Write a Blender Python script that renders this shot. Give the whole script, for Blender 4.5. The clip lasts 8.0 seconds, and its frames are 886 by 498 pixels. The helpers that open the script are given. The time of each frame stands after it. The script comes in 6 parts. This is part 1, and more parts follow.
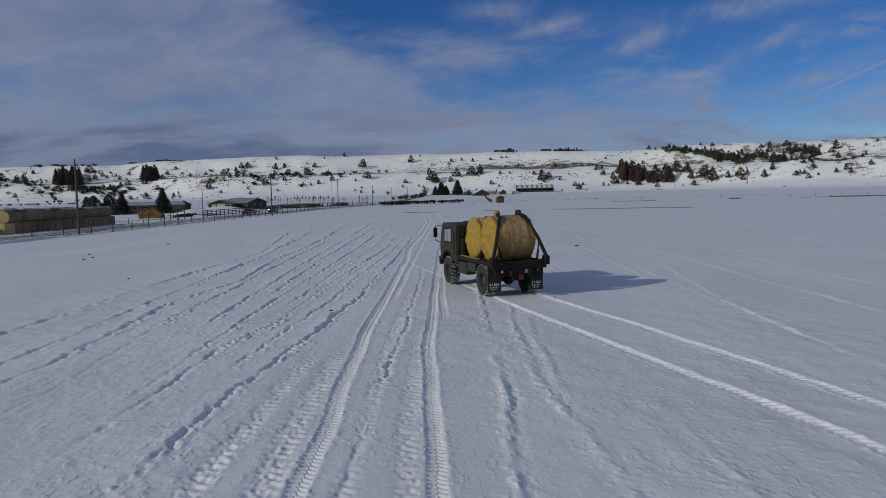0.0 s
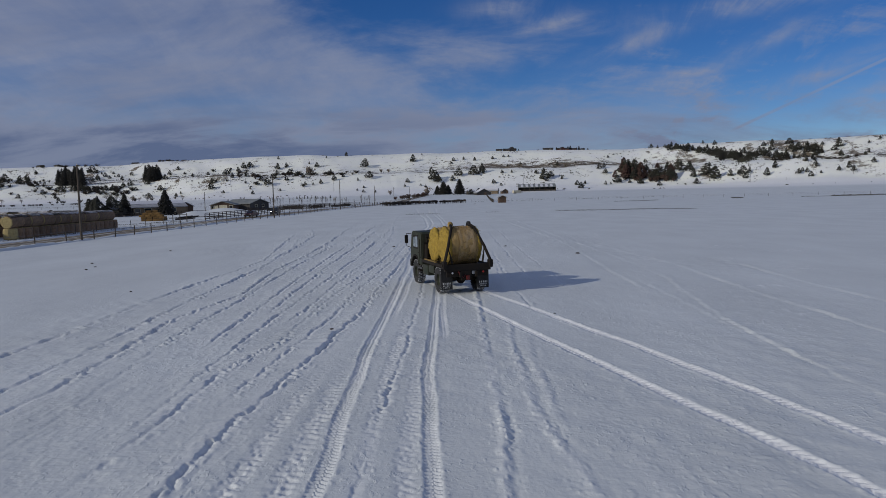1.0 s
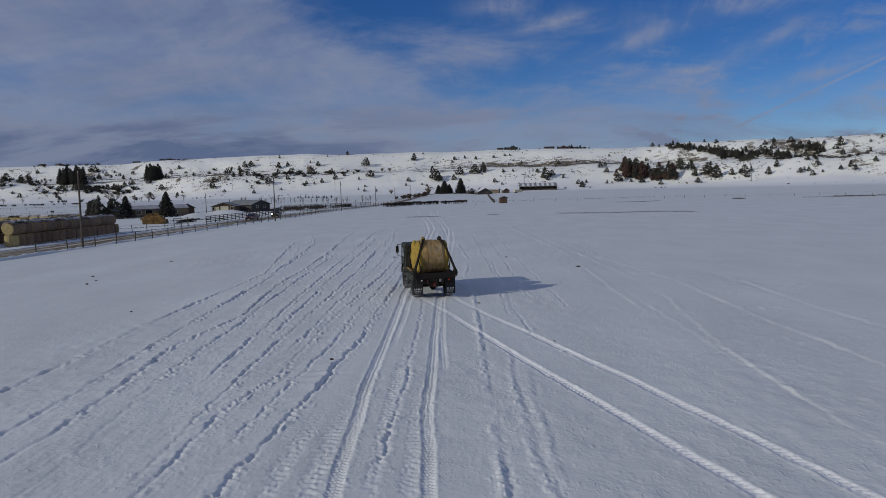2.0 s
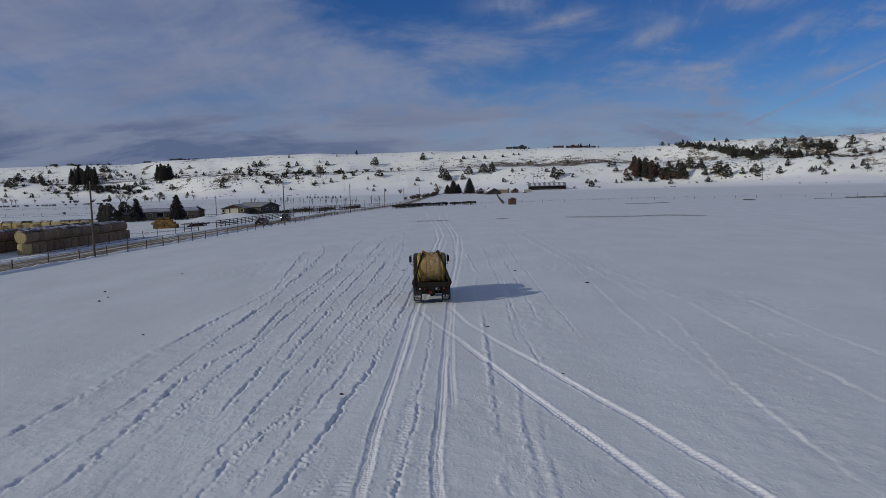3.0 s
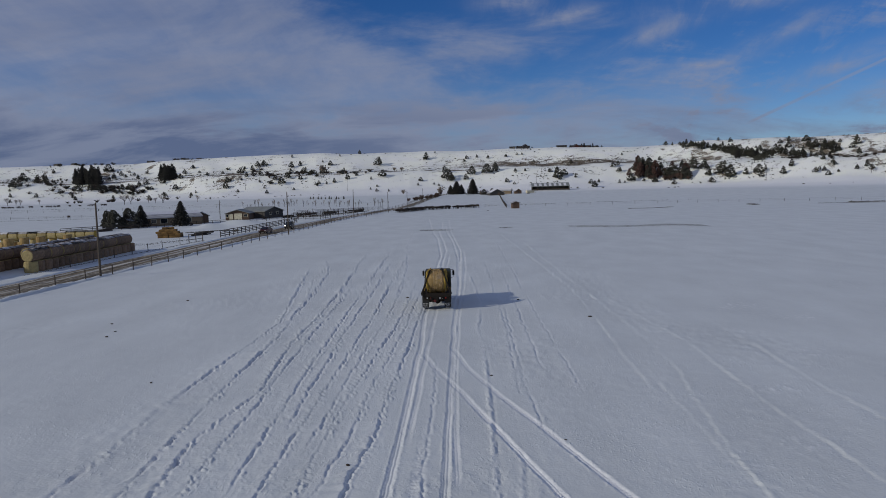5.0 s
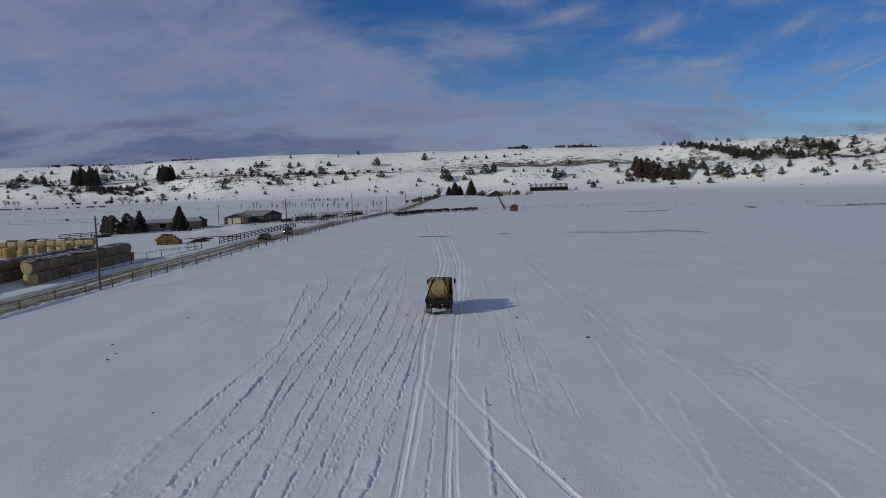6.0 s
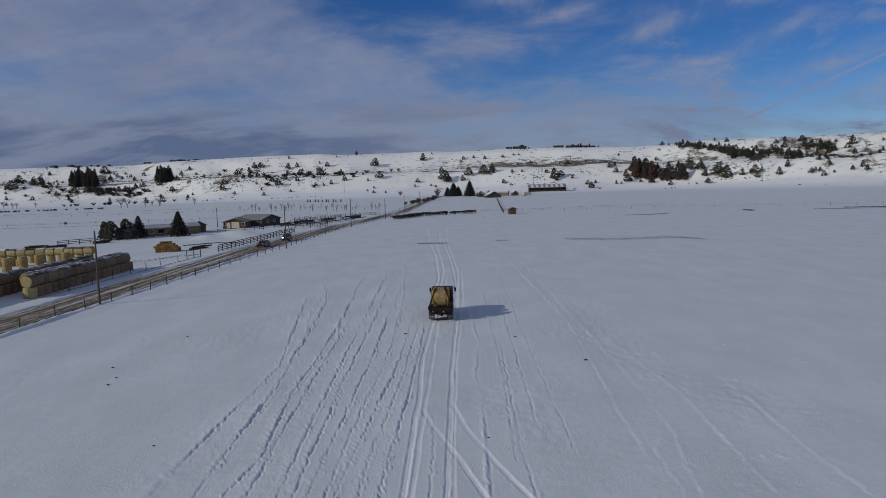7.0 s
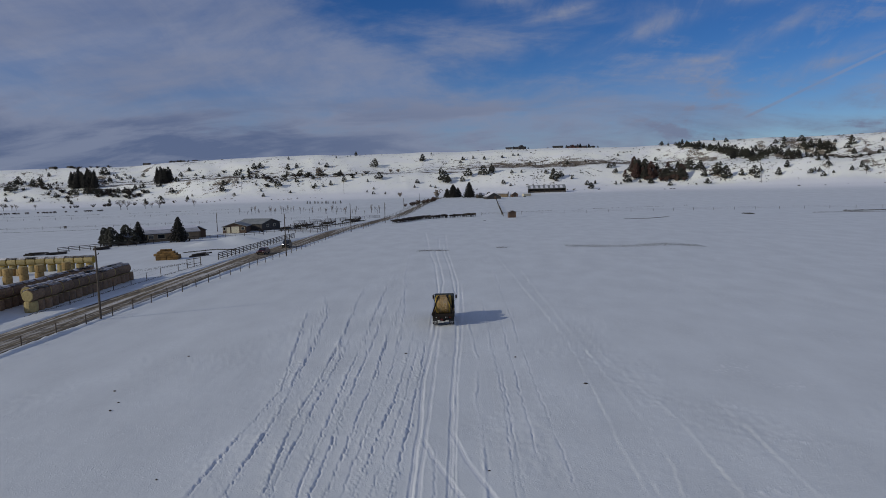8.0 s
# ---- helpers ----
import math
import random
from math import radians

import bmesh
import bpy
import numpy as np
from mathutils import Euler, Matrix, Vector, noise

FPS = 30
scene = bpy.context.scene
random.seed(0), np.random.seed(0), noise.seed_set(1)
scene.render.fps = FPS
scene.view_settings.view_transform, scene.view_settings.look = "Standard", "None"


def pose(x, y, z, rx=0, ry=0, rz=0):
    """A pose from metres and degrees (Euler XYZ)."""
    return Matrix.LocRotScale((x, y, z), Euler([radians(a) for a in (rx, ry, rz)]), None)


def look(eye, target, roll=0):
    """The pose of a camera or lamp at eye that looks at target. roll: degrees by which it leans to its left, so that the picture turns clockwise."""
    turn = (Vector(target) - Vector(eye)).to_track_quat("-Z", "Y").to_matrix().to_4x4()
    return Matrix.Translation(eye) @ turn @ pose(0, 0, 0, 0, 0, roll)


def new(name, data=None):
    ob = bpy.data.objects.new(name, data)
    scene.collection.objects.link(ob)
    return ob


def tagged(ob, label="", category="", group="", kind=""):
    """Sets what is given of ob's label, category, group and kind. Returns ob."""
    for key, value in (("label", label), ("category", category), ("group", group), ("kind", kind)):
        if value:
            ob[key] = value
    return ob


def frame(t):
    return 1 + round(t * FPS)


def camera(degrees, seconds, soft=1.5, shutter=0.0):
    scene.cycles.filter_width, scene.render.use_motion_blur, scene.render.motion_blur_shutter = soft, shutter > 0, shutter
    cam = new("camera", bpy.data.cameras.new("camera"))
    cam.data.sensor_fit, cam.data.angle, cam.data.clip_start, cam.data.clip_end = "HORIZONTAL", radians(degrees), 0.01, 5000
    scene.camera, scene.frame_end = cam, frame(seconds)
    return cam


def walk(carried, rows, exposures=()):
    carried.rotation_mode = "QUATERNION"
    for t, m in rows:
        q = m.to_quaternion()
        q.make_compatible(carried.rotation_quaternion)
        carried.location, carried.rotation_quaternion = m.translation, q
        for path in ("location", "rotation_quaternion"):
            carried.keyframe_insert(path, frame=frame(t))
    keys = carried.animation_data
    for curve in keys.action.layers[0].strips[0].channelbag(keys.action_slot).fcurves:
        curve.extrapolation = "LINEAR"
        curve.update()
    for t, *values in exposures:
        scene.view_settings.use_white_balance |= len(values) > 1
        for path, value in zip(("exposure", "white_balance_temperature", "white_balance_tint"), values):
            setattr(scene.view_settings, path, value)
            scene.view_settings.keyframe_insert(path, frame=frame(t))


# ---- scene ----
cam = camera(66.0, 8.0, soft=0.8)

PATH = [
    (0, (0.036, 0.105, 3.863), (0.044, 2.099, 3.704), -1.2),
    (0.5, (0.106, 0.075, 4.192), (0.109, 2.069, 4.031), -1.3),
    (1, (0.135, 0.066, 4.539), (0.136, 2.06, 4.376), -1.4),
    (1.5, (0.189, 0.174, 5.032), (0.190, 2.167, 4.866), -1.4),
    (3, (0.245, 0.145, 6.917), (0.216, 2.137, 6.744), -1.5),
    (3.5, (0.305, 0.188, 7.544), (0.263, 2.18, 7.369), -1.5),
    (4, (0.270, 0.117, 8.218), (0.230, 2.108, 8.041), -1.5),
    (4.5, (0.257, 0.091, 8.872), (0.218, 2.083, 8.693), -1.5),
    (6, (0.280, -0.107, 11.228), (0.246, 1.884, 11.045), -1.6),
    (6.5, (0.354, -0.072, 12.127), (0.322, 1.919, 11.942), -1.7),
    (7, (0.351, -0.239, 13.063), (0.321, 1.752, 12.876), -1.7),
    (7.5, (0.318, -0.277, 13.993), (0.288, 1.714, 13.805), -1.8),
    (8, (0.352, -0.267, 14.933), (0.323, 1.724, 14.743), -1.8),
]
walk(cam, [(t, look(eye, target, roll)) for t, eye, target, roll in PATH])

# ---- light ----
SUN_AZ, SUN_EL = radians(205), radians(23.3)   # direction to the sun, counted from +x
scene.view_settings.exposure = -0.43


def make_world():
    w = bpy.data.worlds.new("winter_sky")
    scene.world = w
    w.use_nodes = True
    nt = w.node_tree
    nt.nodes.clear()
    N, L = nt.nodes.new, nt.links.new

    def math_node(op, a, b=None):
        n = N("ShaderNodeMath")
        n.operation = op
        for i, v in enumerate((a, b)):
            if v is None:
                continue
            if isinstance(v, (int, float)):
                n.inputs[i].default_value = v
            else:
                L(v, n.inputs[i])
        return n.outputs[0]

    def ramp(v, lo, hi):
        n = N("ShaderNodeMapRange")
        n.interpolation_type = "SMOOTHSTEP"
        L(v, n.inputs[0])
        n.inputs[1].default_value, n.inputs[2].default_value = lo, hi
        return n.outputs[0]

    sky = N("ShaderNodeTexSky")
    sky.sky_type = "NISHITA"
    sky.sun_disc = False
    sky.sun_elevation = SUN_EL
    sky.sun_rotation = math.pi / 2 - SUN_AZ
    sky.altitude, sky.air_density, sky.dust_density, sky.ozone_density = 900, 0.9, 0.15, 5.0
    clear = N("ShaderNodeHueSaturation")
    clear.inputs["Saturation"].default_value = 1.22
    clear.inputs["Hue"].default_value = 0.513
    L(sky.outputs[0], clear.inputs["Color"])
    geo = N("ShaderNodeTexCoord")
    sep = N("ShaderNodeSeparateXYZ")
    L(geo.outputs["Generated"], sep.inputs[0])
    up = math_node("ADD", math_node("MAXIMUM", sep.outputs[2], 0.0), 0.3)
    flat = N("ShaderNodeCombineXYZ")
    L(math_node("DIVIDE", sep.outputs[0], up), flat.inputs[0])
    L(math_node("DIVIDE", sep.outputs[1], up), flat.inputs[1])

    def fbm(scale, stretch, turn, detail, rough, shift=(0, 0, 0), distort=0.3):
        m = N("ShaderNodeMapping")
        L(flat.outputs[0], m.inputs[0])
        m.inputs["Location"].default_value = shift
        m.inputs["Rotation"].default_value = (0, 0, radians(turn))
        m.inputs["Scale"].default_value = (1, stretch, 1)
        n = N("ShaderNodeTexNoise")
        L(m.outputs[0], n.inputs["Vector"])
        n.inputs["Scale"].default_value = scale
        n.inputs["Detail"].default_value = detail
        n.inputs["Roughness"].default_value = rough
        n.inputs["Distortion"].default_value = distort
        return n.outputs[0]

    def blob(x, z, sx, sz, turn):
        """A soft oval in the sky round the way (x, z), 1 in its middle."""
        a, b = math.cos(radians(turn)), math.sin(radians(turn))
        dx, dz = math_node("SUBTRACT", sep.outputs[0], x), math_node("SUBTRACT", sep.outputs[2], z)
        u = math_node("DIVIDE", math_node("ADD", math_node("MULTIPLY", dx, a), math_node("MULTIPLY", dz, b)), sx)
        v = math_node("DIVIDE", math_node("SUBTRACT", math_node("MULTIPLY", dz, a), math_node("MULTIPLY", dx, b)), sz)
        r = math_node("ADD", math_node("MULTIPLY", u, u), math_node("MULTIPLY", v, v))
        return math_node("POWER", 2.718, math_node("MULTIPLY", r, -1.0))

    def plus(*terms):
        total = terms[0]
        for term in terms[1:]:
            total = math_node("ADD", total, term)
        return total

    veil = fbm(1.5, 1.3, 25, 9, 0.6, (3.1, 1.7, 0), 0.5)
    wisps = fbm(2.8, 1.9, -28, 10, 0.6, (7.7, 2.9, 0), 0.5)
    fibre = fbm(6.5, 0.4, 38, 10, 0.66, (2.3, 8.1, 0), 0.6)
    bank = fbm(1.1, 2.6, 4, 9, 0.6, (1.2, 4.4, 0), 0.5)
    # a wide veil: high in the west, its edge sinking towards the east
    west = ramp(math_node("MULTIPLY", sep.outputs[0], -1.0), -0.14, 0.42)
    edge = plus(0.205, math_node("MULTIPLY", sep.outputs[0], -0.23), math_node("MULTIPLY", ramp(math_node("MULTIPLY", sep.outputs[0], -1.0), 0.05, 0.4), 0.16))
    under = plus(edge, math_node("MULTIPLY", sep.outputs[2], -1.0), math_node("MULTIPLY", math_node("SUBTRACT", veil, 0.5), 0.5), math_node("MULTIPLY", math_node("SUBTRACT", wisps, 0.5), 0.2))
    thick = plus(math_node("MULTIPLY", ramp(veil, 0.34, 0.64), 0.38), math_node("MULTIPLY", west, 0.2), math_node("MULTIPLY", ramp(plus(math_node("MULTIPLY", wisps, 0.6), math_node("MULTIPLY", fibre, 0.4)), 0.36, 0.64), 0.3), 0.12)
    # an unseen veil added over the south, to lift and whiten the shade
    south = ramp(math_node("MULTIPLY", sep.outputs[1], -1.0), -0.6, 0.0)
    cover = math_node("MULTIPLY", math_node("MAXIMUM", ramp(under, -0.07, 0.11), south), thick)
    cover = math_node("MAXIMUM", cover, math_node("MULTIPLY", south, 0.8))
    # torn streaks in the clear part
    shapes = plus(blob(0.175, 0.232, 0.05, 0.014, 6), blob(0.285, 0.202, 0.085, 0.012, 16), blob(0.34, 0.153, 0.04, 0.007, 4), blob(0.41, 0.232, 0.14, 0.014, 4),
                  blob(0.49, 0.143, 0.065, 0.012, 22), blob(0.53, 0.098, 0.05, 0.022, 10), blob(0.09, 0.252, 0.05, 0.014, 0), blob(0.42, 0.185, 0.05, 0.012, 24))
    torn = ramp(plus(math_node("MULTIPLY", wisps, 0.4), math_node("MULTIPLY", fibre, 0.6)), 0.38, 0.64)
    streak = math_node("MULTIPLY", math_node("MINIMUM", shapes, 1.0), math_node("ADD", math_node("MULTIPLY", torn, 0.68), 0.08))
    streak = math_node("MAXIMUM", streak, math_node("MULTIPLY", ramp(plus(math_node("MULTIPLY", wisps, 0.55), math_node("MULTIPLY", fibre, 0.45)), 0.48, 0.66), math_node("MULTIPLY", ramp(sep.outputs[0], 0.0, 0.4), 0.5)))
    low = ramp(math_node("MULTIPLY", sep.outputs[2], -1.0), -0.15, -0.06)
    haze = math_node("MULTIPLY", math_node("MULTIPLY", low, math_node("ADD", math_node("MULTIPLY", ramp(bank, 0.34, 0.6), 0.5), 0.4)), math_node("ADD", math_node("MULTIPLY", ramp(math_node("MULTIPLY", sep.outputs[0], -1.0), -0.36, 0.06), 0.7), 0.1))
    # a thin contrail low in the east
    off = N("ShaderNodeVectorMath")
    off.operation = "DOT_PRODUCT"
    L(geo.outputs["Generated"], off.inputs[0])
    off.inputs[1].default_value = (0.3989, -0.0955, -0.912)
    trail = math_node("SUBTRACT", 1.0, ramp(math_node("ABSOLUTE", off.outputs["Value"]), 0.0006, 0.0034))
    along = math_node("MULTIPLY", ramp(sep.outputs[0], 0.375, 0.41), math_node("SUBTRACT", 1.0, ramp(sep.outputs[0], 0.52, 0.6)))
    streak = math_node("MAXIMUM", streak, math_node("MULTIPLY", math_node("MULTIPLY", trail, along), 0.5))
    amount = math_node("MINIMUM", math_node("ADD", math_node("MULTIPLY", cover, 0.92), math_node("MAXIMUM", streak, haze)), 0.93)
    shade = ramp(plus(math_node("MULTIPLY", bank, 0.65), math_node("MULTIPLY", wisps, 0.35)), 0.4, 0.6)
    tint = N("ShaderNodeMix")
    tint.data_type = "RGBA"
    # the underside darkens towards the horizon, most in the west
    gloom = math_node("ADD", math_node("MULTIPLY", low, math_node("ADD", math_node("MULTIPLY", shade, 0.45), 0.45)), math_node("MULTIPLY", shade, 0.3))
    L(math_node("MINIMUM", math_node("MULTIPLY", gloom, math_node("ADD", math_node("MULTIPLY", west, 0.5), 0.5)), 1.0), tint.inputs[0])
    tint.inputs[6].default_value = (0.39, 0.435, 0.59, 1)
    tint.inputs[7].default_value = (0.155, 0.203, 0.365, 1)
    mix = N("ShaderNodeMixShader")
    a, b = N("ShaderNodeBackground"), N("ShaderNodeBackground")
    L(clear.outputs[0], a.inputs[0])
    a.inputs[1].default_value = 0.089
    L(tint.outputs[2], b.inputs[0])
    b.inputs[1].default_value = 0.85
    L(amount, mix.inputs[0])
    L(a.outputs[0], mix.inputs[1])
    L(b.outputs[0], mix.inputs[2])
    out = N("ShaderNodeOutputWorld")
    L(mix.outputs[0], out.inputs[0])


make_world()
sun_data = bpy.data.lights.new("sun", "SUN")
sun_data.energy, sun_data.angle, sun_data.color = 2.6, radians(0.6), (1.0, 0.945, 0.84)
sun = new("sun", sun_data)
sun.matrix_world = look((0, 0, 60), (-math.cos(SUN_AZ), -math.sin(SUN_AZ), 60 - math.tan(SUN_EL)))


# ---- materials ----
def material(name, color, rough=0.8, metal=0.0, second=None, scale=4.0, fine=40.0, amount=0.5, bump=0.2, depth=0.02, vary=0.12, spec=0.4, emit=0.0, stretch=(1, 1, 1)):
    """A surface with a blotchy change between two colours, a fine grain and a relief of both."""
    m = bpy.data.materials.new(name)
    m.use_nodes = True
    nt = m.node_tree
    N, L = nt.nodes.new, nt.links.new
    bsdf = nt.nodes["Principled BSDF"]
    bsdf.inputs["Roughness"].default_value = rough
    bsdf.inputs["Metallic"].default_value = metal
    bsdf.inputs["Specular IOR Level"].default_value = spec
    second = second or tuple(c * 0.6 for c in color)
    co = N("ShaderNodeTexCoord")
    mp = N("ShaderNodeMapping")
    mp.inputs["Scale"].default_value = stretch
    L(co.outputs["Object"], mp.inputs[0])
    big, small = N("ShaderNodeTexNoise"), N("ShaderNodeTexNoise")
    for n, s, d in ((big, scale, 4), (small, fine, 3)):
        L(mp.outputs[0], n.inputs["Vector"])
        n.inputs["Scale"].default_value, n.inputs["Detail"].default_value = s, d
    add = N("ShaderNodeMath")
    add.operation = "MULTIPLY_ADD"
    L(small.outputs[0], add.inputs[0])
    add.inputs[1].default_value = 0.5
    L(big.outputs[0], add.inputs[2])
    rng = N("ShaderNodeMapRange")
    L(add.outputs[0], rng.inputs[0])
    rng.inputs[1].default_value, rng.inputs[2].default_value = 0.5, 1.0
    rng.inputs[4].default_value = amount * 2
    mix = N("ShaderNodeMix")
    mix.data_type = "RGBA"
    L(rng.outputs[0], mix.inputs[0])
    mix.inputs[6].default_value, mix.inputs[7].default_value = (*color, 1), (*second, 1)
    info = N("ShaderNodeObjectInfo")
    hsv = N("ShaderNodeHueSaturation")
    val = N("ShaderNodeMapRange")
    L(info.outputs["Random"], val.inputs[0])
    val.inputs[3].default_value, val.inputs[4].default_value = 1 - vary, 1 + vary
    L(val.outputs[0], hsv.inputs["Value"])
    L(mix.outputs[2], hsv.inputs["Color"])
    L(hsv.outputs[0], bsdf.inputs["Base Color"])
    if bump:
        bp = N("ShaderNodeBump")
        bp.inputs["Strength"].default_value, bp.inputs["Distance"].default_value = bump, depth
        L(add.outputs[0], bp.inputs["Height"])
        L(bp.outputs[0], bsdf.inputs["Normal"])
    if emit:
        bsdf.inputs["Emission Color"].default_value = (*color, 1)
        bsdf.inputs["Emission Strength"].default_value = emit
    return m


def snow_material():
    """Wind-packed snow: crusted and slightly grey where it lies, whiter where tyres have churned it, dry grass through
    it on the hillside. The hill's stronger sunlight is put into its colour too.
    """
    m = bpy.data.materials.new("snow")
    m.use_nodes = True
    nt = m.node_tree
    N, L = nt.nodes.new, nt.links.new
    bsdf = nt.nodes["Principled BSDF"]
    bsdf.inputs["Roughness"].default_value = 0.6
    bsdf.inputs["Specular IOR Level"].default_value = 0.5
    co = N("ShaderNodeTexCoord")

    def tex(scale, detail, stretch=(1, 1, 1), turn=0):
        mp = N("ShaderNodeMapping")
        mp.inputs["Scale"].default_value = stretch
        mp.inputs["Rotation"].default_value = (0, 0, radians(turn))
        L(co.outputs["Object"], mp.inputs[0])
        n = N("ShaderNodeTexNoise")
        L(mp.outputs[0], n.inputs["Vector"])
        n.inputs["Scale"].default_value, n.inputs["Detail"].default_value = scale, detail
        return n.outputs[0]

    def op(kind, a, b):
        n = N("ShaderNodeMath")
        n.operation = kind
        n.use_clamp = kind in ("SUBTRACT", "GREATER_THAN")
        for i, v in enumerate((a, b)):
            if isinstance(v, (int, float)):
                n.inputs[i].default_value = v
            else:
                L(v, n.inputs[i])
        return n.outputs[0]

    def mixed(f, a, b):
        n = N("ShaderNodeMix")
        n.data_type = "RGBA"
        L(f, n.inputs[0])
        for i, v in ((6, a), (7, b)):
            if isinstance(v, tuple):
                n.inputs[i].default_value = (*v, 1)
            else:
                L(v, n.inputs[i])
        return n.outputs[2]

    def spread(v, lo, hi):
        n = N("ShaderNodeMapRange")
        L(v, n.inputs[0])
        n.inputs[1].default_value, n.inputs[2].default_value = lo, hi
        return n.outputs[0]

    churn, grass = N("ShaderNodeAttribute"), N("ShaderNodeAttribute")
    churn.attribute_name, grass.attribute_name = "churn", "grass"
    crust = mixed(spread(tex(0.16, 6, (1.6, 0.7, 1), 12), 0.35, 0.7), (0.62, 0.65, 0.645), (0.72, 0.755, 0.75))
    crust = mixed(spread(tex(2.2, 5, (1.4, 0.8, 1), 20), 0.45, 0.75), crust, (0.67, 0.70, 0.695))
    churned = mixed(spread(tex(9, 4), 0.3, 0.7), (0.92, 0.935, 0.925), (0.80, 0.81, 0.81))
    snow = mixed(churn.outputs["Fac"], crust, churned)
    # hill snow brighter and warmer: sunlight put into its colour, with pale grass beneath
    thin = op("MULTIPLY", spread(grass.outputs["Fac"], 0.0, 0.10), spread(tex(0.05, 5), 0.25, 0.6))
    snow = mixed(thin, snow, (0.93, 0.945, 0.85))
    tufts = op("MULTIPLY", op("GREATER_THAN", op("ADD", op("ADD", op("MULTIPLY", tex(0.16, 8, (0.7, 1, 1)), 0.5), op("MULTIPLY", tex(1.1, 6, (0.6, 1, 1)), 0.5)), op("MULTIPLY", grass.outputs["Fac"], 0.25)), 0.645), op("GREATER_THAN", grass.outputs["Fac"], 0.02))
    straw = mixed(spread(tex(0.4, 3), 0.35, 0.65), (0.085, 0.07, 0.05), (0.22, 0.175, 0.11))
    color = mixed(tufts, snow, straw)
    L(color, bsdf.inputs["Base Color"])
    chips = op("MULTIPLY", op("SUBTRACT", tex(5.5, 5, (1.5, 0.9, 1), 30), 0.56), spread(tex(0.35, 4), 0.42, 0.62))
    relief = op("ADD", op("ADD", op("MULTIPLY", tex(0.8, 6, (1.0, 0.9, 1), 15), 0.7), op("MULTIPLY", tex(9, 6), 0.42)), op("MULTIPLY", chips, 2.6))
    bp = N("ShaderNodeBump")
    bp.inputs["Strength"].default_value, bp.inputs["Distance"].default_value = 0.6, 0.05
    L(relief, bp.inputs["Height"])
    L(bp.outputs[0], bsdf.inputs["Normal"])
    return m


def road_material():
    """Brown frozen dirt in long ruts, with packed snow left between them."""
    m = bpy.data.materials.new("rutted_dirt_and_snow")
    m.use_nodes = True
    nt = m.node_tree
    N, L = nt.nodes.new, nt.links.new
    bsdf = nt.nodes["Principled BSDF"]
    bsdf.inputs["Roughness"].default_value = 0.85
    co = N("ShaderNodeTexCoord")

    def tex(scale, detail, stretch):
        mp, n = N("ShaderNodeMapping"), N("ShaderNodeTexNoise")
        mp.inputs["Scale"].default_value = stretch
        mp.inputs["Rotation"].default_value = (0, 0, radians(1.6))
        L(co.outputs["Object"], mp.inputs[0])
        L(mp.outputs[0], n.inputs["Vector"])
        n.inputs["Scale"].default_value, n.inputs["Detail"].default_value = scale, detail
        return n.outputs[0]

    def mixed(v, lo, hi, a, b):
        f, n = N("ShaderNodeMapRange"), N("ShaderNodeMix")
        L(v, f.inputs[0])
        f.inputs[1].default_value, f.inputs[2].default_value = lo, hi
        n.data_type = "RGBA"
        L(f.outputs[0], n.inputs[0])
        for k, c in ((6, a), (7, b)):
            if isinstance(c, tuple):
                n.inputs[k].default_value = (*c, 1)
            else:
                L(c, n.inputs[k])
        return n.outputs[2]

    lanes, grit = tex(1.15, 4, (1, 0.02, 1)), tex(2.2, 7, (1, 0.25, 1))
    dirt = mixed(grit, 0.35, 0.65, (0.075, 0.058, 0.034), (0.19, 0.15, 0.085))
    packed = mixed(grit, 0.4, 0.65, (0.62, 0.61, 0.58), (0.36, 0.33, 0.27))
    both = N("ShaderNodeMath")
    both.operation = "MULTIPLY_ADD"
    L(grit, both.inputs[0])
    both.inputs[1].default_value = 0.4
    L(lanes, both.inputs[2])
    L(mixed(both.outputs[0], 0.70, 0.82, dirt, packed), bsdf.inputs["Base Color"])
    bp = N("ShaderNodeBump")
    bp.inputs["Strength"].default_value, bp.inputs["Distance"].default_value = 0.6, 0.06
    L(both.outputs[0], bp.inputs["Height"])
    L(bp.outputs[0], bsdf.inputs["Normal"])
    return m


SNOW = snow_material()
DUSTED = material("snow_dusted_hay", (0.74, 0.75, 0.78), 0.8, second=(0.26, 0.2, 0.14), scale=1.6, fine=9, amount=0.42, bump=0.5, depth=0.05, vary=0.12)
SNOW_CAP = material("settled_snow", (0.72, 0.73, 0.76), 0.7, second=(0.6, 0.6, 0.62), scale=3, bump=0.3, vary=0.05)
DIRT_ROAD = road_material()
OLIVE = material("olive_paint", (0.021, 0.028, 0.014), 0.6, second=(0.04, 0.04, 0.028), scale=2, bump=0.06, vary=0, spec=0.35)
BLACK = material("black_steel", (0.012, 0.012, 0.012), 0.7, second=(0.026, 0.019, 0.013), scale=5, bump=0.1, vary=0, spec=0.15)
RUBBER = material("tyre_rubber", (0.018, 0.018, 0.018), 0.9, second=(0.035, 0.035, 0.036), scale=9, bump=0.2, vary=0)
SNOWY_RUBBER = material("snow_packed_tread", (0.03, 0.03, 0.03), 0.85, second=(0.5, 0.51, 0.53), scale=7, fine=30, amount=0.5, bump=0.3, vary=0)
RIM = material("dull_rim", (0.06, 0.065, 0.042), 0.6, vary=0)
GLASS = material("dark_window_glass", (0.02, 0.025, 0.03), 0.08, scale=1, bump=0, vary=0, spec=0.7)
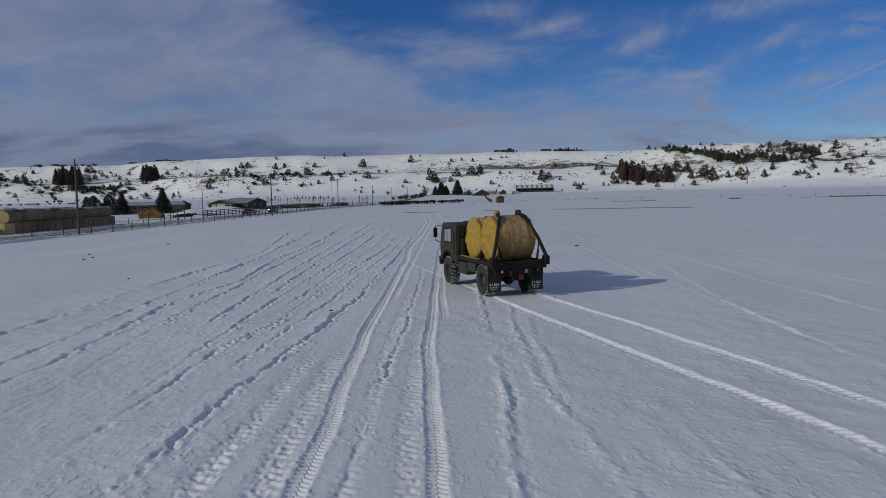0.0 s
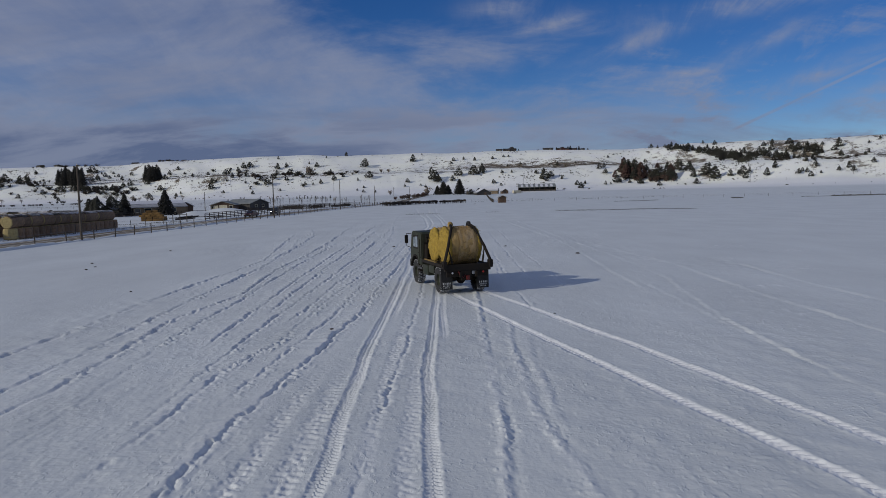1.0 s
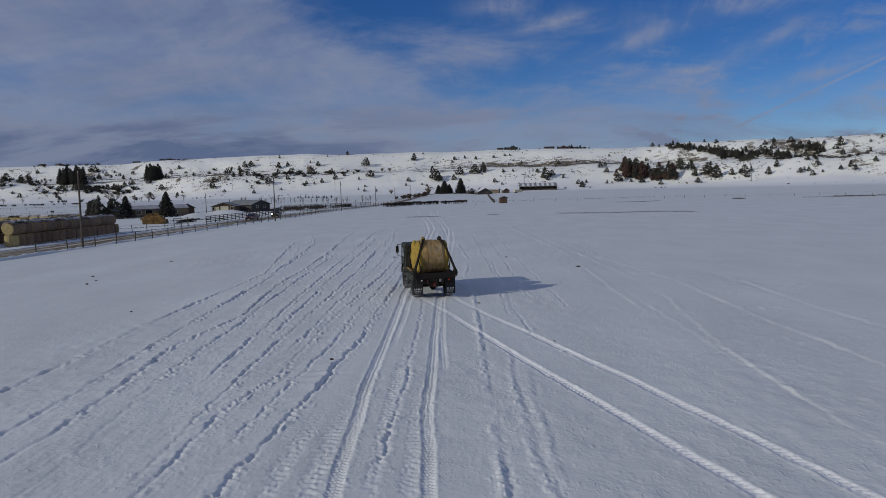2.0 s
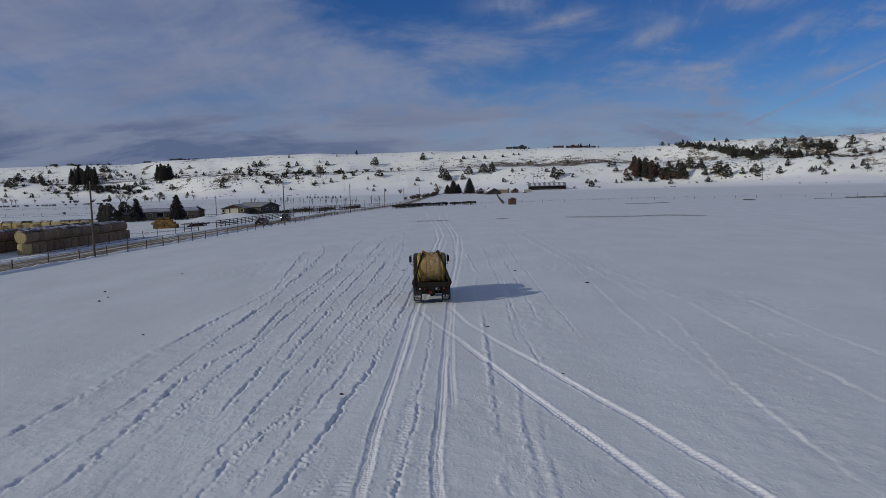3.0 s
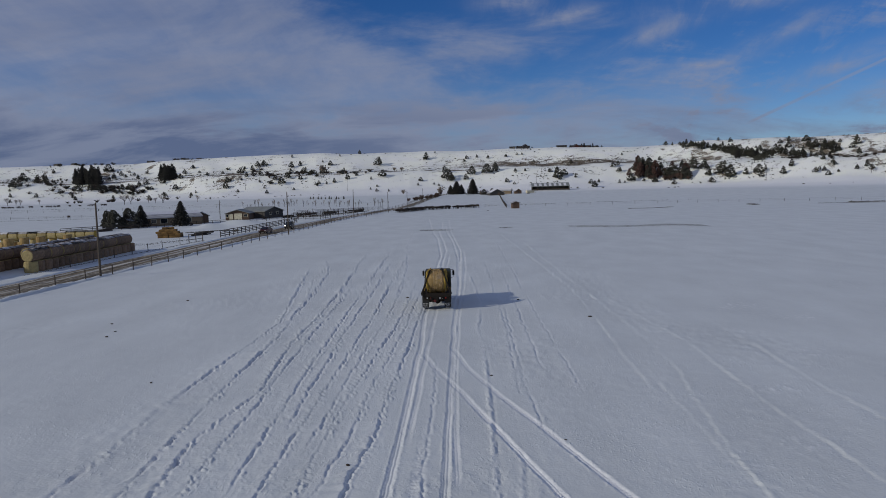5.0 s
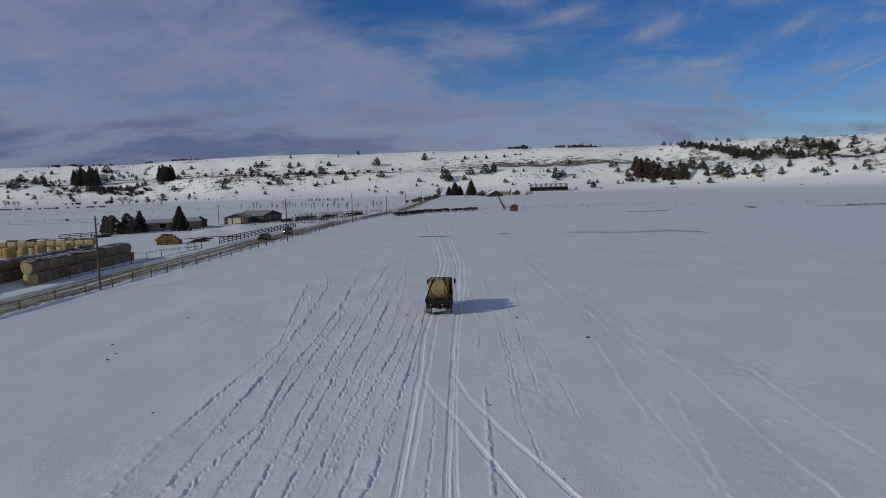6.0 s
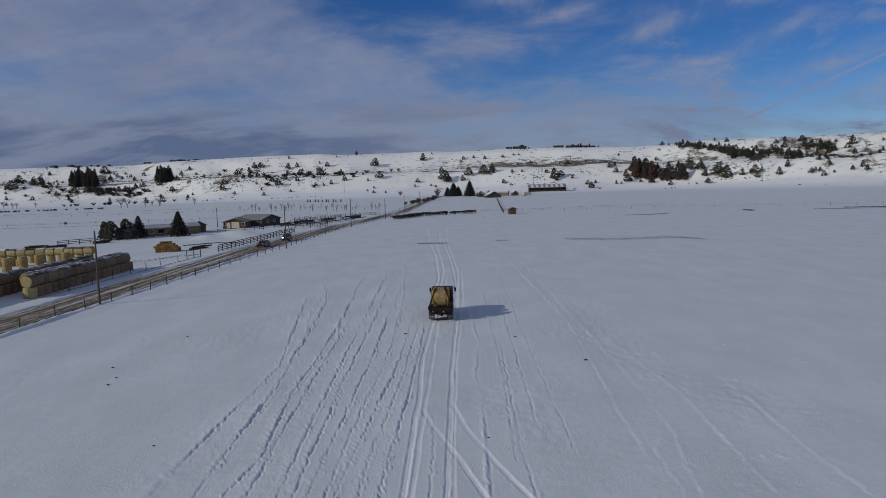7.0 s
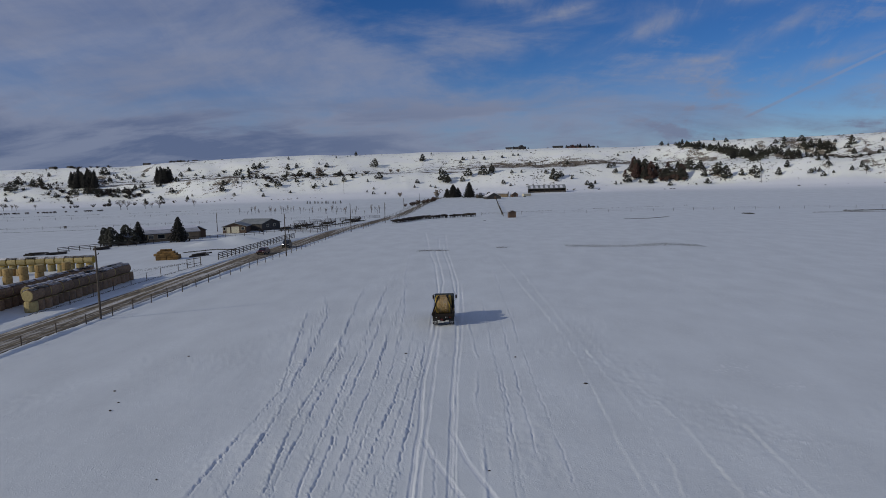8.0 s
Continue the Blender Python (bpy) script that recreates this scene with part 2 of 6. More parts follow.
# pale side glass: the sky's reflection is put into its base colour
PAINTED_SKY_GLASS = material("sky_lit_glass", (0.30, 0.36, 0.42), 0.1, scale=1, bump=0, vary=0, spec=0.8)
RED_PAINT = material("red_enamel", (0.12, 0.014, 0.012), 0.4, vary=0)
LENS = material("tail_lens", (0.45, 0.03, 0.02), 0.25, vary=0)
WHITE_PAINT = material("white_letters", (0.75, 0.75, 0.72), 0.6, vary=0)
HAY_NEW = material("fresh_hay", (0.43, 0.295, 0.05), 0.95, second=(0.17, 0.105, 0.022), scale=5, fine=38, amount=0.3, bump=0.9, depth=0.06, vary=0.08)
HAY_WRAP = material("net_wrapped_hay", (0.15, 0.095, 0.035), 0.9, second=(0.44, 0.3, 0.12), scale=2.2, fine=34, bump=0.7, depth=0.05, vary=0.1, stretch=(1.6, 0.7, 0.7))
HAY_TORN = material("torn_hay", (0.47, 0.29, 0.08), 0.95, second=(0.68, 0.58, 0.43), scale=2.0, fine=30, amount=0.38, bump=0.9, depth=0.06, vary=0.05, stretch=(2.2, 0.6, 0.6))
HAY_OLD = material("weathered_hay", (0.27, 0.18, 0.11), 0.95, second=(0.14, 0.098, 0.068), scale=3, fine=50, bump=0.6, depth=0.05, vary=0.2)
HAY_STACK = material("golden_square_bales", (0.27, 0.155, 0.05), 0.95, second=(0.13, 0.08, 0.03), scale=2, fine=40, bump=0.6, depth=0.05, vary=0.25)
HAY_END = material("pale_hay", (0.42, 0.34, 0.16), 0.95, second=(0.28, 0.22, 0.1), scale=4, fine=50, bump=0.6, depth=0.05, vary=0.15)
STRAW = material("loose_straw", (0.34, 0.23, 0.075), 0.95, bump=0.4, vary=0.1)
WOOD = material("weathered_wood", (0.105, 0.085, 0.065), 0.9, second=(0.05, 0.04, 0.03), scale=6, stretch=(4, 4, 0.6), bump=0.4, vary=0.2)
RAIL = material("dark_fence_rail", (0.06, 0.05, 0.042), 0.9, scale=5, bump=0.3, vary=0.2)
WIRE = material("galvanised_wire", (0.22, 0.21, 0.2), 0.5, metal=0.6, bump=0, vary=0)
BARK = material("bark", (0.06, 0.045, 0.035), 0.95, scale=8, bump=0.5, vary=0.2)
RED_CROWN = material("bare_red_brown_crown", (0.10, 0.052, 0.038), 0.9, second=(0.05, 0.03, 0.024), scale=1.2, fine=8, bump=0.4, vary=0.3)
NEEDLES = material("juniper_needles", (0.062, 0.062, 0.045), 0.9, second=(0.03, 0.03, 0.023), scale=1.2, fine=8, bump=0.4, vary=0.3)
SPRUCE = material("spruce_needles", (0.036, 0.034, 0.027), 0.9, second=(0.018, 0.018, 0.016), scale=1.5, fine=9, bump=0.4, vary=0.2)
TWIGS = material("bare_red_twigs", (0.095, 0.055, 0.04), 0.9, second=(0.05, 0.035, 0.028), scale=2, fine=10, bump=0.3, vary=0.25)
DARK_TWIGS = material("dark_brush_twigs", (0.05, 0.036, 0.028), 0.9, second=(0.026, 0.02, 0.017), scale=2, fine=10, bump=0.3, vary=0.25)
PALE_TWIGS = material("pale_willow_twigs", (0.24, 0.20, 0.155), 0.9, second=(0.13, 0.105, 0.085), scale=2, fine=10, bump=0.3, vary=0.2)
GREY_TWIGS = material("bare_grey_twigs", (0.12, 0.10, 0.08), 0.9, second=(0.06, 0.05, 0.042), scale=2, fine=10, bump=0.3, vary=0.2)
SAGE = material("sagebrush", (0.085, 0.08, 0.06), 0.95, second=(0.05, 0.045, 0.03), scale=0.3, fine=3, bump=0.2, vary=0.1)
TAN_WALL = material("tan_siding", (0.25, 0.19, 0.12), 0.8, second=(0.19, 0.14, 0.09), stretch=(1, 1, 6), bump=0.2, vary=0.1)
BROWN_WALL = material("brown_siding", (0.14, 0.09, 0.06), 0.8, stretch=(1, 1, 6), bump=0.2, vary=0.1)
DARK_WALL = material("dark_metal_siding", (0.062, 0.056, 0.05), 0.6, stretch=(5, 5, 0.3), bump=0.2, vary=0.05)
GREEN_ROOF = material("grey_green_metal_roof", (0.15, 0.165, 0.155), 0.6, second=(0.27, 0.28, 0.27), scale=0.4, fine=4, bump=0.1, vary=0.05)
GREY_ROOF = material("grey_shingles", (0.22, 0.22, 0.23), 0.8, second=(0.45, 0.46, 0.48), scale=0.6, fine=6, bump=0.3, vary=0.1)
CREAM = material("cream_door_paint", (0.72, 0.66, 0.48), 0.6, bump=0.05, vary=0.05)
HIDE = material("black_hide", (0.018, 0.015, 0.013), 0.8, second=(0.04, 0.028, 0.02), scale=2, bump=0.1, vary=0.3)
CAR_RED = material("maroon_car_paint", (0.1, 0.02, 0.017), 0.3, vary=0, bump=0)
CAR_DARK = material("dark_blue_car_paint", (0.02, 0.025, 0.035), 0.3, vary=0, bump=0)
LAMP_ON = material("lit_headlamp", (1.0, 0.95, 0.85), 0.2, bump=0, vary=0, emit=6.0)
LAMP_OFF = material("headlamp_glass", (0.5, 0.5, 0.5), 0.15, bump=0, vary=0)
REDDISH = material("red_brown_cladding", (0.16, 0.055, 0.04), 0.8, vary=0.2)


# ---- mesh helpers ----
def part(name, bm, mat, parent=None, label="", soft=False):
    me = bpy.data.meshes.new(name)
    bm.to_mesh(me)
    bm.free()
    me.materials.append(mat)
    if soft:
        for p in me.polygons:
            p.use_smooth = True
    ob = new(name, me)
    ob.parent = parent
    return tagged(ob, label)


def thing(name, m, label, category, group="", kind=""):
    ob = new(name)
    ob.matrix_basis = m
    return tagged(ob, label, category, group, kind)


def block(bm, size, at, bevel=0.0, turn=None):
    m = Matrix.Translation(at) @ (turn or Matrix.Identity(4)) @ Matrix.Diagonal((*size, 1))
    vs = bmesh.ops.create_cube(bm, size=1, matrix=m)["verts"]
    if bevel:
        es = list({e for v in vs for e in v.link_edges})
        bmesh.ops.bevel(bm, geom=es, offset=bevel, segments=2, affect="EDGES", profile=0.6)
    return bm


def rod(bm, a, b, r, r2=None, n=8):
    a, b = Vector(a), Vector(b)
    m = Matrix.Translation((a + b) / 2) @ (b - a).to_track_quat("Z", "Y").to_matrix().to_4x4()
    bmesh.ops.create_cone(bm, cap_ends=True, segments=n, radius1=r, radius2=r if r2 is None else r2, depth=(b - a).length, matrix=m)
    return bm


def prism(bm, outline, x0, x1, axis="x"):
    """A closed outline pushed through from x0 to x1 along an axis."""
    def p(u, v, w):
        return {"x": (w, u, v), "y": (u, w, v), "z": (u, v, w)}[axis]
    a = [bm.verts.new(p(u, v, x0)) for u, v in outline]
    b = [bm.verts.new(p(u, v, x1)) for u, v in outline]
    n = len(outline)
    bm.faces.new(a)
    bm.faces.new(b[::-1])
    for i in range(n):
        bm.faces.new((a[i], b[i], b[(i + 1) % n], a[(i + 1) % n]))
    bmesh.ops.recalc_face_normals(bm, faces=bm.faces[:])
    return bm


def box(size, at, bevel=0.0, turn=None):
    return block(bmesh.new(), size, at, bevel, turn)


def revolve(bm, profile, n=24, axis="z", wobble=0.0, rng=None, m=None, hollow=False):
    """A closed profile of (radius, height) turned round an axis; hollow: a ring, open in the middle."""
    rings = []
    for r, h in profile:
        ring = []
        for i in range(n):
            a = 2 * math.pi * i / n
            k = r * (1 + (rng.uniform(-wobble, wobble) if rng else 0))
            v = Vector((k * math.cos(a), k * math.sin(a), h))
            if axis == "x":
                v = Vector((v.z, v.x, v.y))
            elif axis == "y":
                v = Vector((v.x, v.z, v.y))
            ring.append(bm.verts.new((m @ v) if m else v))
        rings.append(ring)
    for a, b in zip(rings, rings[1:] + (rings[:1] if hollow else [])):
        for i in range(n):
            bm.faces.new((a[i], a[(i + 1) % n], b[(i + 1) % n], b[i]))
    if not hollow:
        bm.faces.new(rings[0][::-1])
        bm.faces.new(rings[-1])
    bmesh.ops.recalc_face_normals(bm, faces=bm.faces[:])
    return bm


# ---- the lie of the land ----
RIDGE_AZ = (-75, -55, -36, -31, -26, -20, -14, -8, -2, 4, 10, 15, 18, 22, 27, 33, 45, 75)
RIDGE_Z = (4, 40, 51.1, 51.5, 50.2, 54.1, 56.6, 56.0, 55.9, 56.0, 54.5, 53.8, 55.3, 57.6, 56.2, 55.5, 60, 4)


def smooth(a, b, v):
    s = np.clip((v - a) / (b - a), 0, 1)
    return s * s * (3 - 2 * s)


def lattice(ix, iy):
    n = np.sin(ix * 127.1 + iy * 311.7) * 43758.5453
    return n - np.floor(n)


def value_noise(x, y):
    ix, iy = np.floor(x), np.floor(y)
    fx, fy = x - ix, y - iy
    fx, fy = fx * fx * (3 - 2 * fx), fy * fy * (3 - 2 * fy)
    a = lattice(ix, iy) * (1 - fx) + lattice(ix + 1, iy) * fx
    b = lattice(ix, iy + 1) * (1 - fx) + lattice(ix + 1, iy + 1) * fx
    return (a * (1 - fy) + b * fy) * 2 - 1


def bend(az):
    """How much farther off the hill's foot and crest lie towards the west, where they run straight."""
    return 1 / np.cos(np.radians(np.clip(az, -40, 0) * smooth(0, -25, az)))


def land(x, y):
    """Height of the land: a level field, a gentle rise, then a long snowy hillside with a bench in it."""
    r, az = np.hypot(x, y), np.degrees(np.arctan2(x, y))
    near, r = r, r / bend(az)
    ridge = np.interp(az, RIDGE_AZ, RIDGE_Z) + 0.2 + 0.8 * value_noise(az * 0.45, az * 0)
    foot = 640 + 25 * value_noise(az * 0.12 + 9, az * 0) - 30 * smooth(12, 30, az)
    s = np.clip((r - foot) / (900 - foot), 0, 1)
    rise = np.interp(s, (0, 0.1, 0.2, 0.34, 0.4, 0.52, 0.6, 0.72, 0.8, 1), (0, 0.03, 0.12, 0.42, 0.475, 0.51, 0.62, 0.88, 0.955, 1))
    lift = 4 * smooth(330, 640, r)
    spur = 2.2 * value_noise(az * 0.3 + 0.011 * r, r * 0.004) + 0.7 * value_noise(az * 0.8 - 0.016 * r, r * 0.009) + 0.2 * value_noise(az * 2.4 + 0.02 * r, r * 0.03) + 3.4 * smooth(-10, -18, az) * value_noise(az * 0.55 + 0.02 * r, r * 0.006 + 4) + 3.4 * smooth(14, 20, az) * value_noise(az * 0.55 - 0.02 * r, r * 0.006 + 4)
    z = lift + (ridge - 4) * rise + spur * np.sin(np.pi * s) ** 1.5 * np.clip((ridge - 4) / 40, 0, 1)
    z = z - 0.02 * np.maximum(r - 905, 0) * np.clip((ridge - 4) / 40, 0, 1)
    z = z + 0.03 * value_noise(x * 0.1, y * 0.07) * smooth(10, 60, near) * (1 - smooth(250, 330, near))
    # heaped snow beside the farm road
    z = z + 2.0 * np.exp(-(((x + 61) / 7.5) ** 2 + ((y - 193) / 4.5) ** 2))
    z = z + 1.2 * np.exp(-(((x + 68) / 4) ** 2 + ((y - 187) / 3) ** 2))
    return z


def level(x, y):
    return float(land(np.float64(x), np.float64(y)))


# ---- wheel tracks in the snow: the line each follows, over the ground ----
# kind, depth, half width, (y, x) along it
TRACKS = (
    ("fresh", 0.055, 0.17, ((4, 7.6), (9.7, 6.45), (12.8, 5.6), (18.6, 3.9), (22, 2.9), (27.9, 1.3), (32.8, -0.1), (36, -1.1), (39.5, -1.95))),
    ("fresh", 0.055, 0.17, ((4, 11.5), (11.8, 7.8), (16.5, 6.55), (22.3, 4.75), (27.1, 3.3), (31, 2.0), (35.6, 0.7), (40.5, -0.15))),
    ("tyre", 0.05, 0.17, ((3, 0.2), (8.5, 0.0), (12.3, -0.2), (18.9, -0.32), (28.7, -0.22), (46.8, 0.0), (64.6, 0.45), (102, 0.9), (117, 0.3), (143, -0.7), (158, -1.1), (203, -1.6))),
    ("tyre", 0.05, 0.18, ((3, -1.8), (8.6, -1.9), (13, -2.0), (19, -2.15), (28.8, -2.1), (40, -2.05), (50, -2.2), (67, -1.75), (103, -1.3), (117, -1.8), (148, -3.4), (160, -2.9), (193, -3.4))),
    ("tyre", 0.045, 0.16, ((70, 0.4), (90, 0.5), (119, -0.25), (143, -1.5), (172, -2.2))),
    ("tyre", 0.05, 0.18, ((66, -2.3), (96, -1.9), (117, -2.7), (127, -3.1), (142, -4.3), (165, -5.6), (216, -8.1))),
    ("tyre", 0.03, 0.15, ((20, 0.1), (34, 0.05), (50, 0.35), (66, 0.95), (80, 1.3), (104, 1.4))),
    ("tyre", 0.03, 0.15, ((24, -1.75), (40, -1.6), (66, -1.25), (100, -0.6))),
    ("cleat", 0.05, 0.16, ((5, -1.3), (9.5, -1.3), (19, -1.3), (30, -1.2))),
    ("rut", 0.06, 0.09, ((5, -1.5), (8.7, -1.4), (15.2, -1.2), (25.3, -1.0), (40, -0.95))),
    ("cleat", 0.05, 0.17, ((5, -0.45), (8.7, -0.5), (13, -0.6), (22, -0.7))),
    ("cleat", 0.08, 0.22, ((5, -2.45), (9, -2.45), (14, -2.55), (20, -2.6))),
    ("ridge", 0.07, 0.16, ((5, 1.0), (10, 1.0), (12.9, 1.2), (20.4, 1.35), (36, 1.7), (46, 1.6), (56, 2.2), (76, 1.6))),
    ("ridge", 0.06, 0.18, ((6, 2.6), (10.9, 2.3), (13.6, 2.0), (18.7, 1.9))),
    ("ridge", 0.05, 0.2, ((6, 3.5), (10.3, 3.4), (15.3, 3.2))),
    ("ridge", 0.06, 0.2, ((6, 4.0), (11.5, 4.0), (14, 4.1))),
    ("lip", 0.04, 0.14, ((30, 9.2), (38, 9.5), (50, 10.2), (64, 10.8), (90, 10.2), (142, 9.0))),
    ("lip", 0.04, 0.14, ((20, 9.5), (25, 9.6), (31, 9.8), (40, 10.1))),
    ("lip", 0.04, 0.14, ((12, 9.4), (16, 9.5), (19.2, 9.6), (23.6, 9.8), (27.8, 10.4), (34, 11.4), (41, 11.8), (66, 11.7), (92, 11.6), (120, 11.6))),
    ("lip", 0.04, 0.14, ((16, 13.6), (24.4, 13.6), (28, 13.4), (34, 13.7), (41, 14.0), (46.7, 13.4), (56, 12.8), (72, 12.6))),
    ("lip", 0.04, 0.14, ((22, 17.2), (30, 17.0), (38, 17.4), (52, 17.8))),
    ("ridge", 0.05, 0.16, ((12, 1.9), (16.3, 2.0), (20.5, 2.2), (27, 2.5))),
    ("ridge", 0.04, 0.16, ((12, 2.4), (16.2, 2.45), (19.1, 2.5), (24, 3.0))),
    ("rut", 0.05, 0.1, ((24, 3.5), (29.3, 3.5), (33.6, 3.4), (43.5, 3.7), (56, 4.0))),
    ("rut", 0.05, 0.12, ((30, 3.0), (46, 3.5), (64, 3.7), (90, 3.9))),
    ("rut", 0.04, 0.12, ((30, 6.0), (50, 6.1), (80, 6.6), (120, 7.2))),
    ("rut", 0.04, 0.12, ((34, 4.6), (52, 4.9), (80, 5.4))),
    ("rut", 0.11, 0.13, ((10, -13.3), (16, -13.2), (23, -13.0), (33, -13.2), (44, -12.9), (49, -12.8), (66, -15.3), (86, -18.2))),
    ("rut", 0.11, 0.13, ((9, -10.8), (13, -10.8), (19, -10.7), (28, -11.1), (37, -11.5), (45, -11.7), (66, -13.5), (78, -14.5), (95, -18))),
    ("rut", 0.12, 0.17, ((12, -9.7), (16.5, -9.45), (20, -9.7), (26, -10.1), (32, -9.4), (42, -10.3), (52, -10.4), (64, -10.8), (105, -13.3))),
    ("rut", 0.10, 0.15, ((10, -8.2), (14, -8.1), (17.3, -8.4), (22.2, -8.9), (28, -8.85), (36.5, -9.2), (45, -9.5), (70, -10.2))),
    ("rut", 0.09, 0.14, ((20, -7.3), (30, -7.6), (38, -7.9), (47.6, -8.2), (63, -8.6), (105, -9.7))),
    ("rut", 0.08, 0.13, ((26, -6.8), (37, -7.1), (46, -7.4), (62, -7.6), (90, -8.2))),
    ("rut", 0.09, 0.14, ((12, -6.2), (20, -6.3), (31.5, -6.2), (40, -6.2), (50, -6.1), (68, -6.4), (98, -6.6))),
    ("rut", 0.07, 0.12, ((24, -5.5), (36, -5.4), (50, -5.0), (70, -5.0))),
    ("rut", 0.09, 0.14, ((9, -5.9), (18, -5.7), (20.7, -5.1), (27.4, -5.0), (35.5, -4.7), (50.5, -3.9), (70, -3.8))),
    ("rut", 0.07, 0.12, ((14, -4.9), (24, -4.2), (34, -3.9), (48, -3.3), (66, -3.1))),
    ("rut", 0.11, 0.16, ((6, -4.6), (9.6, -4.4), (13.3, -4.3), (18.5, -3.7), (26.3, -3.15), (40, -2.8), (50, -2.6), (65, -2.5))),
    ("cleat", 0.08, 0.2, ((6, -3.4), (12, -3.3), (20, -3.1))),
    ("rut", 0.06, 0.14, ((60, -5.2), (80, -5.6), (110, -7.6), (150, -9))),
    ("rut", 0.06, 0.13, ((48, -12.0), (60, -13.2), (72, -15.0), (90, -16.2))),
)
MEANDER, SHALLOW = 0.05, 0.95


def relief(x, y):
    """What tyres and wind have added to the field's snow: height, and how far it is churned."""
    z, churn = np.zeros_like(x), np.zeros_like(x)
    # wind ripples and shallow scour
    z += 0.006 * value_noise(x * 0.8 + 3, y * 0.55) + 0.004 * value_noise(x * 3.4, y * 2.2 + 8)
    # scattered chips of crust, in drifts
    drift = smooth(0.1, 0.55, value_noise(x * 0.3 + 1.5, y * 0.13 + 4) + 0.4 * value_noise(x * 1.1, y * 0.5))
    drift = 0.3 * drift
    for px, py, w in ((19.4, 37, 1.6), (17.9, 42.6, 1.4), (14.6, 31, 1.2), (21.5, 52, 1.8), (12.5, 24, 0.9), (24, 47, 1.5)):
        drift = np.maximum(drift, 1.5 * np.exp(-((x - px) / w) ** 2 - ((y - py) / (0.8 * w)) ** 2))
    chip = np.maximum(0, value_noise(x * 6.1 + y * 2.2, y * 4.3 - x * 1.7) - 0.3) * drift * smooth(0, 3, x)
    z += 0.035 * chip
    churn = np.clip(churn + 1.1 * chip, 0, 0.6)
    patch = smooth(0.15, 0.6, value_noise(x * 0.22 + 5, y * 0.1))
    z += patch * (0.014 * value_noise(x * 2.6 + 7, y * 1.9) + 0.016 * np.maximum(0, value_noise(x * 9, y * 7) - 0.3))
    worn = smooth(-16, -12, x) * (1 - smooth(-3, 0, x)) * (1 - smooth(60, 90, y)) * smooth(-0.5, 0.4, value_noise(x * 0.5 + 2, y * 0.12))
    z += worn * (0.006 * value_noise(x * 6, y * 3) + 0.022 * np.maximum(0, value_noise(x * 10 + 3, y * 6) - 0.4))
    for k, (kind, depth, half, line) in enumerate(TRACKS):
        ys, xs = [p[0] for p in line], [p[1] for p in line]
        sel = np.nonzero((y > ys[0]) & (y < ys[-1]))[0]
        c = np.interp(y[sel], ys, xs)
        near = np.abs(x[sel] - c) < half * 5 + 0.4
        sel, c = sel[near], c[near]
        xx, yy = x[sel], y[sel]
        slope = np.interp(yy + 1, ys, xs) - np.interp(yy - 1, ys, xs)
        d = (xx - c - MEANDER * value_noise(yy * 0.35 + 17 * k, yy * 0)) / np.sqrt(1 + (slope / 2) ** 2)
        d = d + half * (0.1 if kind in ("tyre", "fresh") else 0.22) * value_noise(xx * 2 + k, yy * 2.3)
        fade = smooth(ys[0], ys[0] + 3, yy) * (1 - smooth(ys[-1] - (1.2 if kind == "fresh" else 9), ys[-1], yy))
        lump = 0.55 + 0.45 * value_noise(yy * 0.9 + 31 * k, xx * 1.5) + 0.5 * value_noise(yy * 4.1, xx * 6 + k)
        u = d / half
        if kind in ("rut", "lip"):
            # a crumbling lip: higher towards the sun, dropping to the lee side
            patchy = smooth(-0.45, 0.2, value_noise(yy * 0.24 + 7 * k, yy * 0 + k))
            jag = yy * 0.8 + 3 * k + 0.8 * value_noise(yy * 0.4, yy * 0 + k)
            e = d + 0.1 * (jag - np.floor(jag) - 0.5) * smooth(-0.2, 0.5, value_noise(yy * 0.15 + k, yy * 0)) + 0.05 * value_noise(yy * 1.3 + k, yy * 0) + 0.035 * value_noise(yy * 4.3 + 2 * k, yy * 0) + 0.02 * value_noise(yy * 11 + k, xx * 5)
            deep = 0.85 + 0.7 * smooth(0.3, 0.8, value_noise(yy * 0.33 + 11 * k, yy * 0 + 2))
            step = (1 if kind == "lip" else -1) * np.tanh(e / 0.03) * np.exp(-(np.abs(e) / np.where(e > 0, 0.3, 0.3 if kind == "lip" else 0.7)) ** 1.3)
            crumbs = np.maximum(0, value_noise(xx * 11 + k, yy * 6) - 0.1) * np.exp(-((e - 0.12) / 0.22) ** 2) * smooth(-0.1, 0.5, value_noise(yy * 0.8 + k, xx * 0.6))
            chips = 0.7 + 0.45 * value_noise(yy * 3.1 + 5 * k, yy * 0 + k)
            groove = 0.4 * np.exp(-((e - 0.17) / 0.08) ** 2) - 0.55 * np.exp(-((e - 0.035) / 0.05) ** 2)
            # oblique marks left by the tyre lugs
            barb = np.maximum(0, np.sin(2 * np.pi * (yy / 0.46 + np.abs(e) * 1.9 + 0.8 * value_noise(yy * 0.7, yy * 0 + k)))) ** 2
            barb = barb * np.exp(-((e + 0.12) / 0.26) ** 2) * smooth(-0.2, 0.4, value_noise(yy * 0.45 + 3 * k, xx * 0.8))
            h = 0.34 * barb + (0.32 * step + (0.0 if kind == "lip" else 0.45) * groove + (0.25 if kind == "lip" else 0.0) * step) * chips * deep * (0.4 + 0.6 * patchy) + 0.6 * crumbs
            # ruts whitened: churned snow, plus the sun on their sides put into the colour
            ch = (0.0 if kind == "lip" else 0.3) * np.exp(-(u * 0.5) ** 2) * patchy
        elif kind == "ridge":
            u = u * 1.5
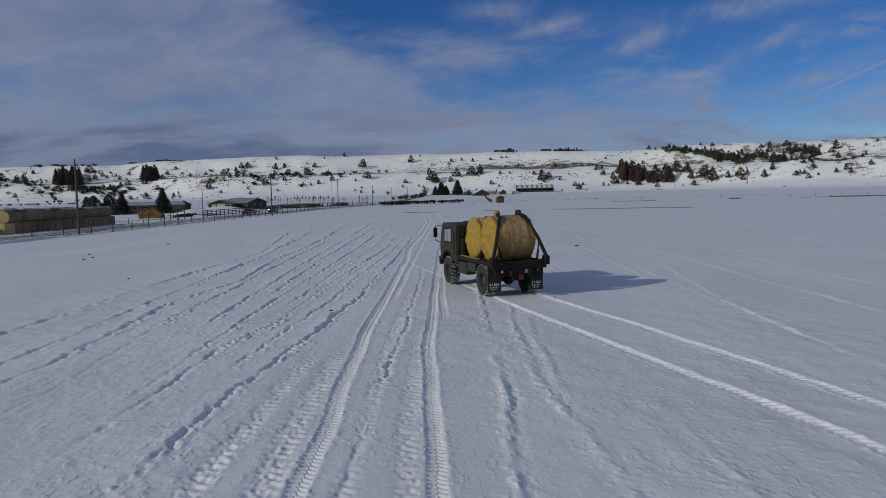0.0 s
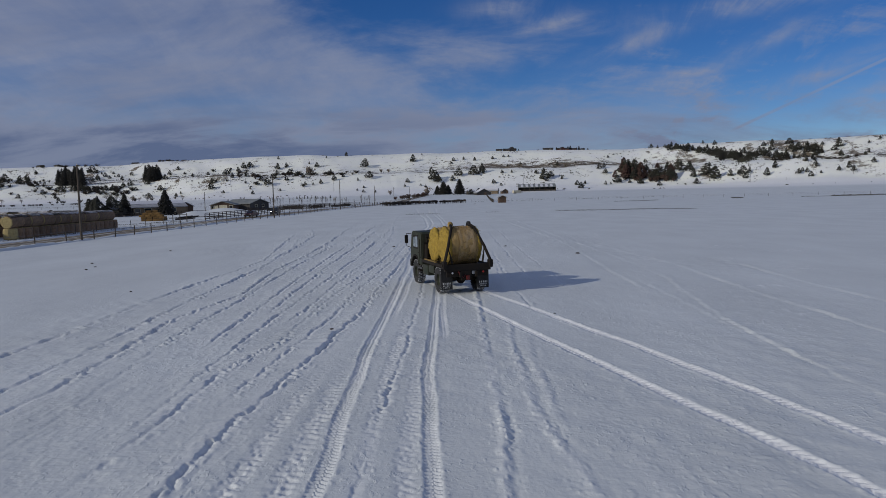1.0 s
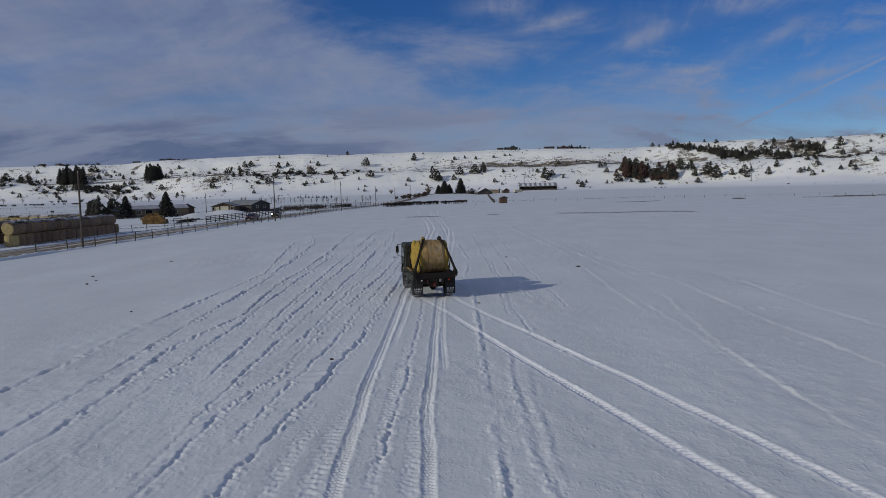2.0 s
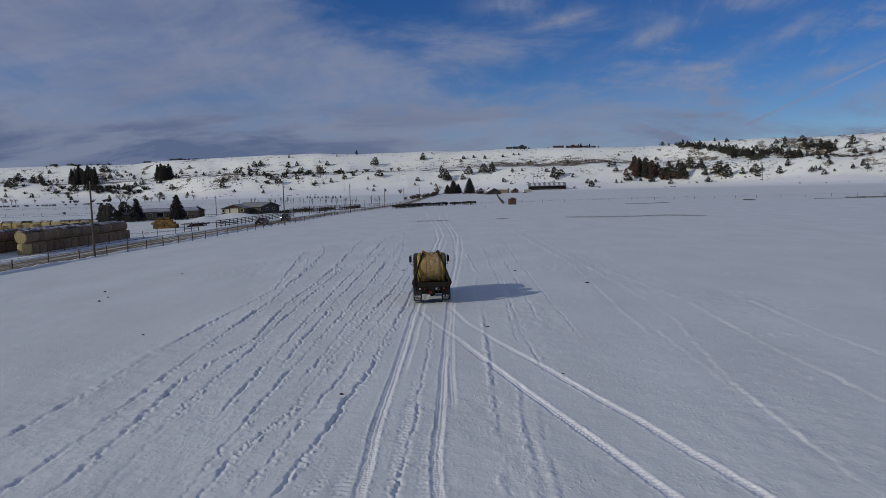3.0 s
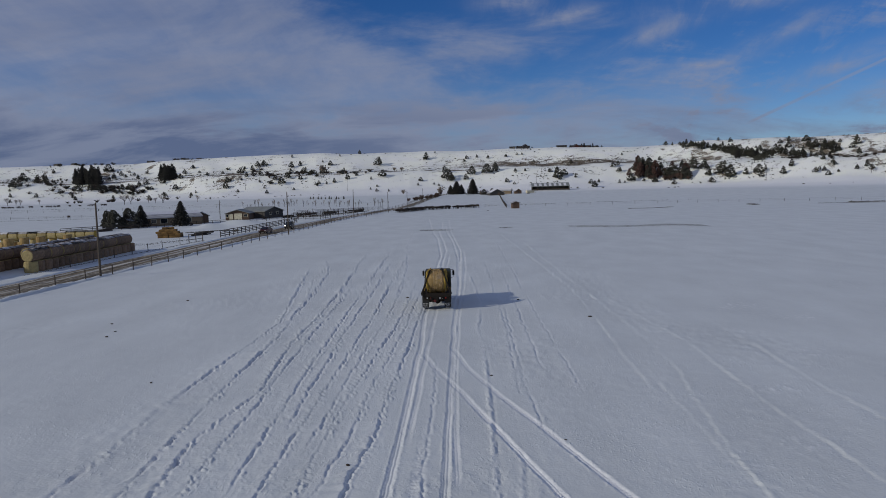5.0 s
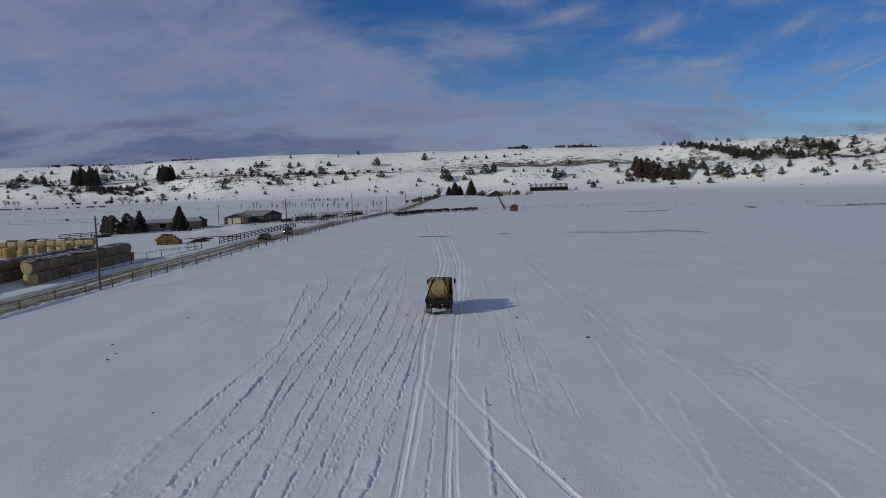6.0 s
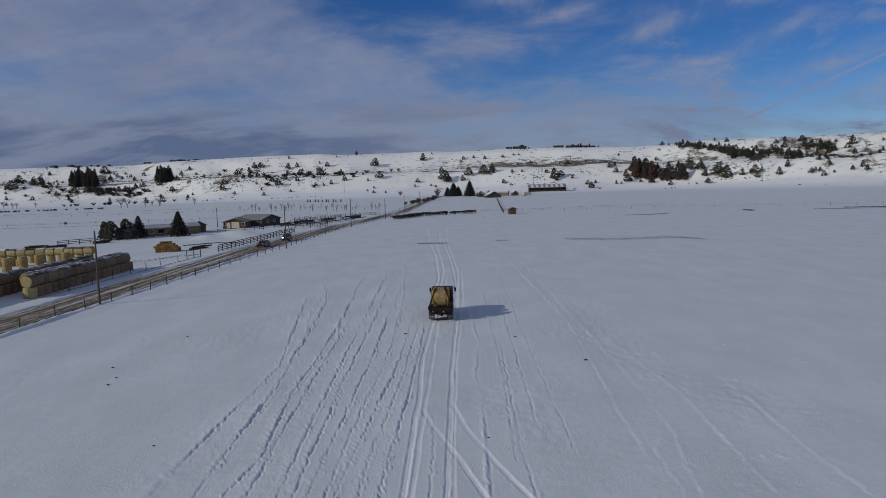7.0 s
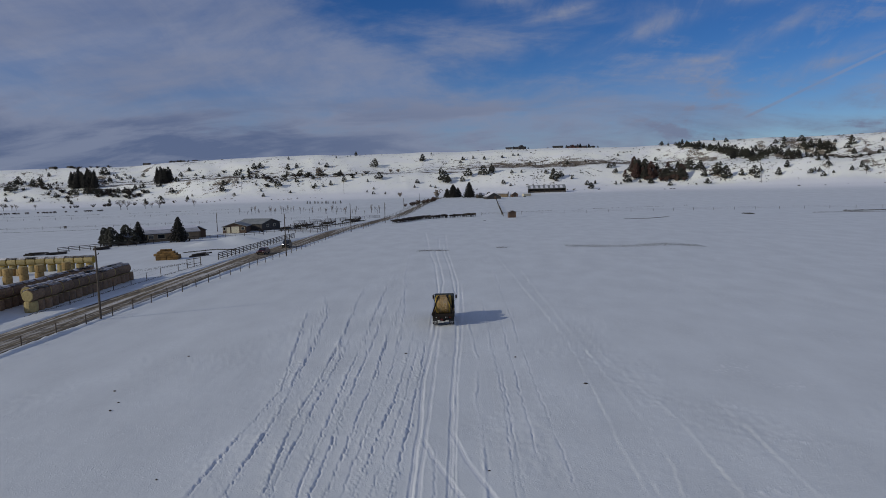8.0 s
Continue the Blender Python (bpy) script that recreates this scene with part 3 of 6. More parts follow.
            crumbs = np.maximum(0, value_noise(xx * 12 + k, yy * 9) - 0.1) * np.exp(-(u / 2.5) ** 2)
            h = (0.7 * np.exp(-u ** 2) - 0.5 * np.exp(-(u - 1.5) ** 2) + 0.9 * crumbs) * 0.95 * lump * smooth(-0.8, 0.1, value_noise(yy * 0.22 + 5 * k, yy * 0))
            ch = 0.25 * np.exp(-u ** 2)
        elif kind == "cleat":
            lugs = np.tanh(3 * np.sin(yy * 2 * np.pi / 0.24 + np.abs(d) * 11 + 1.5 * value_noise(yy * 1.3, xx * 2)))
            crumbs = value_noise(xx * 14 + k, yy * 11)
            h = (-0.35 + 0.3 * lugs * lump + 0.3 * crumbs) * np.exp(-u ** 4) * smooth(-0.5, 0.1, value_noise(yy * 0.4 + k, yy * 0))
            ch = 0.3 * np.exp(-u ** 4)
        else:
            u = u * 1.2
            far = 9 * smooth(20, 27, yy)
            lane = np.abs(np.abs(u) - 0.5) + far
            lugs = np.tanh(2.5 * np.sin(yy * 2 * np.pi / (0.19 if kind == "fresh" else 0.14) + np.abs(d) * 24)) * (lane < 0.42)
            crumbs = np.maximum(0, value_noise(xx * 13 + k, yy * 10) - 0.1) * np.exp(-(np.abs(u) - 1.3) ** 2 * 4)
            h = (-0.62 + 0.34 * lugs + 0.2 * np.cos(u * 8.5 + value_noise(yy * 0.3 + k, yy * 0)) * smooth(14, 22, yy)) * np.exp(-u ** 6) + 0.22 * np.exp(-(np.abs(u) - 1.3) ** 2 * 9) * lump + 0.6 * crumbs
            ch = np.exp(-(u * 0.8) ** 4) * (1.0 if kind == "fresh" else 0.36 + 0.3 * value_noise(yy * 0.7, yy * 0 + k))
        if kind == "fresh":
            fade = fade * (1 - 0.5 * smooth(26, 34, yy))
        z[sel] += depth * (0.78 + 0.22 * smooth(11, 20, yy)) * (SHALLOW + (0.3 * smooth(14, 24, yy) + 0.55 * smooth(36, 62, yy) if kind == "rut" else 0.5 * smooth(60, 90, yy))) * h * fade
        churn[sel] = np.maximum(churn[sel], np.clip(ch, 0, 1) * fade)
    return z, churn


def build_ground():
    az = np.concatenate((np.arange(-180, -40, 5.0), np.arange(-40, -22, 0.16), np.arange(-22, 13, 0.072), np.arange(13, 40, 0.15), np.arange(40, 180, 5.0)))
    rr = np.concatenate(((0.6, 2.0, 4.0), 7 * np.exp(np.arange(0, math.log(25 / 7), 0.0029)), 25 * np.exp(np.arange(0.002, math.log(2.4), 0.0047)), 60 * np.exp(np.arange(0.01, math.log(5.5), 0.0125)),
                         np.arange(338, 600, 7.0), np.arange(600, 1100, 6.0), 1110 * np.exp(np.arange(0, 1.55, 0.08))))
    R, A = np.meshgrid(rr, np.radians(az), indexing="ij")
    x, y = (R * np.sin(A)).ravel(), (R * np.cos(A)).ravel()
    z = land(x, y)
    r, deg = np.hypot(x, y), np.degrees(np.arctan2(x, y))
    field = np.nonzero((r < 210) & (np.abs(deg) < 40))[0]
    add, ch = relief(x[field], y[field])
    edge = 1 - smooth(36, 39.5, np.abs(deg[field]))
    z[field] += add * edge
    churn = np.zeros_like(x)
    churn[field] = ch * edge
    # dry grass shows through on the bench and the steep banks of the hill
    foot = 640 - 30 * smooth(12, 30, deg)
    s = (r / bend(deg) - foot) / (900 - foot)
    grass = 0.6 * np.exp(-((s - 0.5) / 0.085) ** 2) * (0.35 + 1.0 * smooth(-3, 5, deg) * (1 - smooth(14, 19, deg)))
    grass += 0.12 * smooth(0.08, 0.3, s) * (1 - smooth(0.75, 0.95, s)) + 0.12 * smooth(17, 22, deg) * smooth(0.4, 0.6, s)
    grass += 0.75 * np.exp(-((s - 0.36 - 0.03 * value_noise(deg * 0.3, deg * 0)) / 0.016) ** 2) * (1 - smooth(2, 5, deg))
    gully = smooth(0.1, 0.55, value_noise(deg * 0.9 + 0.034 * r * np.sign(deg), r * 0.011 + 2) + 0.5 * value_noise(deg * 3, r * 0.05))
    grass += 0.5 * gully * np.maximum(smooth(-11, -18, deg), 0.9 * smooth(15, 20, deg)) * smooth(0.12, 0.3, s) * (1 - smooth(0.85, 0.98, s))
    grass *= (s > 0.02)
    # hill and far field set whitest: their brighter sunlight is put into the colour
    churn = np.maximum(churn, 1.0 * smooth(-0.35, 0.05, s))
    n, c = len(rr), len(az)
    i = np.arange((n - 1) * c)
    row, col = i // c, i % c
    a, b = row * c + col, row * c + (col + 1) % c
    quads = np.stack((a, a + c, b + c, b), 1)[:, ::-1]
    me = bpy.data.meshes.new("ground")
    nv, hub = len(x), len(x)
    me.vertices.add(nv + 1)
    co = np.append(np.stack((x, y, z), 1), [[0, 0, 0]], 0)
    me.vertices.foreach_set("co", co.ravel())
    fan = np.stack((np.full(c, hub), (np.arange(c) + 1) % c, np.arange(c)), 1)
    loops = np.concatenate((quads.ravel(), fan.ravel()))
    me.loops.add(len(loops))
    me.loops.foreach_set("vertex_index", loops.astype(np.int32))
    me.polygons.add(len(quads) + c)
    me.polygons.foreach_set("loop_start", np.concatenate((np.arange(len(quads)) * 4, len(quads) * 4 + np.arange(c) * 3)).astype(np.int32))
    me.polygons.foreach_set("use_smooth", np.ones(len(quads) + c, dtype=bool))
    me.update(calc_edges=True)
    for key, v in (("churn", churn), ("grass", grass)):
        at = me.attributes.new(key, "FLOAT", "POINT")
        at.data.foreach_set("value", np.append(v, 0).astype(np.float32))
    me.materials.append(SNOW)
    tagged(new("ground", me), "wind-packed snow over a level field rising to a long hill", "snow", kind="structure")


build_ground()

ROAD_LINE = ((-260, -49), (0, -47), (60, -46.4), (90, -45.8), (135, -44.8), (170, -42.6), (230, -38.8), (290, -31), (335, -25.8), (450, -20), (520, -15), (570, -8))


def road_x(y):
    return float(np.interp(y, [p[0] for p in ROAD_LINE], [p[1] for p in ROAD_LINE]))


def build_road():
    bm = bmesh.new()
    rows = []
    offs = (-3.6, -3.3, -2.4, -1.5, -0.8, 0.0, 0.8, 1.5, 2.4, 3.0, 3.3)
    ups = (-0.15, 0.05, 0.09, 0.05, 0.08, 0.1, 0.08, 0.05, 0.09, 0.05, -0.15)
    for y in [*range(-260, 40, 20), *range(40, 220, 4), *range(220, 571, 10)]:
        narrow = 1 - 0.25 * max(0, min(1, (y - 200) / 200))
        rows.append([bm.verts.new((road_x(y) + o * narrow, y, level(road_x(y), y) + u + 0.02)) for o, u in zip(offs, ups)])
    for a, b in zip(rows, rows[1:]):
        for k in range(len(offs) - 1):
            bm.faces.new((a[k], a[k + 1], b[k + 1], b[k]))
    road = part("road", bm, DIRT_ROAD, soft=True)
    tagged(road, "rutted farm road of brown dirt and packed snow", "road", kind="structure")


build_road()


def build_banks():
    """Low ploughed banks of snow along both edges of the road."""
    rng = random.Random(33)
    for side, off in ((-1, -4.1), (1, 3.75)):
        bm, rows = bmesh.new(), []
        y = 40.0
        while y < 330:
            narrow = 1 - 0.25 * max(0, min(1, (y - 200) / 200))
            h = 0.2 + 0.16 * noise.noise(Vector((y * 0.21, off, 0))) + 0.12 * noise.noise(Vector((y * 0.9, off, 3)))
            w = 0.85 + 0.3 * noise.noise(Vector((y * 0.3, off, 7)))
            c = road_x(y) + off * narrow + 0.15 * noise.noise(Vector((y * 0.15, off, 5)))
            row = []
            for u, k in ((-1.0, -0.3), (-0.6, 0.45), (-0.2, 0.95), (0.2, 1.0), (0.6, 0.5), (1.0, -0.3)):
                row.append(bm.verts.new((c + u * w * 0.8, y + rng.uniform(-0.1, 0.1), level(c, y) + max(0.06, h) * k + rng.uniform(-0.02, 0.02))))
            rows.append(row)
            y += 0.7 if y < 150 else 1.6
        for a, b in zip(rows, rows[1:]):
            for k in range(5):
                bm.faces.new((a[k], a[k + 1], b[k + 1], b[k]))
        bank = part("snow_bank", bm, SNOW, soft=True)
        tagged(bank, "low lumpy bank of ploughed snow along the dirt road", "snow bank", kind="structure")


build_banks()

# ---- the truck: origin on the ground under the rear axle, +y forward ----
def bale_mesh(bm, dia, length, axis, rng, seg=28):
    """A round bale: slightly domed, ringed ends and a bulging, uneven side."""
    r, h = dia / 2, length / 2
    ring = [(r * 0.05, h * 0.97), (r * 0.22, h * 1.0), (r * 0.3, h * 0.975), (r * 0.45, h * 1.01), (r * 0.55, h * 0.985), (r * 0.7, h * 1.0), (r * 0.8, h * 0.975), (r * 0.91, h * 0.96), (r * 0.985, h * 0.88)]
    side = [(r * 1.0, h * 0.6), (r * 1.012, h * 0.2), (r * 1.0, -h * 0.2), (r * 1.01, -h * 0.6)]
    revolve(bm, ring + side + [(a, -b) for a, b in reversed(ring)], seg, axis, 0.012, rng)
    shift = Vector((rng.uniform(0, 50), rng.uniform(0, 50), 0))
    for v in bm.verts:
        v.co *= 1 + 0.035 * noise.noise(v.co * 1.6 + shift) + 0.02 * noise.noise(v.co * 5 + shift)
    return bm


def wheel_meshes():
    tyre, rim, tread = bmesh.new(), bmesh.new(), bmesh.new()
    revolve(tyre, [(0.28, -0.17), (0.36, -0.2), (0.5, -0.2), (0.57, -0.17), (0.585, -0.08), (0.585, 0.08), (0.57, 0.17), (0.5, 0.2), (0.36, 0.2), (0.28, 0.17)], 32, "x", hollow=True)
    for i in range(24):
        a = 2 * math.pi * i / 24
        for s in (-1, 1):
            t = Matrix.Rotation(a + s * 0.06, 4, "X")
            block(tread, (0.17, 0.09, 0.05), t @ Vector((s * 0.095, 0, 0.59)), 0.0, t @ Matrix.Rotation(s * 0.45, 4, "Z"))
    revolve(rim, [(0.05, -0.10), (0.14, -0.10), (0.16, -0.05), (0.26, -0.04), (0.28, -0.15), (0.29, -0.16), (0.29, 0.16), (0.28, 0.15), (0.26, 0.04), (0.16, 0.05), (0.14, 0.12), (0.05, 0.12)], 24, "x")
    for i in range(10):
        a = 2 * math.pi * i / 10
        for x in (-0.055, 0.055):
            rod(rim, (x - 0.02, 0.2 * math.cos(a), 0.2 * math.sin(a)), (x + 0.02, 0.2 * math.cos(a), 0.2 * math.sin(a)), 0.018, n=6)
    return tyre, rim, tread


def build_truck():
    rng = random.Random(4)
    t = thing("truck", pose(2.72, 26.1, 0, 0, 0, 18), "olive-drab cab-over army truck with a bale bed, driving over snow", "truck")
    W = 1.2
    # cab: a tall box with a raked windscreen and cut wheel arches
    side = [(2.72, 1.0), (3.28, 1.0), (3.4, 1.25), (3.68, 1.42), (4.12, 1.42), (4.4, 1.25), (4.5, 1.0), (4.86, 0.98), (4.92, 1.5), (4.88, 1.78), (4.64, 2.55), (4.5, 2.64), (2.85, 2.64), (2.72, 2.55)]
    cab = prism(bmesh.new(), side, -W, W)
    bmesh.ops.bevel(cab, geom=[e for e in cab.edges if abs(e.verts[0].co.x - e.verts[1].co.x) < 0.01], offset=0.05, segments=2, affect="EDGES")
    cab = part("cab", cab, OLIVE, t, "olive-drab painted steel cab")
    for s in (-1, 1):
        b = prism(bmesh.new(), [(3.1, 1.08), (3.3, 1.08), (3.45, 1.46), (4.1, 1.46), (4.28, 1.75), (4.28, 2.5), (3.1, 2.56)], s * W - 0.005 * s, s * (W + 0.022))
        door = part("door", b, OLIVE, cab)
        b = prism(bmesh.new(), [(3.28, 1.78), (4.24, 1.78), (4.2, 2.44), (3.28, 2.47)], s * (W + 0.012), s * (W + 0.03))
        part("window_seal", b, BLACK, door, "black rubber window surround")
        b = prism(bmesh.new(), [(3.36, 1.86), (3.78, 1.86), (3.78, 2.38), (3.36, 2.4)], s * (W + 0.024), s * (W + 0.038))
        part("window", b, PAINTED_SKY_GLASS, door, "side window, pale sky reflection painted into its glass")
        b = prism(bmesh.new(), [(3.88, 1.86), (4.17, 1.86), (4.14, 2.34), (3.88, 2.37)], s * (W + 0.024), s * (W + 0.038))
        part("quarter_window", b, PAINTED_SKY_GLASS, door, "narrow side window, pale sky reflection painted into its glass")
        part("door_handle", box((0.03, 0.16, 0.035), (s * (W + 0.035), 3.25, 1.6), 0.008), BLACK, door)
        b = rod(bmesh.new(), (s * W, 4.72, 2.5), (s * (W + 0.24), 4.85, 2.48), 0.016)
        rod(b, (s * W, 4.8, 1.75), (s * (W + 0.24), 4.85, 1.85), 0.016)
        rod(b, (s * (W + 0.24), 4.85, 1.83), (s * (W + 0.24), 4.85, 2.5), 0.016)
        mirror = part("mirror", b, BLACK, t, "black wing mirror on tube arms")
        part("mirror_head", box((0.2, 0.07, 0.42), (s * (W + 0.26), 4.83, 2.2), 0.02), BLACK, mirror)
        part("step", box((0.28, 0.5, 0.06), (s * (W - 0.06), 3.1, 0.72), 0.015), BLACK, t)
        b = prism(bmesh.new(), [(3.2, 0.95), (3.3, 1.24), (3.62, 1.44), (4.18, 1.44), (4.48, 1.24), (4.58, 0.95), (4.52, 0.95), (4.42, 1.2), (4.14, 1.38), (3.66, 1.38), (3.36, 1.2), (3.26, 0.95)], s * 0.82, s * (W + 0.04))
        part("front_fender", b, BLACK, t)
    wind = prism(bmesh.new(), [(4.9, 1.84), (4.915, 1.84), (4.68, 2.56), (4.66, 2.56)], -1.05, 1.05)
    part("windscreen", wind, GLASS, cab)
    part("rear_window", box((1.3, 0.03, 0.42), (0, 2.715, 2.2), 0.01), GLASS, cab)
    part("bumper", box((2.4, 0.22, 0.38), (0, 4.98, 0.95), 0.05), BLACK, t, "black steel front bumper")
    part("roof_hatch", box((0.8, 0.8, 0.07), (0.1, 3.7, 2.66), 0.03), OLIVE, cab)
    # chassis
    b = box((0.1, 6.1, 0.24), (-0.42, 1.75, 0.92), 0.015)
    block(b, (0.1, 6.1, 0.24), (0.42, 1.75, 0.92), 0.015)
    for y in (-1.05, 0.4, 1.9, 2.6, 4.6):
        block(b, (0.9, 0.12, 0.18), (0, y, 0.92), 0.015)
    part("chassis", b, BLACK, t)
    for y in (0, 3.9):
        b = rod(bmesh.new(), (-0.95, y, 0.59), (0.95, y, 0.59), 0.085, n=12)
        bmesh.ops.create_uvsphere(b, u_segments=14, v_segments=8, radius=0.24, matrix=Matrix.Translation((0.05, y, 0.59)))
        part("axle", b, BLACK, t)
        for s in (-1, 1):
            b = bmesh.new()
            for k in range(4):
                block(b, (0.09, 1.3 - 0.25 * k, 0.025), (s * 0.5, y, 0.72 - 0.03 * k), 0.0)
            part("leaf_spring", b, BLACK, t)
    part("fuel_tank", box((0.5, 0.95, 0.5), (-0.98, 2.05, 0.86), 0.08), OLIVE, t, "olive fuel tank slung under the bed")
    part("tool_box", box((0.46, 0.8, 0.46), (0.98, 2.0, 0.88), 0.03), BLACK, t)
    part("air_tank", rod(bmesh.new(), (-0.3, 2.35, 1.12), (0.55, 2.35, 1.12), 0.14, n=14), OLIVE, t)
    b = rod(bmesh.new(), (0.98, 2.62, 0.9), (0.98, 2.62, 2.45), 0.065, n=12)
    rod(b, (0.98, 2.62, 2.4), (0.98, 2.48, 2.62), 0.06, n=12)
    part("exhaust_stack", b, BLACK, t)
    # steel bale bed with slatted deck and side rails
    b = box((2.3, 3.6, 0.08), (0, 0.82, 1.27), 0.015)
    bed = part("bed", b, BLACK, t, "black steel flat bale bed")
    for k in range(7):
        part("cross_member", box((2.2, 0.08, 0.1), (0, -0.8 + 0.55 * k, 1.19)), BLACK, bed)
    for s in (-1, 1):
        part("side_rail", box((0.09, 3.66, 0.16), (s * 1.19, 0.82, 1.27), 0.02), BLACK, bed)
        part("trodden_hay", box((0.12, 1.9, 0.035), (s * 1.17, 1.25, 1.368), 0.012), STRAW, bed, "yellow hay strewn along the bed rail")
    b = box((2.44, 0.22, 0.3), (0, -1.08, 1.22), 0.03)
    block(b, (2.2, 0.12, 0.34), (0, -1.05, 0.98), 0.02)
    part("rear_sill", b, BLACK, t)
    part("headboard", box((2.2, 0.07, 0.85), (0, 2.6, 1.72), 0.02), BLACK, bed)
    # lockers and the air cleaner between cab and bed
    part("air_cleaner", rod(bmesh.new(), (-0.9, 2.64, 1.15), (-0.9, 2.64, 2.05), 0.17, n=14), BLACK, t)
    part("air_intake", rod(rod(bmesh.new(), (-0.9, 2.64, 2.05), (-0.9, 2.64, 2.4), 0.07, n=10), (-0.9, 2.64, 2.4), (-0.9, 2.52, 2.5), 0.09, 0.1, n=10), BLACK, t)
    part("bed_locker", box((0.3, 0.85, 0.36), (-1.06, 1.05, 0.98), 0.025), OLIVE, t, "olive steel locker under the bed rail")
    part("grab_rail", rod(rod(bmesh.new(), (-1.22, 2.8, 1.35), (-1.27, 2.8, 1.45), 0.014, n=6), (-1.27, 2.8, 1.45), (-1.27, 2.8, 2.3), 0.014, n=6), BLACK, t)
    # hydraulic arms that squeeze the rear bale
    for s in (-1, 1):
        b = rod(bmesh.new(), (s * 1.27, -1.2, 1.36), (s * 0.96, -0.98, 2.15), 0.078, 0.072, n=10)
        rod(b, (s * 0.96, -0.98, 2.15), (s * 0.6, -0.52, 3.0), 0.072, 0.062, n=10)
        rod(b, (s * 0.6, -0.52, 2.97), (s * 0.5, -0.05, 3.12), 0.075, 0.06, n=10)
        rod(b, (s * 1.27, -1.2, 1.36), (s * 1.2, -0.85, 1.3), 0.1, n=10)
        arm = part("bale_arm", b, BLACK, t, "black hydraulic bale arm swung up over the load")
        b = rod(bmesh.new(), (s * 0.6, -0.12, 3.1), (s * 0.38, -0.06, 3.1), 0.1, 0.07, n=14)
        block(b, (0.1, 0.3, 0.16), (s * 0.5, -0.08, 3.15), 0.03)
        part("grab_spinner", b, RUBBER if s > 0 else STRAW, arm, "" if s > 0 else "arm tip wrapped in loose hay")
        part("hydraulic_ram", rod(rod(bmesh.new(), (s * 0.8, -1.12, 1.42), (s * 0.88, -1.08, 1.75), 0.05, n=10), (s * 0.88, -1.08, 1.75), (s * 0.95, -1.0, 2.05), 0.03, n=10), BLACK, arm)
        part("pivot_bracket", box((0.2, 0.3, 0.34), (s * 1.22, -1.12, 1.36), 0.03), BLACK, arm)
        # mud flaps with white lettering that cannot be read
        flap = part("mud_flap", box((0.6, 0.025, 0.98), (s * 0.98, -0.74, 0.7), 0.006), RUBBER, t, "black rubber mud flap with worn white lettering")
        b = bmesh.new()
        for row, wide, tall, w in ((0.49, 0.44, 0.085, 0.07), (0.385, 0.4, 0.06, 0.04), (0.305, 0.34, 0.05, 0.035)):
            k, x = 0, -wide / 2
            while x < wide / 2 - 0.03:
                bar = w * (0.45 + 0.25 * ((k * 5 + int(row * 100)) % 3))
                block(b, (bar, 0.008, tall), (s * 0.98 + x + bar / 2, -0.757, row))
                x, k = x + w + 0.03, k + 1
        part("lettering", b, WHITE_PAINT, flap)
        part("mud_guard", box((0.56, 1.3, 0.03), (s * 0.98, 0, 1.21), 0.01), BLACK, t)
        lamp = part("tail_lamp", box((0.2, 0.06, 0.13), (s * 0.82, -1.12, 1.0), 0.02), BLACK, t)
        part("lens", rod(bmesh.new(), (s * 0.82, -1.15, 1.0), (s * 0.82, -1.165, 1.0), 0.05, n=14), LENS if s > 0 else WHITE_PAINT, lamp)
        part("air_coupling", rod(rod(bmesh.new(), (s * 0.5, -1.15, 1.03), (s * 0.5, -1.24, 1.03), 0.035, n=10), (s * 0.5, -1.22, 1.03), (s * 0.47, -1.24, 0.93), 0.03, n=8), RED_PAINT if s < 0 else BLACK, t)
    part("hitch_plate", box((0.55, 0.08, 0.42), (-0.1, -1.16, 0.86), 0.02), BLACK, t)
    b = rod(bmesh.new(), (-0.1, -1.18, 0.8), (-0.1, -1.42, 0.8), 0.05, n=10)
    block(b, (0.18, 0.1, 0.2), (-0.1, -1.43, 0.8), 0.04)
    part("pintle_hook", b, RED_PAINT, t, "red painted pintle hook")
    b = rod(bmesh.new(), (-0.45, -1.2, 0.98), (-0.3, -1.28, 0.78), 0.014, n=6)
    rod(b, (-0.3, -1.28, 0.78), (-0.15, -1.22, 0.92), 0.014, n=6)
    part("air_hose", b, RED_PAINT, t)
    part("plate", box((0.3, 0.015, 0.15), (0.38, -1.125, 0.98), 0.004), WHITE_PAINT, t)
    tyre, rim, tread = wheel_meshes()
    wheels = []
    for y in (0, 3.9):
        for s in (-1, 1):
            wh = new("wheel")
            wh.parent = t
            wh.matrix_basis = pose(s * 0.88, y, 0.59)
            part("tyre", tyre.copy(), RUBBER, wh, "knobbly tyre caked with snow")
            part("tread", tread.copy(), SNOWY_RUBBER, wh, "tread lugs packed with snow")
            part("rim", rim.copy(), RIM, wh)
            wheels.append(wh)
    for b in (tyre, rim, tread):
        b.free()
    # powder whirled up behind the rear wheels
    for s in (-1, 1):
        b = bmesh.new()
        for i in range(420):
            back = rng.random() ** 1.5
            at = Vector((s * 0.99 + rng.gauss(0, 0.16 + 0.1 * back), -0.5 - 1.1 * back, abs(rng.gauss(0, 0.1 + 0.12 * (1 - back)))))
            r = rng.uniform(0.004, 0.009)
            v = [b.verts.new(at + Vector((rng.uniform(-1, 1), rng.uniform(-1, 1), rng.uniform(-1, 1))) * r) for _ in range(4)]
            for k in ((0, 1, 2), (0, 2, 3), (0, 3, 1), (1, 3, 2)):
                b.faces.new([v[q] for q in k])
        tagged(part("snow_powder", b, SNOW_CAP, t, "fine powder snow whirled up behind the tyres"), kind="stuff")
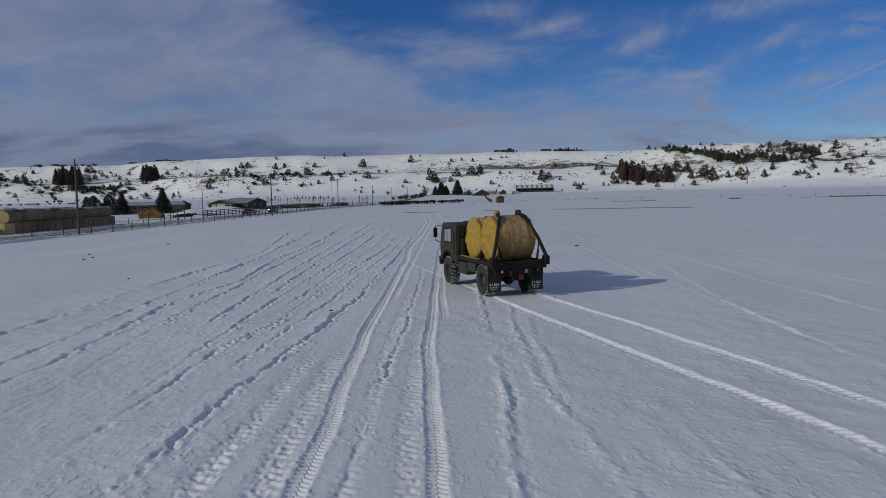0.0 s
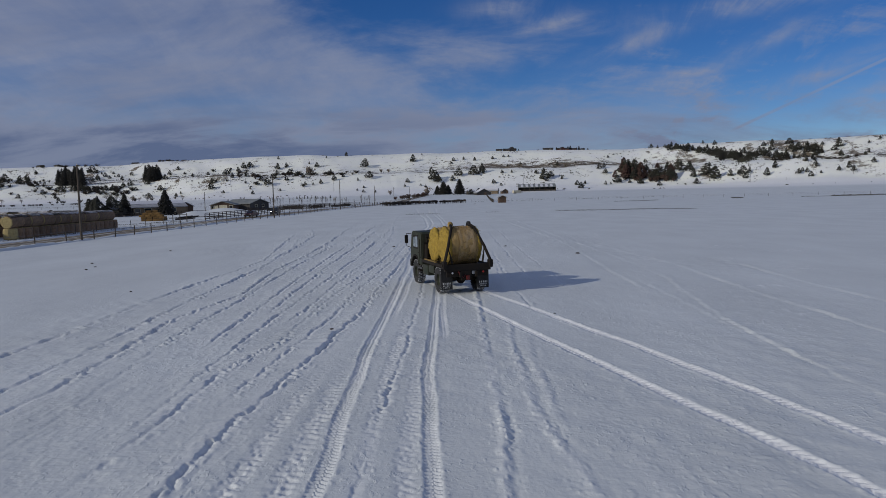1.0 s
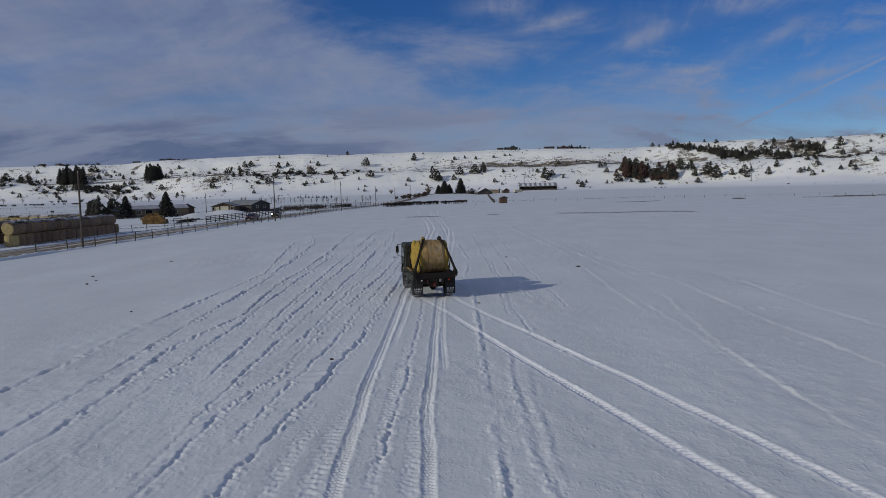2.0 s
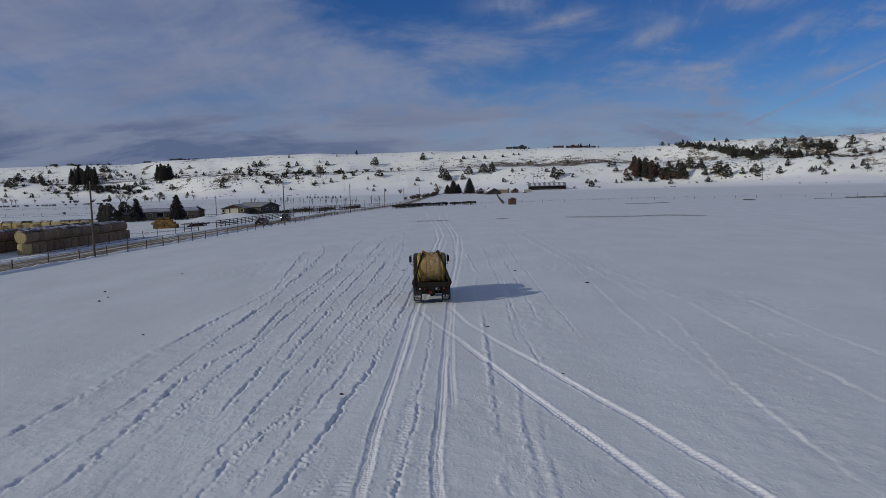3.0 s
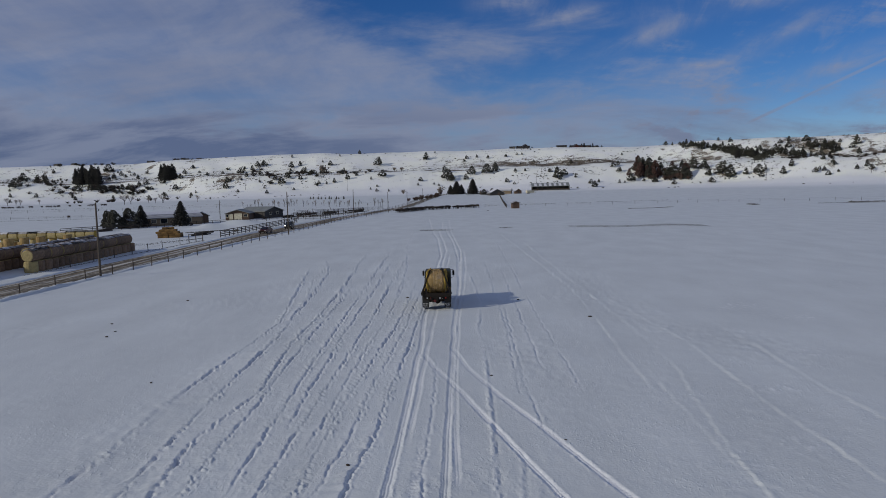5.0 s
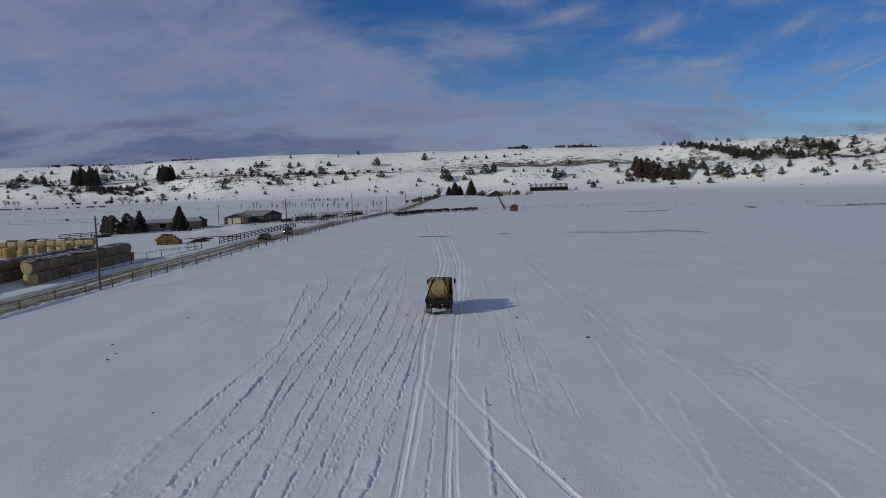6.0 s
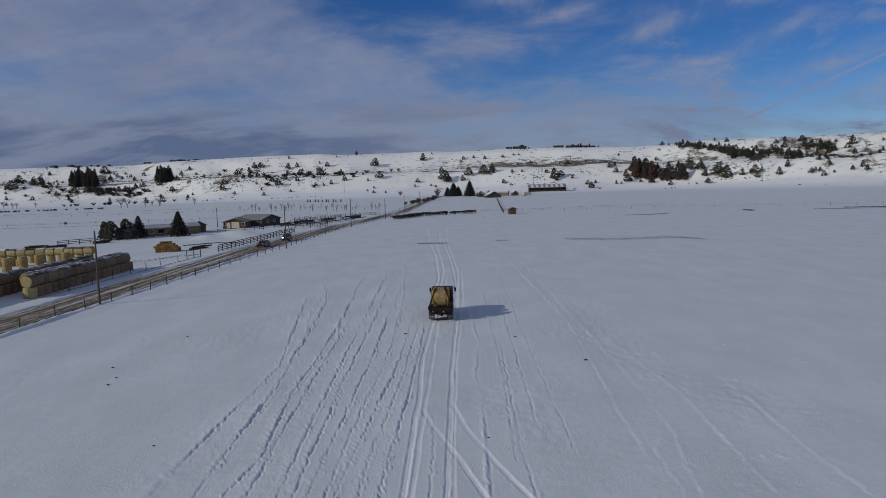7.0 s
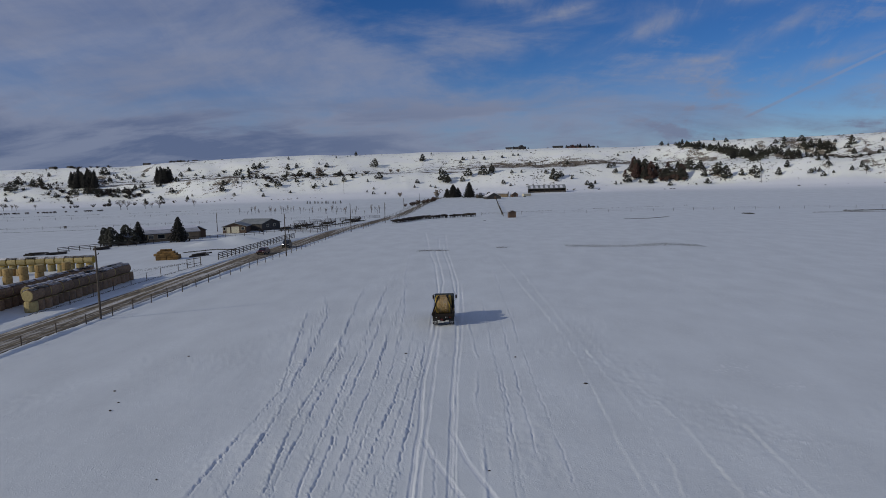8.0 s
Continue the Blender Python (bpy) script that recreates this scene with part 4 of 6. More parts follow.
    # the body was laid out 2.4 m wide; the truck is narrower
    for ob in t.children_recursive:
        if ob.data and ob.parent not in wheels:
            ob.data.transform(Matrix.Diagonal((0.885, 1, 1, 1)))
    bales = []
    long = 1.5
    for y, dia in ((-0.04, 1.76), (1.6, 1.68)):
        e = thing("round_bale", pose(0, 0, 0), "large round hay bale, yellow ends, carried on the truck bed", "hay bale", "bales on the truck")
        b = bale_mesh(bmesh.new(), dia, long - 0.14, "x", rng, 56)
        for v in b.verts:
            # sagging: flattened underneath and pressed in by the arms on top
            v.co.z = max(v.co.z, -dia * 0.47) if v.co.z < 0 else v.co.z * (1 - 0.05 * abs(math.sin(v.co.x * 2.4)))
            v.co += Vector((0, v.co.y, v.co.z)) * 0.03 * noise.noise(Vector((v.co.x * 6, v.co.y * 3.5, v.co.z * 3.5)))
        part("wrapped_side", b, HAY_WRAP, e, "net-wrapped brown side with a pale worn patch", True)
        # torn net at the rear: hanging hay and frost
        b = bmesh.new()
        rows = []
        for i in range(15):
            a = radians(200 - 9.5 * i + 30)
            row = []
            for k in range(13):
                w = -0.32 + 0.82 * k / 12 + 0.05 * noise.noise(Vector((i * 0.9, k * 0.4, y)))
                r = dia / 2 + 0.012 + 0.05 * noise.noise(Vector((w * 5, a * 4, y + 3))) + 0.03 * noise.noise(Vector((w * 14, a * 5, y)))
                row.append(b.verts.new((w, r * math.cos(a), r * math.sin(a))))
            rows.append(row)
        for p, q in zip(rows, rows[1:]):
            for k in range(12):
                b.faces.new((p[k], p[k + 1], q[k + 1], q[k]))
        bmesh.ops.solidify(b, geom=b.faces[:], thickness=0.04)
        part("torn_patch", b, HAY_TORN, e, "tan hay bared where the net has torn, frosted below", True)
        straw = bmesh.new()
        for i in range(520):
            a, w = rng.uniform(0, 6.28), rng.uniform(-0.76, 0.76)
            r = dia / 2 * rng.uniform(0.97, 1.01)
            p = Vector((w, r * math.cos(a), r * math.sin(a)))
            q = p + Vector((rng.uniform(-0.14, 0.14), math.cos(a) * 0.07 + rng.uniform(-0.1, 0.1), math.sin(a) * 0.06 - 0.08))
            rod(straw, p, q, 0.006, 0.002, 3)
        for i in range(420):
            a, r, sx = rng.uniform(0, 6.28), dia / 2 * math.sqrt(rng.uniform(0.02, 1)), rng.choice((-1, 1))
            p = Vector((sx * (long / 2 - 0.02), r * math.cos(a), r * math.sin(a)))
            rod(straw, p, p + Vector((sx * rng.uniform(0.03, 0.12), -math.sin(a) * rng.uniform(-0.02, 0.12), math.cos(a) * rng.uniform(-0.02, 0.1) - 0.04)), 0.008, 0.003, 3)
        tagged(part("loose_straw", straw, STRAW, e, "loose strands of hay standing off the bale"), kind="stuff")
        for s in (-1, 1):
            b = bmesh.new()
            prof = [(0.02, 0.01), (0.1, 0.05), (0.16, 0.015), (0.26, 0.055), (0.31, 0.01), (0.42, 0.06), (0.47, 0.015), (0.58, 0.05), (0.63, 0.005), (0.74, 0.04), (0.79, 0.0), (dia / 2 - 0.01, -0.05)]
            revolve(b, [(0.02, -0.04)] + prof + [(dia / 2 - 0.04, -0.16)], 48, "x", 0.03, rng, Matrix.Translation((s * (long / 2 + 0.01), 0, 0)) @ Matrix.Diagonal((s, 1, 1, 1)))
            for v in b.verts:
                v.co.x += s * (0.06 * noise.noise(Vector((y * 9, v.co.y * 3, v.co.z * 3))) + 0.035 * noise.noise(Vector((s * 4, v.co.y * 9, v.co.z * 9))))
                v.co.z = max(v.co.z, -dia * 0.465)
            part("end_face", b, HAY_NEW, e, "coiled bright yellow hay end", True)
        bales.append((e, pose(0, y, 1.31 + dia * 0.47)))
    return t, wheels, bales


truck, truck_wheels, truck_bales = build_truck()

# ---- where the hillside junipers stand: x, y, height ----
TREES_WEST = ((-466, 720, 9.8), (-501, 789, 9.1), (-476, 776, 8.9), (-480, 796, 6.0), (-454, 756, 7.2), (-478, 812, 4.6), (-393, 711, 6.6), (-380, 711, 6.5), (-373, 712, 6.5), (-363, 706, 7.1), (-355, 708, 5.8), (-348, 713, 5.8), (-341, 713, 5.8), (-332, 717, 5.1), (-325, 720, 4.5), (-390, 781, 6.4), (-390, 798, 5.1), (-361, 778, 4.9), (-360, 801, 4.3), (-308, 721, 5.1), (-292, 727, 5.1), (-306, 776, 5.4), (-412, 812, 8.9), (-304, 796, 4.2), (-287, 701, 4.9), (-230, 684, 5.9), (-232, 697, 5.4), (-409, 704, 4.6), (-390, 692, 3.2))
TREES_MIDDLE = ((-32, 803, 7.8), (-86, 789, 9.0), (-114, 835, 4.8), (-141, 784, 5.2), (-185, 781, 6.5), (-176, 785, 5.2), (-181, 759, 5.1), (-161, 734, 6.1), (-175, 689, 6.4), (-158, 701, 4.7), (-203, 717, 4.8), (-183, 698, 4.7), (-73, 705, 6.9), (-109, 700, 5.8), (-101, 708, 4.6), (-121, 691, 4.6), (-136, 687, 3.4), (-128, 687, 2.8), (-82, 670, 2.2), (-75, 659, 2.7), (-34, 696, 4.0), (-20, 687, 2.2), (-10, 717, 7.0), (-6, 702, 9.1), (-3, 696, 6.8), (-240, 769, 5.9), (-215, 708, 4.8), (-225, 786, 6.6), (-219, 789, 6.0), (-229, 777, 5.3), (-171, 706, 5.3), (-117, 718, 4.7), (-142, 707, 4.1))
TREES_EAST = ((132, 645, 5.4), (132, 664, 4.4), (141, 670, 3.3), (102, 680, 10.1), (110, 686, 5.6), (104, 675, 3.3), (63, 705, 3.5), (73, 705, 2.9), (52, 681, 3.9), (59, 673, 2.7), (120, 680, 3.9), (97, 697, 4.0), (173, 672, 7.3), (193, 662, 5.0), (205, 642, 3.8), (235, 629, 4.9), (241, 652, 7.9), (255, 637, 11.1), (253, 652, 10.2), (243, 669, 9.2), (235, 676, 10.5), (276, 626, 7.8), (274, 617, 4.4), (267, 631, 5.6), (290, 609, 6.6), (163, 706, 5.3), (169, 710, 4.7), (167, 694, 4.6), (40, 800, 3.9), (27, 805, 3.3), (15, 802, 3.9), (12, 794, 3.2), (43, 712, 8.7))
TREES_FAR_EAST = ((303, 621, 6.2), (311, 595, 4.4), (318, 595, 3.8), (316, 584, 4.3), (339, 583, 3.8), (349, 586, 5.5), (349, 579, 4.4), (332, 607, 3.9), (392, 705, 3.3), (399, 688, 9.0), (384, 658, 5.6), (392, 683, 5.1), (407, 652, 3.7), (371, 587, 4.5), (355, 735, 5.3), (345, 733, 4.6), (370, 728, 6.0), (307, 769, 4.7), (301, 788, 3.4), (248, 808, 4.8), (253, 800, 3.4), (258, 786, 3.4), (333, 717, 6.4), (318, 729, 2.6), (61, 801, 3.3), (74, 806, 2.6), (80, 805, 2.6), (12, 697, 5.1), (19, 709, 8.1), (-2, 696, 5.7), (34, 709, 9.2))
GROVE_A = ((-420, 765, 13.2), (-398, 743, 10.8), (-412, 740, 12.1), (-401, 731, 13.3), (-399, 758, 14.9), (-415, 753, 16.5), (-398, 738, 14.8), (-413, 743, 14.4), (-430, 788, 17.3), (-400, 740, 16.3), (-388, 729, 12.7), (-405, 767, 17.2), (-412, 785, 11.8), (-403, 732, 13.2), (-417, 781, 14.5), (-423, 780, 15.1), (-392, 730, 14.7), (-382, 730, 16.7), (-418, 785, 17.0), (-381, 729, 13.8), (-416, 783, 16.8), (-419, 782, 11.2), (-383, 728, 10.6), (-410, 776, 11.8), (-405, 740, 16.2), (-420, 755, 10.8), (-414, 780, 17.1), (-389, 745, 17.1), (-429, 787, 15.3), (-435, 782, 13.9))
GROVE_B = ((-316, 758, 10.9), (-305, 739, 16.0), (-303, 736, 13.0), (-307, 733, 13.8), (-307, 733, 15.8), (-310, 740, 14.7), (-319, 752, 16.5), (-309, 736, 10.4), (-310, 736, 10.5), (-306, 732, 10.6), (-307, 737, 14.3), (-310, 732, 14.6), (-333, 776, 15.2), (-303, 739, 13.0), (-310, 742, 12.6), (-315, 745, 14.1), (-315, 745, 15.1), (-317, 739, 14.8))
GROVE_C = ((195, 692, 12.0), (191, 694, 9.5), (217, 687, 8.7), (192, 678, 9.3), (225, 681, 8.7), (209, 670, 9.3), (191, 697, 10.2), (184, 681, 12.1), (187, 693, 12.1), (209, 672, 8.6), (184, 694, 12.0), (192, 690, 9.3), (200, 686, 12.8), (187, 701, 13.1), (219, 659, 9.1), (223, 658, 7.7), (214, 668, 10.8), (206, 687, 8.8), (191, 698, 10.6), (190, 679, 6.6), (223, 665, 12.6), (221, 660, 10.1), (174, 684, 7.5), (191, 682, 10.0), (196, 675, 10.4), (196, 691, 12.4), (201, 677, 8.7), (186, 687, 12.0), (183, 682, 12.7), (217, 666, 6.3), (208, 671, 6.6), (192, 692, 10.1))
GROVE_D = ((276, 771, 4.7), (261, 798, 3.1), (265, 788, 5.3), (296, 762, 4.0), (271, 775, 3.6), (286, 764, 3.6), (266, 780, 3.0), (281, 765, 3.6), (262, 788, 3.7), (283, 763, 3.6), (292, 758, 3.8), (273, 772, 4.5), (275, 769, 3.8), (267, 775, 4.5), (260, 784, 3.8), (293, 751, 3.6), (295, 752, 3.3), (279, 774, 4.9), (285, 760, 4.7), (286, 761, 4.2), (261, 780, 2.7), (262, 776, 2.8))
GROVE_E = ((299, 732, 7.2), (302, 732, 7.0), (285, 696, 5.9), (293, 659, 5.3), (318, 719, 6.6), (301, 703, 3.5), (292, 664, 3.2), (298, 711, 6.8), (302, 727, 4.3), (304, 700, 4.8), (302, 716, 4.7), (307, 725, 5.4), (318, 705, 6.4), (292, 709, 6.4), (308, 706, 5.3), (297, 683, 3.6), (290, 709, 7.1), (305, 711, 6.3), (299, 725, 4.1), (308, 714, 4.2), (291, 665, 4.2), (311, 710, 6.9))
GROVE_F = ((364, 706, 3.6), (326, 712, 4.3), (337, 712, 4.0), (376, 703, 7.1), (349, 690, 4.6), (337, 622, 4.5), (344, 681, 6.2), (339, 682, 6.6), (358, 711, 3.6), (359, 678, 6.7), (378, 696, 3.4), (346, 718, 5.8), (336, 617, 3.3), (377, 693, 4.5), (375, 708, 3.0), (376, 695, 4.2), (352, 682, 2.5), (345, 704, 4.7), (332, 694, 6.7), (345, 696, 3.0), (333, 687, 3.0), (337, 617, 2.7), (379, 688, 6.0), (372, 698, 5.6), (327, 626, 3.4), (329, 617, 4.9), (365, 715, 4.9), (336, 683, 5.4), (365, 711, 5.5), (368, 707, 6.6), (370, 709, 6.8), (336, 714, 5.8))
WILLOWS = ((209, 672, 5.7), (204, 680, 4.1), (182, 678, 6.0), (206, 670, 4.7), (194, 683, 6.5), (182, 683, 4.3), (218, 671, 4.6), (200, 677, 6.1), (196, 672, 3.8), (196, 688, 3.9), (216, 663, 4.0), (190, 683, 6.0), (217, 661, 5.4), (188, 684, 4.1), (206, 674, 4.1), (191, 675, 3.5), (216, 659, 6.6), (199, 678, 5.4), (208, 662, 5.7), (193, 673, 5.1), (208, 669, 3.4), (216, 665, 5.1), (206, 676, 4.1), (209, 684, 5.2), (212, 673, 5.4), (222, 653, 3.8), (217, 665, 3.6), (200, 684, 3.8), (204, 667, 4.5), (220, 661, 3.8), (220, 663, 6.6), (213, 665, 4.6))
BRUSH_BAND = ((-326, 700, 4.1), (-352, 705, 3.3), (-381, 720, 2.5), (-373, 718, 3.4), (-337, 709, 3.2), (-342, 713, 3.3), (-334, 711, 2.6), (-322, 703, 3.0), (-359, 710, 3.6), (-373, 721, 2.8), (-334, 715, 3.3), (-373, 717, 2.7), (-360, 717, 2.3), (-379, 718, 3.4), (-384, 721, 3.4), (-355, 707, 2.4), (-358, 712, 2.3), (-321, 711, 2.4), (-355, 717, 3.7), (-364, 718, 2.4), (-337, 713, 4.0), (-349, 702, 2.9), (-369, 716, 4.2), (-343, 713, 2.4), (-334, 700, 3.5), (-388, 721, 2.5), (-377, 721, 2.4), (-337, 702, 2.7), (-318, 706, 4.0), (-319, 699, 2.2), (-362, 709, 4.4), (-379, 715, 4.3), (-377, 713, 3.1), (-335, 701, 2.6), (-333, 705, 4.1), (-343, 702, 3.0), (-359, 716, 4.0), (-354, 715, 2.7), (-335, 707, 3.8), (-358, 711, 2.6), (-340, 718, 3.3), (-332, 706, 2.4), (-365, 704, 3.7), (-322, 701, 3.2), (-322, 703, 3.0), (-363, 719, 3.2))
BRUSH_WEST = ((-435, 780, 3.4), (-506, 794, 3.7), (-497, 795, 2.7), (-423, 719, 2.0), (-440, 701, 2.5), (-433, 727, 3.6), (-420, 709, 3.1), (-495, 786, 2.4), (-445, 780, 2.3), (-425, 763, 4.0), (-465, 726, 2.6), (-411, 719, 3.3), (-408, 707, 2.7), (-430, 726, 2.3), (-411, 720, 3.6), (-454, 722, 3.0), (-454, 784, 2.9), (-476, 790, 3.5), (-422, 728, 3.3), (-457, 774, 3.0), (-409, 736, 2.9), (-500, 782, 2.6), (-401, 714, 3.7), (-400, 719, 3.9), (-435, 727, 4.0), (-397, 703, 3.0))
BRUSH_MID = ((-163, 720, 3.6), (-156, 757, 3.6), (-240, 783, 3.5), (-208, 709, 2.9), (-230, 701, 2.3), (-208, 761, 3.3), (-175, 761, 2.1), (-211, 725, 2.0), (-218, 699, 3.0), (-137, 683, 3.2), (-219, 777, 2.6), (-191, 708, 2.7), (-197, 692, 2.3), (-186, 689, 3.1), (-225, 770, 3.5), (-260, 786, 3.1))

# ---- plants ----
def clump(bm, at, size, rng):
    """One small irregular tuft of foliage."""
    m = Matrix.LocRotScale(at, Euler((rng.uniform(0, 6), rng.uniform(0, 6), rng.uniform(0, 6))), None)
    pts = [(1, 0, 0), (-1, 0, 0), (0, 1, 0), (0, -1, 0), (0, 0, 1), (0, 0, -1)]
    v = [bm.verts.new(m @ Vector([c * size * rng.uniform(0.5, 1.35) for c in p])) for p in pts]
    for a, b, c in ((0, 2, 4), (2, 1, 4), (1, 3, 4), (3, 0, 4), (2, 0, 5), (1, 2, 5), (3, 1, 5), (0, 3, 5)):
        bm.faces.new((v[a], v[b], v[c]))


def mesh_of(name, bm, mat, soft=False):
    me = bpy.data.meshes.new(name)
    bm.to_mesh(me)
    bm.free()
    me.materials.append(mat)
    if soft:
        for p in me.polygons:
            p.use_smooth = True
    return me


def juniper_meshes(seed, wide, mat, n=130, fine=1.0):
    """Trunk with limbs and a ragged, rounded cone of foliage, one metre high."""
    rng = random.Random(seed)
    trunk = rod(bmesh.new(), (0, 0, -0.03), (0.01, 0, 0.75), 0.035, 0.012, 6)
    crown, limbs = bmesh.new(), bmesh.new()
    lobes = [(rng.uniform(0, 6.3), rng.uniform(0.75, 1.2)) for _ in range(5)]
    for i in range(n):
        z = 0.1 + 0.88 * rng.random() ** 1.15
        env = wide * min(1.0, (z + 0.05) / 0.3) * max(0.06, (1 - (z - 0.25) / 0.78)) ** 0.75 if z > 0.25 else wide * (0.75 + z)
        a = rng.uniform(0, 2 * math.pi)
        lob = 1 + 0.28 * sum(math.cos(a - b) ** 9 * c for b, c in lobes) - 0.1
        r = env * lob * math.sqrt(rng.uniform(0.3, 1))
        clump(crown, (r * math.cos(a), r * math.sin(a), z), rng.uniform(0.05, 0.105) * fine * (1.1 - 0.4 * z), rng)
    for i in range(6):
        a = i * 1.05 + rng.random()
        z = rng.uniform(0.15, 0.55)
        rod(limbs, (0, 0, z), (wide * 0.7 * math.cos(a), wide * 0.7 * math.sin(a), z + 0.15), 0.014, 0.004, 5)
    return mesh_of("trunk", trunk, BARK), mesh_of("branchwork", limbs, BARK), mesh_of("crown", crown, mat)


def spruce_meshes(seed, wide=0.3, mat=None, layers=17):
    rng = random.Random(seed)
    trunk = rod(bmesh.new(), (0, 0, -0.03), (0, 0, 0.96), 0.028, 0.006, 8)
    crown, limbs = bmesh.new(), bmesh.new()
    for layer in range(layers):
        z = 0.09 + 0.87 * (layer / layers) ** 0.95
        n = 13 if layer < layers * 0.6 else 8
        reach = wide * (1 - z) ** 0.8 + 0.02
        for k in range(n):
            a = 2 * math.pi * (k + rng.random() * 0.7) / n + layer
            full = reach * rng.uniform(0.75, 1.15)
            for f in (0.35, 0.7, 1.0):
                clump(crown, (full * f * math.cos(a), full * f * math.sin(a), z - 0.07 * f * f + rng.uniform(-0.012, 0.012)), 0.05 * (1.15 - 0.5 * f) * (1.2 - z * 0.6), rng)
            rod(limbs, (0, 0, z), (full * 0.8 * math.cos(a), full * 0.8 * math.sin(a), z - 0.05), 0.005, 0.002, 4)
    return mesh_of("trunk", trunk, BARK), mesh_of("branchwork", limbs, BARK), mesh_of("crown", crown, mat or SPRUCE)


def bare_meshes(seed, mat, levels=4, spread=0.55, first=3):
    """A leafless tree or bush, one metre high: limbs that fork into twigs."""
    rng = random.Random(seed)
    trunk, twigs = bmesh.new(), bmesh.new()

    def grow(p, d, length, r, level):
        q = p + d * length
        rod(trunk if level < 2 else twigs, p, q, r, r * 0.62, 5 if level < 2 else 3)
        if level >= levels:
            return
        for k in range(first if level == 0 else 3):
            e = (d + Vector((rng.uniform(-1, 1), rng.uniform(-1, 1), rng.uniform(-0.3, 0.7))) * spread).normalized()
            grow(q - d * length * rng.uniform(0, 0.35), e, length * rng.uniform(0.6, 0.85), r * 0.6, level + 1)
    grow(Vector((0, 0, -0.03)), Vector((0, 0, 1)), 0.34, 0.026, 0)
    return mesh_of("trunk", trunk, BARK), mesh_of("crown", twigs, mat)


def bush_meshes(seed, mat, low=0.4):
    rng = random.Random(seed)
    stems, twigs = bmesh.new(), bmesh.new()
    for i in range(16):
        a, lean = rng.uniform(0, 6.3), rng.uniform(0.1, 0.75)
        tip = Vector((lean * math.cos(a), lean * math.sin(a), rng.uniform(0.55, 1.0)))
        rod(stems, (0.1 * math.cos(a), 0.1 * math.sin(a), -0.03), tip, 0.02, 0.006, 4)
        for k in range(7):
            f = rng.uniform(low, 1)
            clump(twigs, tip * f + Vector((rng.uniform(-0.12, 0.12), rng.uniform(-0.12, 0.12), rng.uniform(-0.06, 0.08))), rng.uniform(0.06, 0.12), rng)
    return mesh_of("stem", stems, BARK), mesh_of("crown", twigs, mat)


def plant(name, meshes, x, y, h, label, category, group, rng, wide=1.0):
    z = level(x, y)
    t = thing(name, Matrix.LocRotScale((x, y, z), Euler((0, 0, rng.uniform(0, 6.28))), (h * wide, h * wide, h)), label, category, group)
    for me in meshes:
        ob = new(me.name.split(".")[0], me)
        ob.parent = t
        if ob.name.startswith(("branchwork", "crown", "stem")):
            tagged(ob, kind="stuff")
    return t


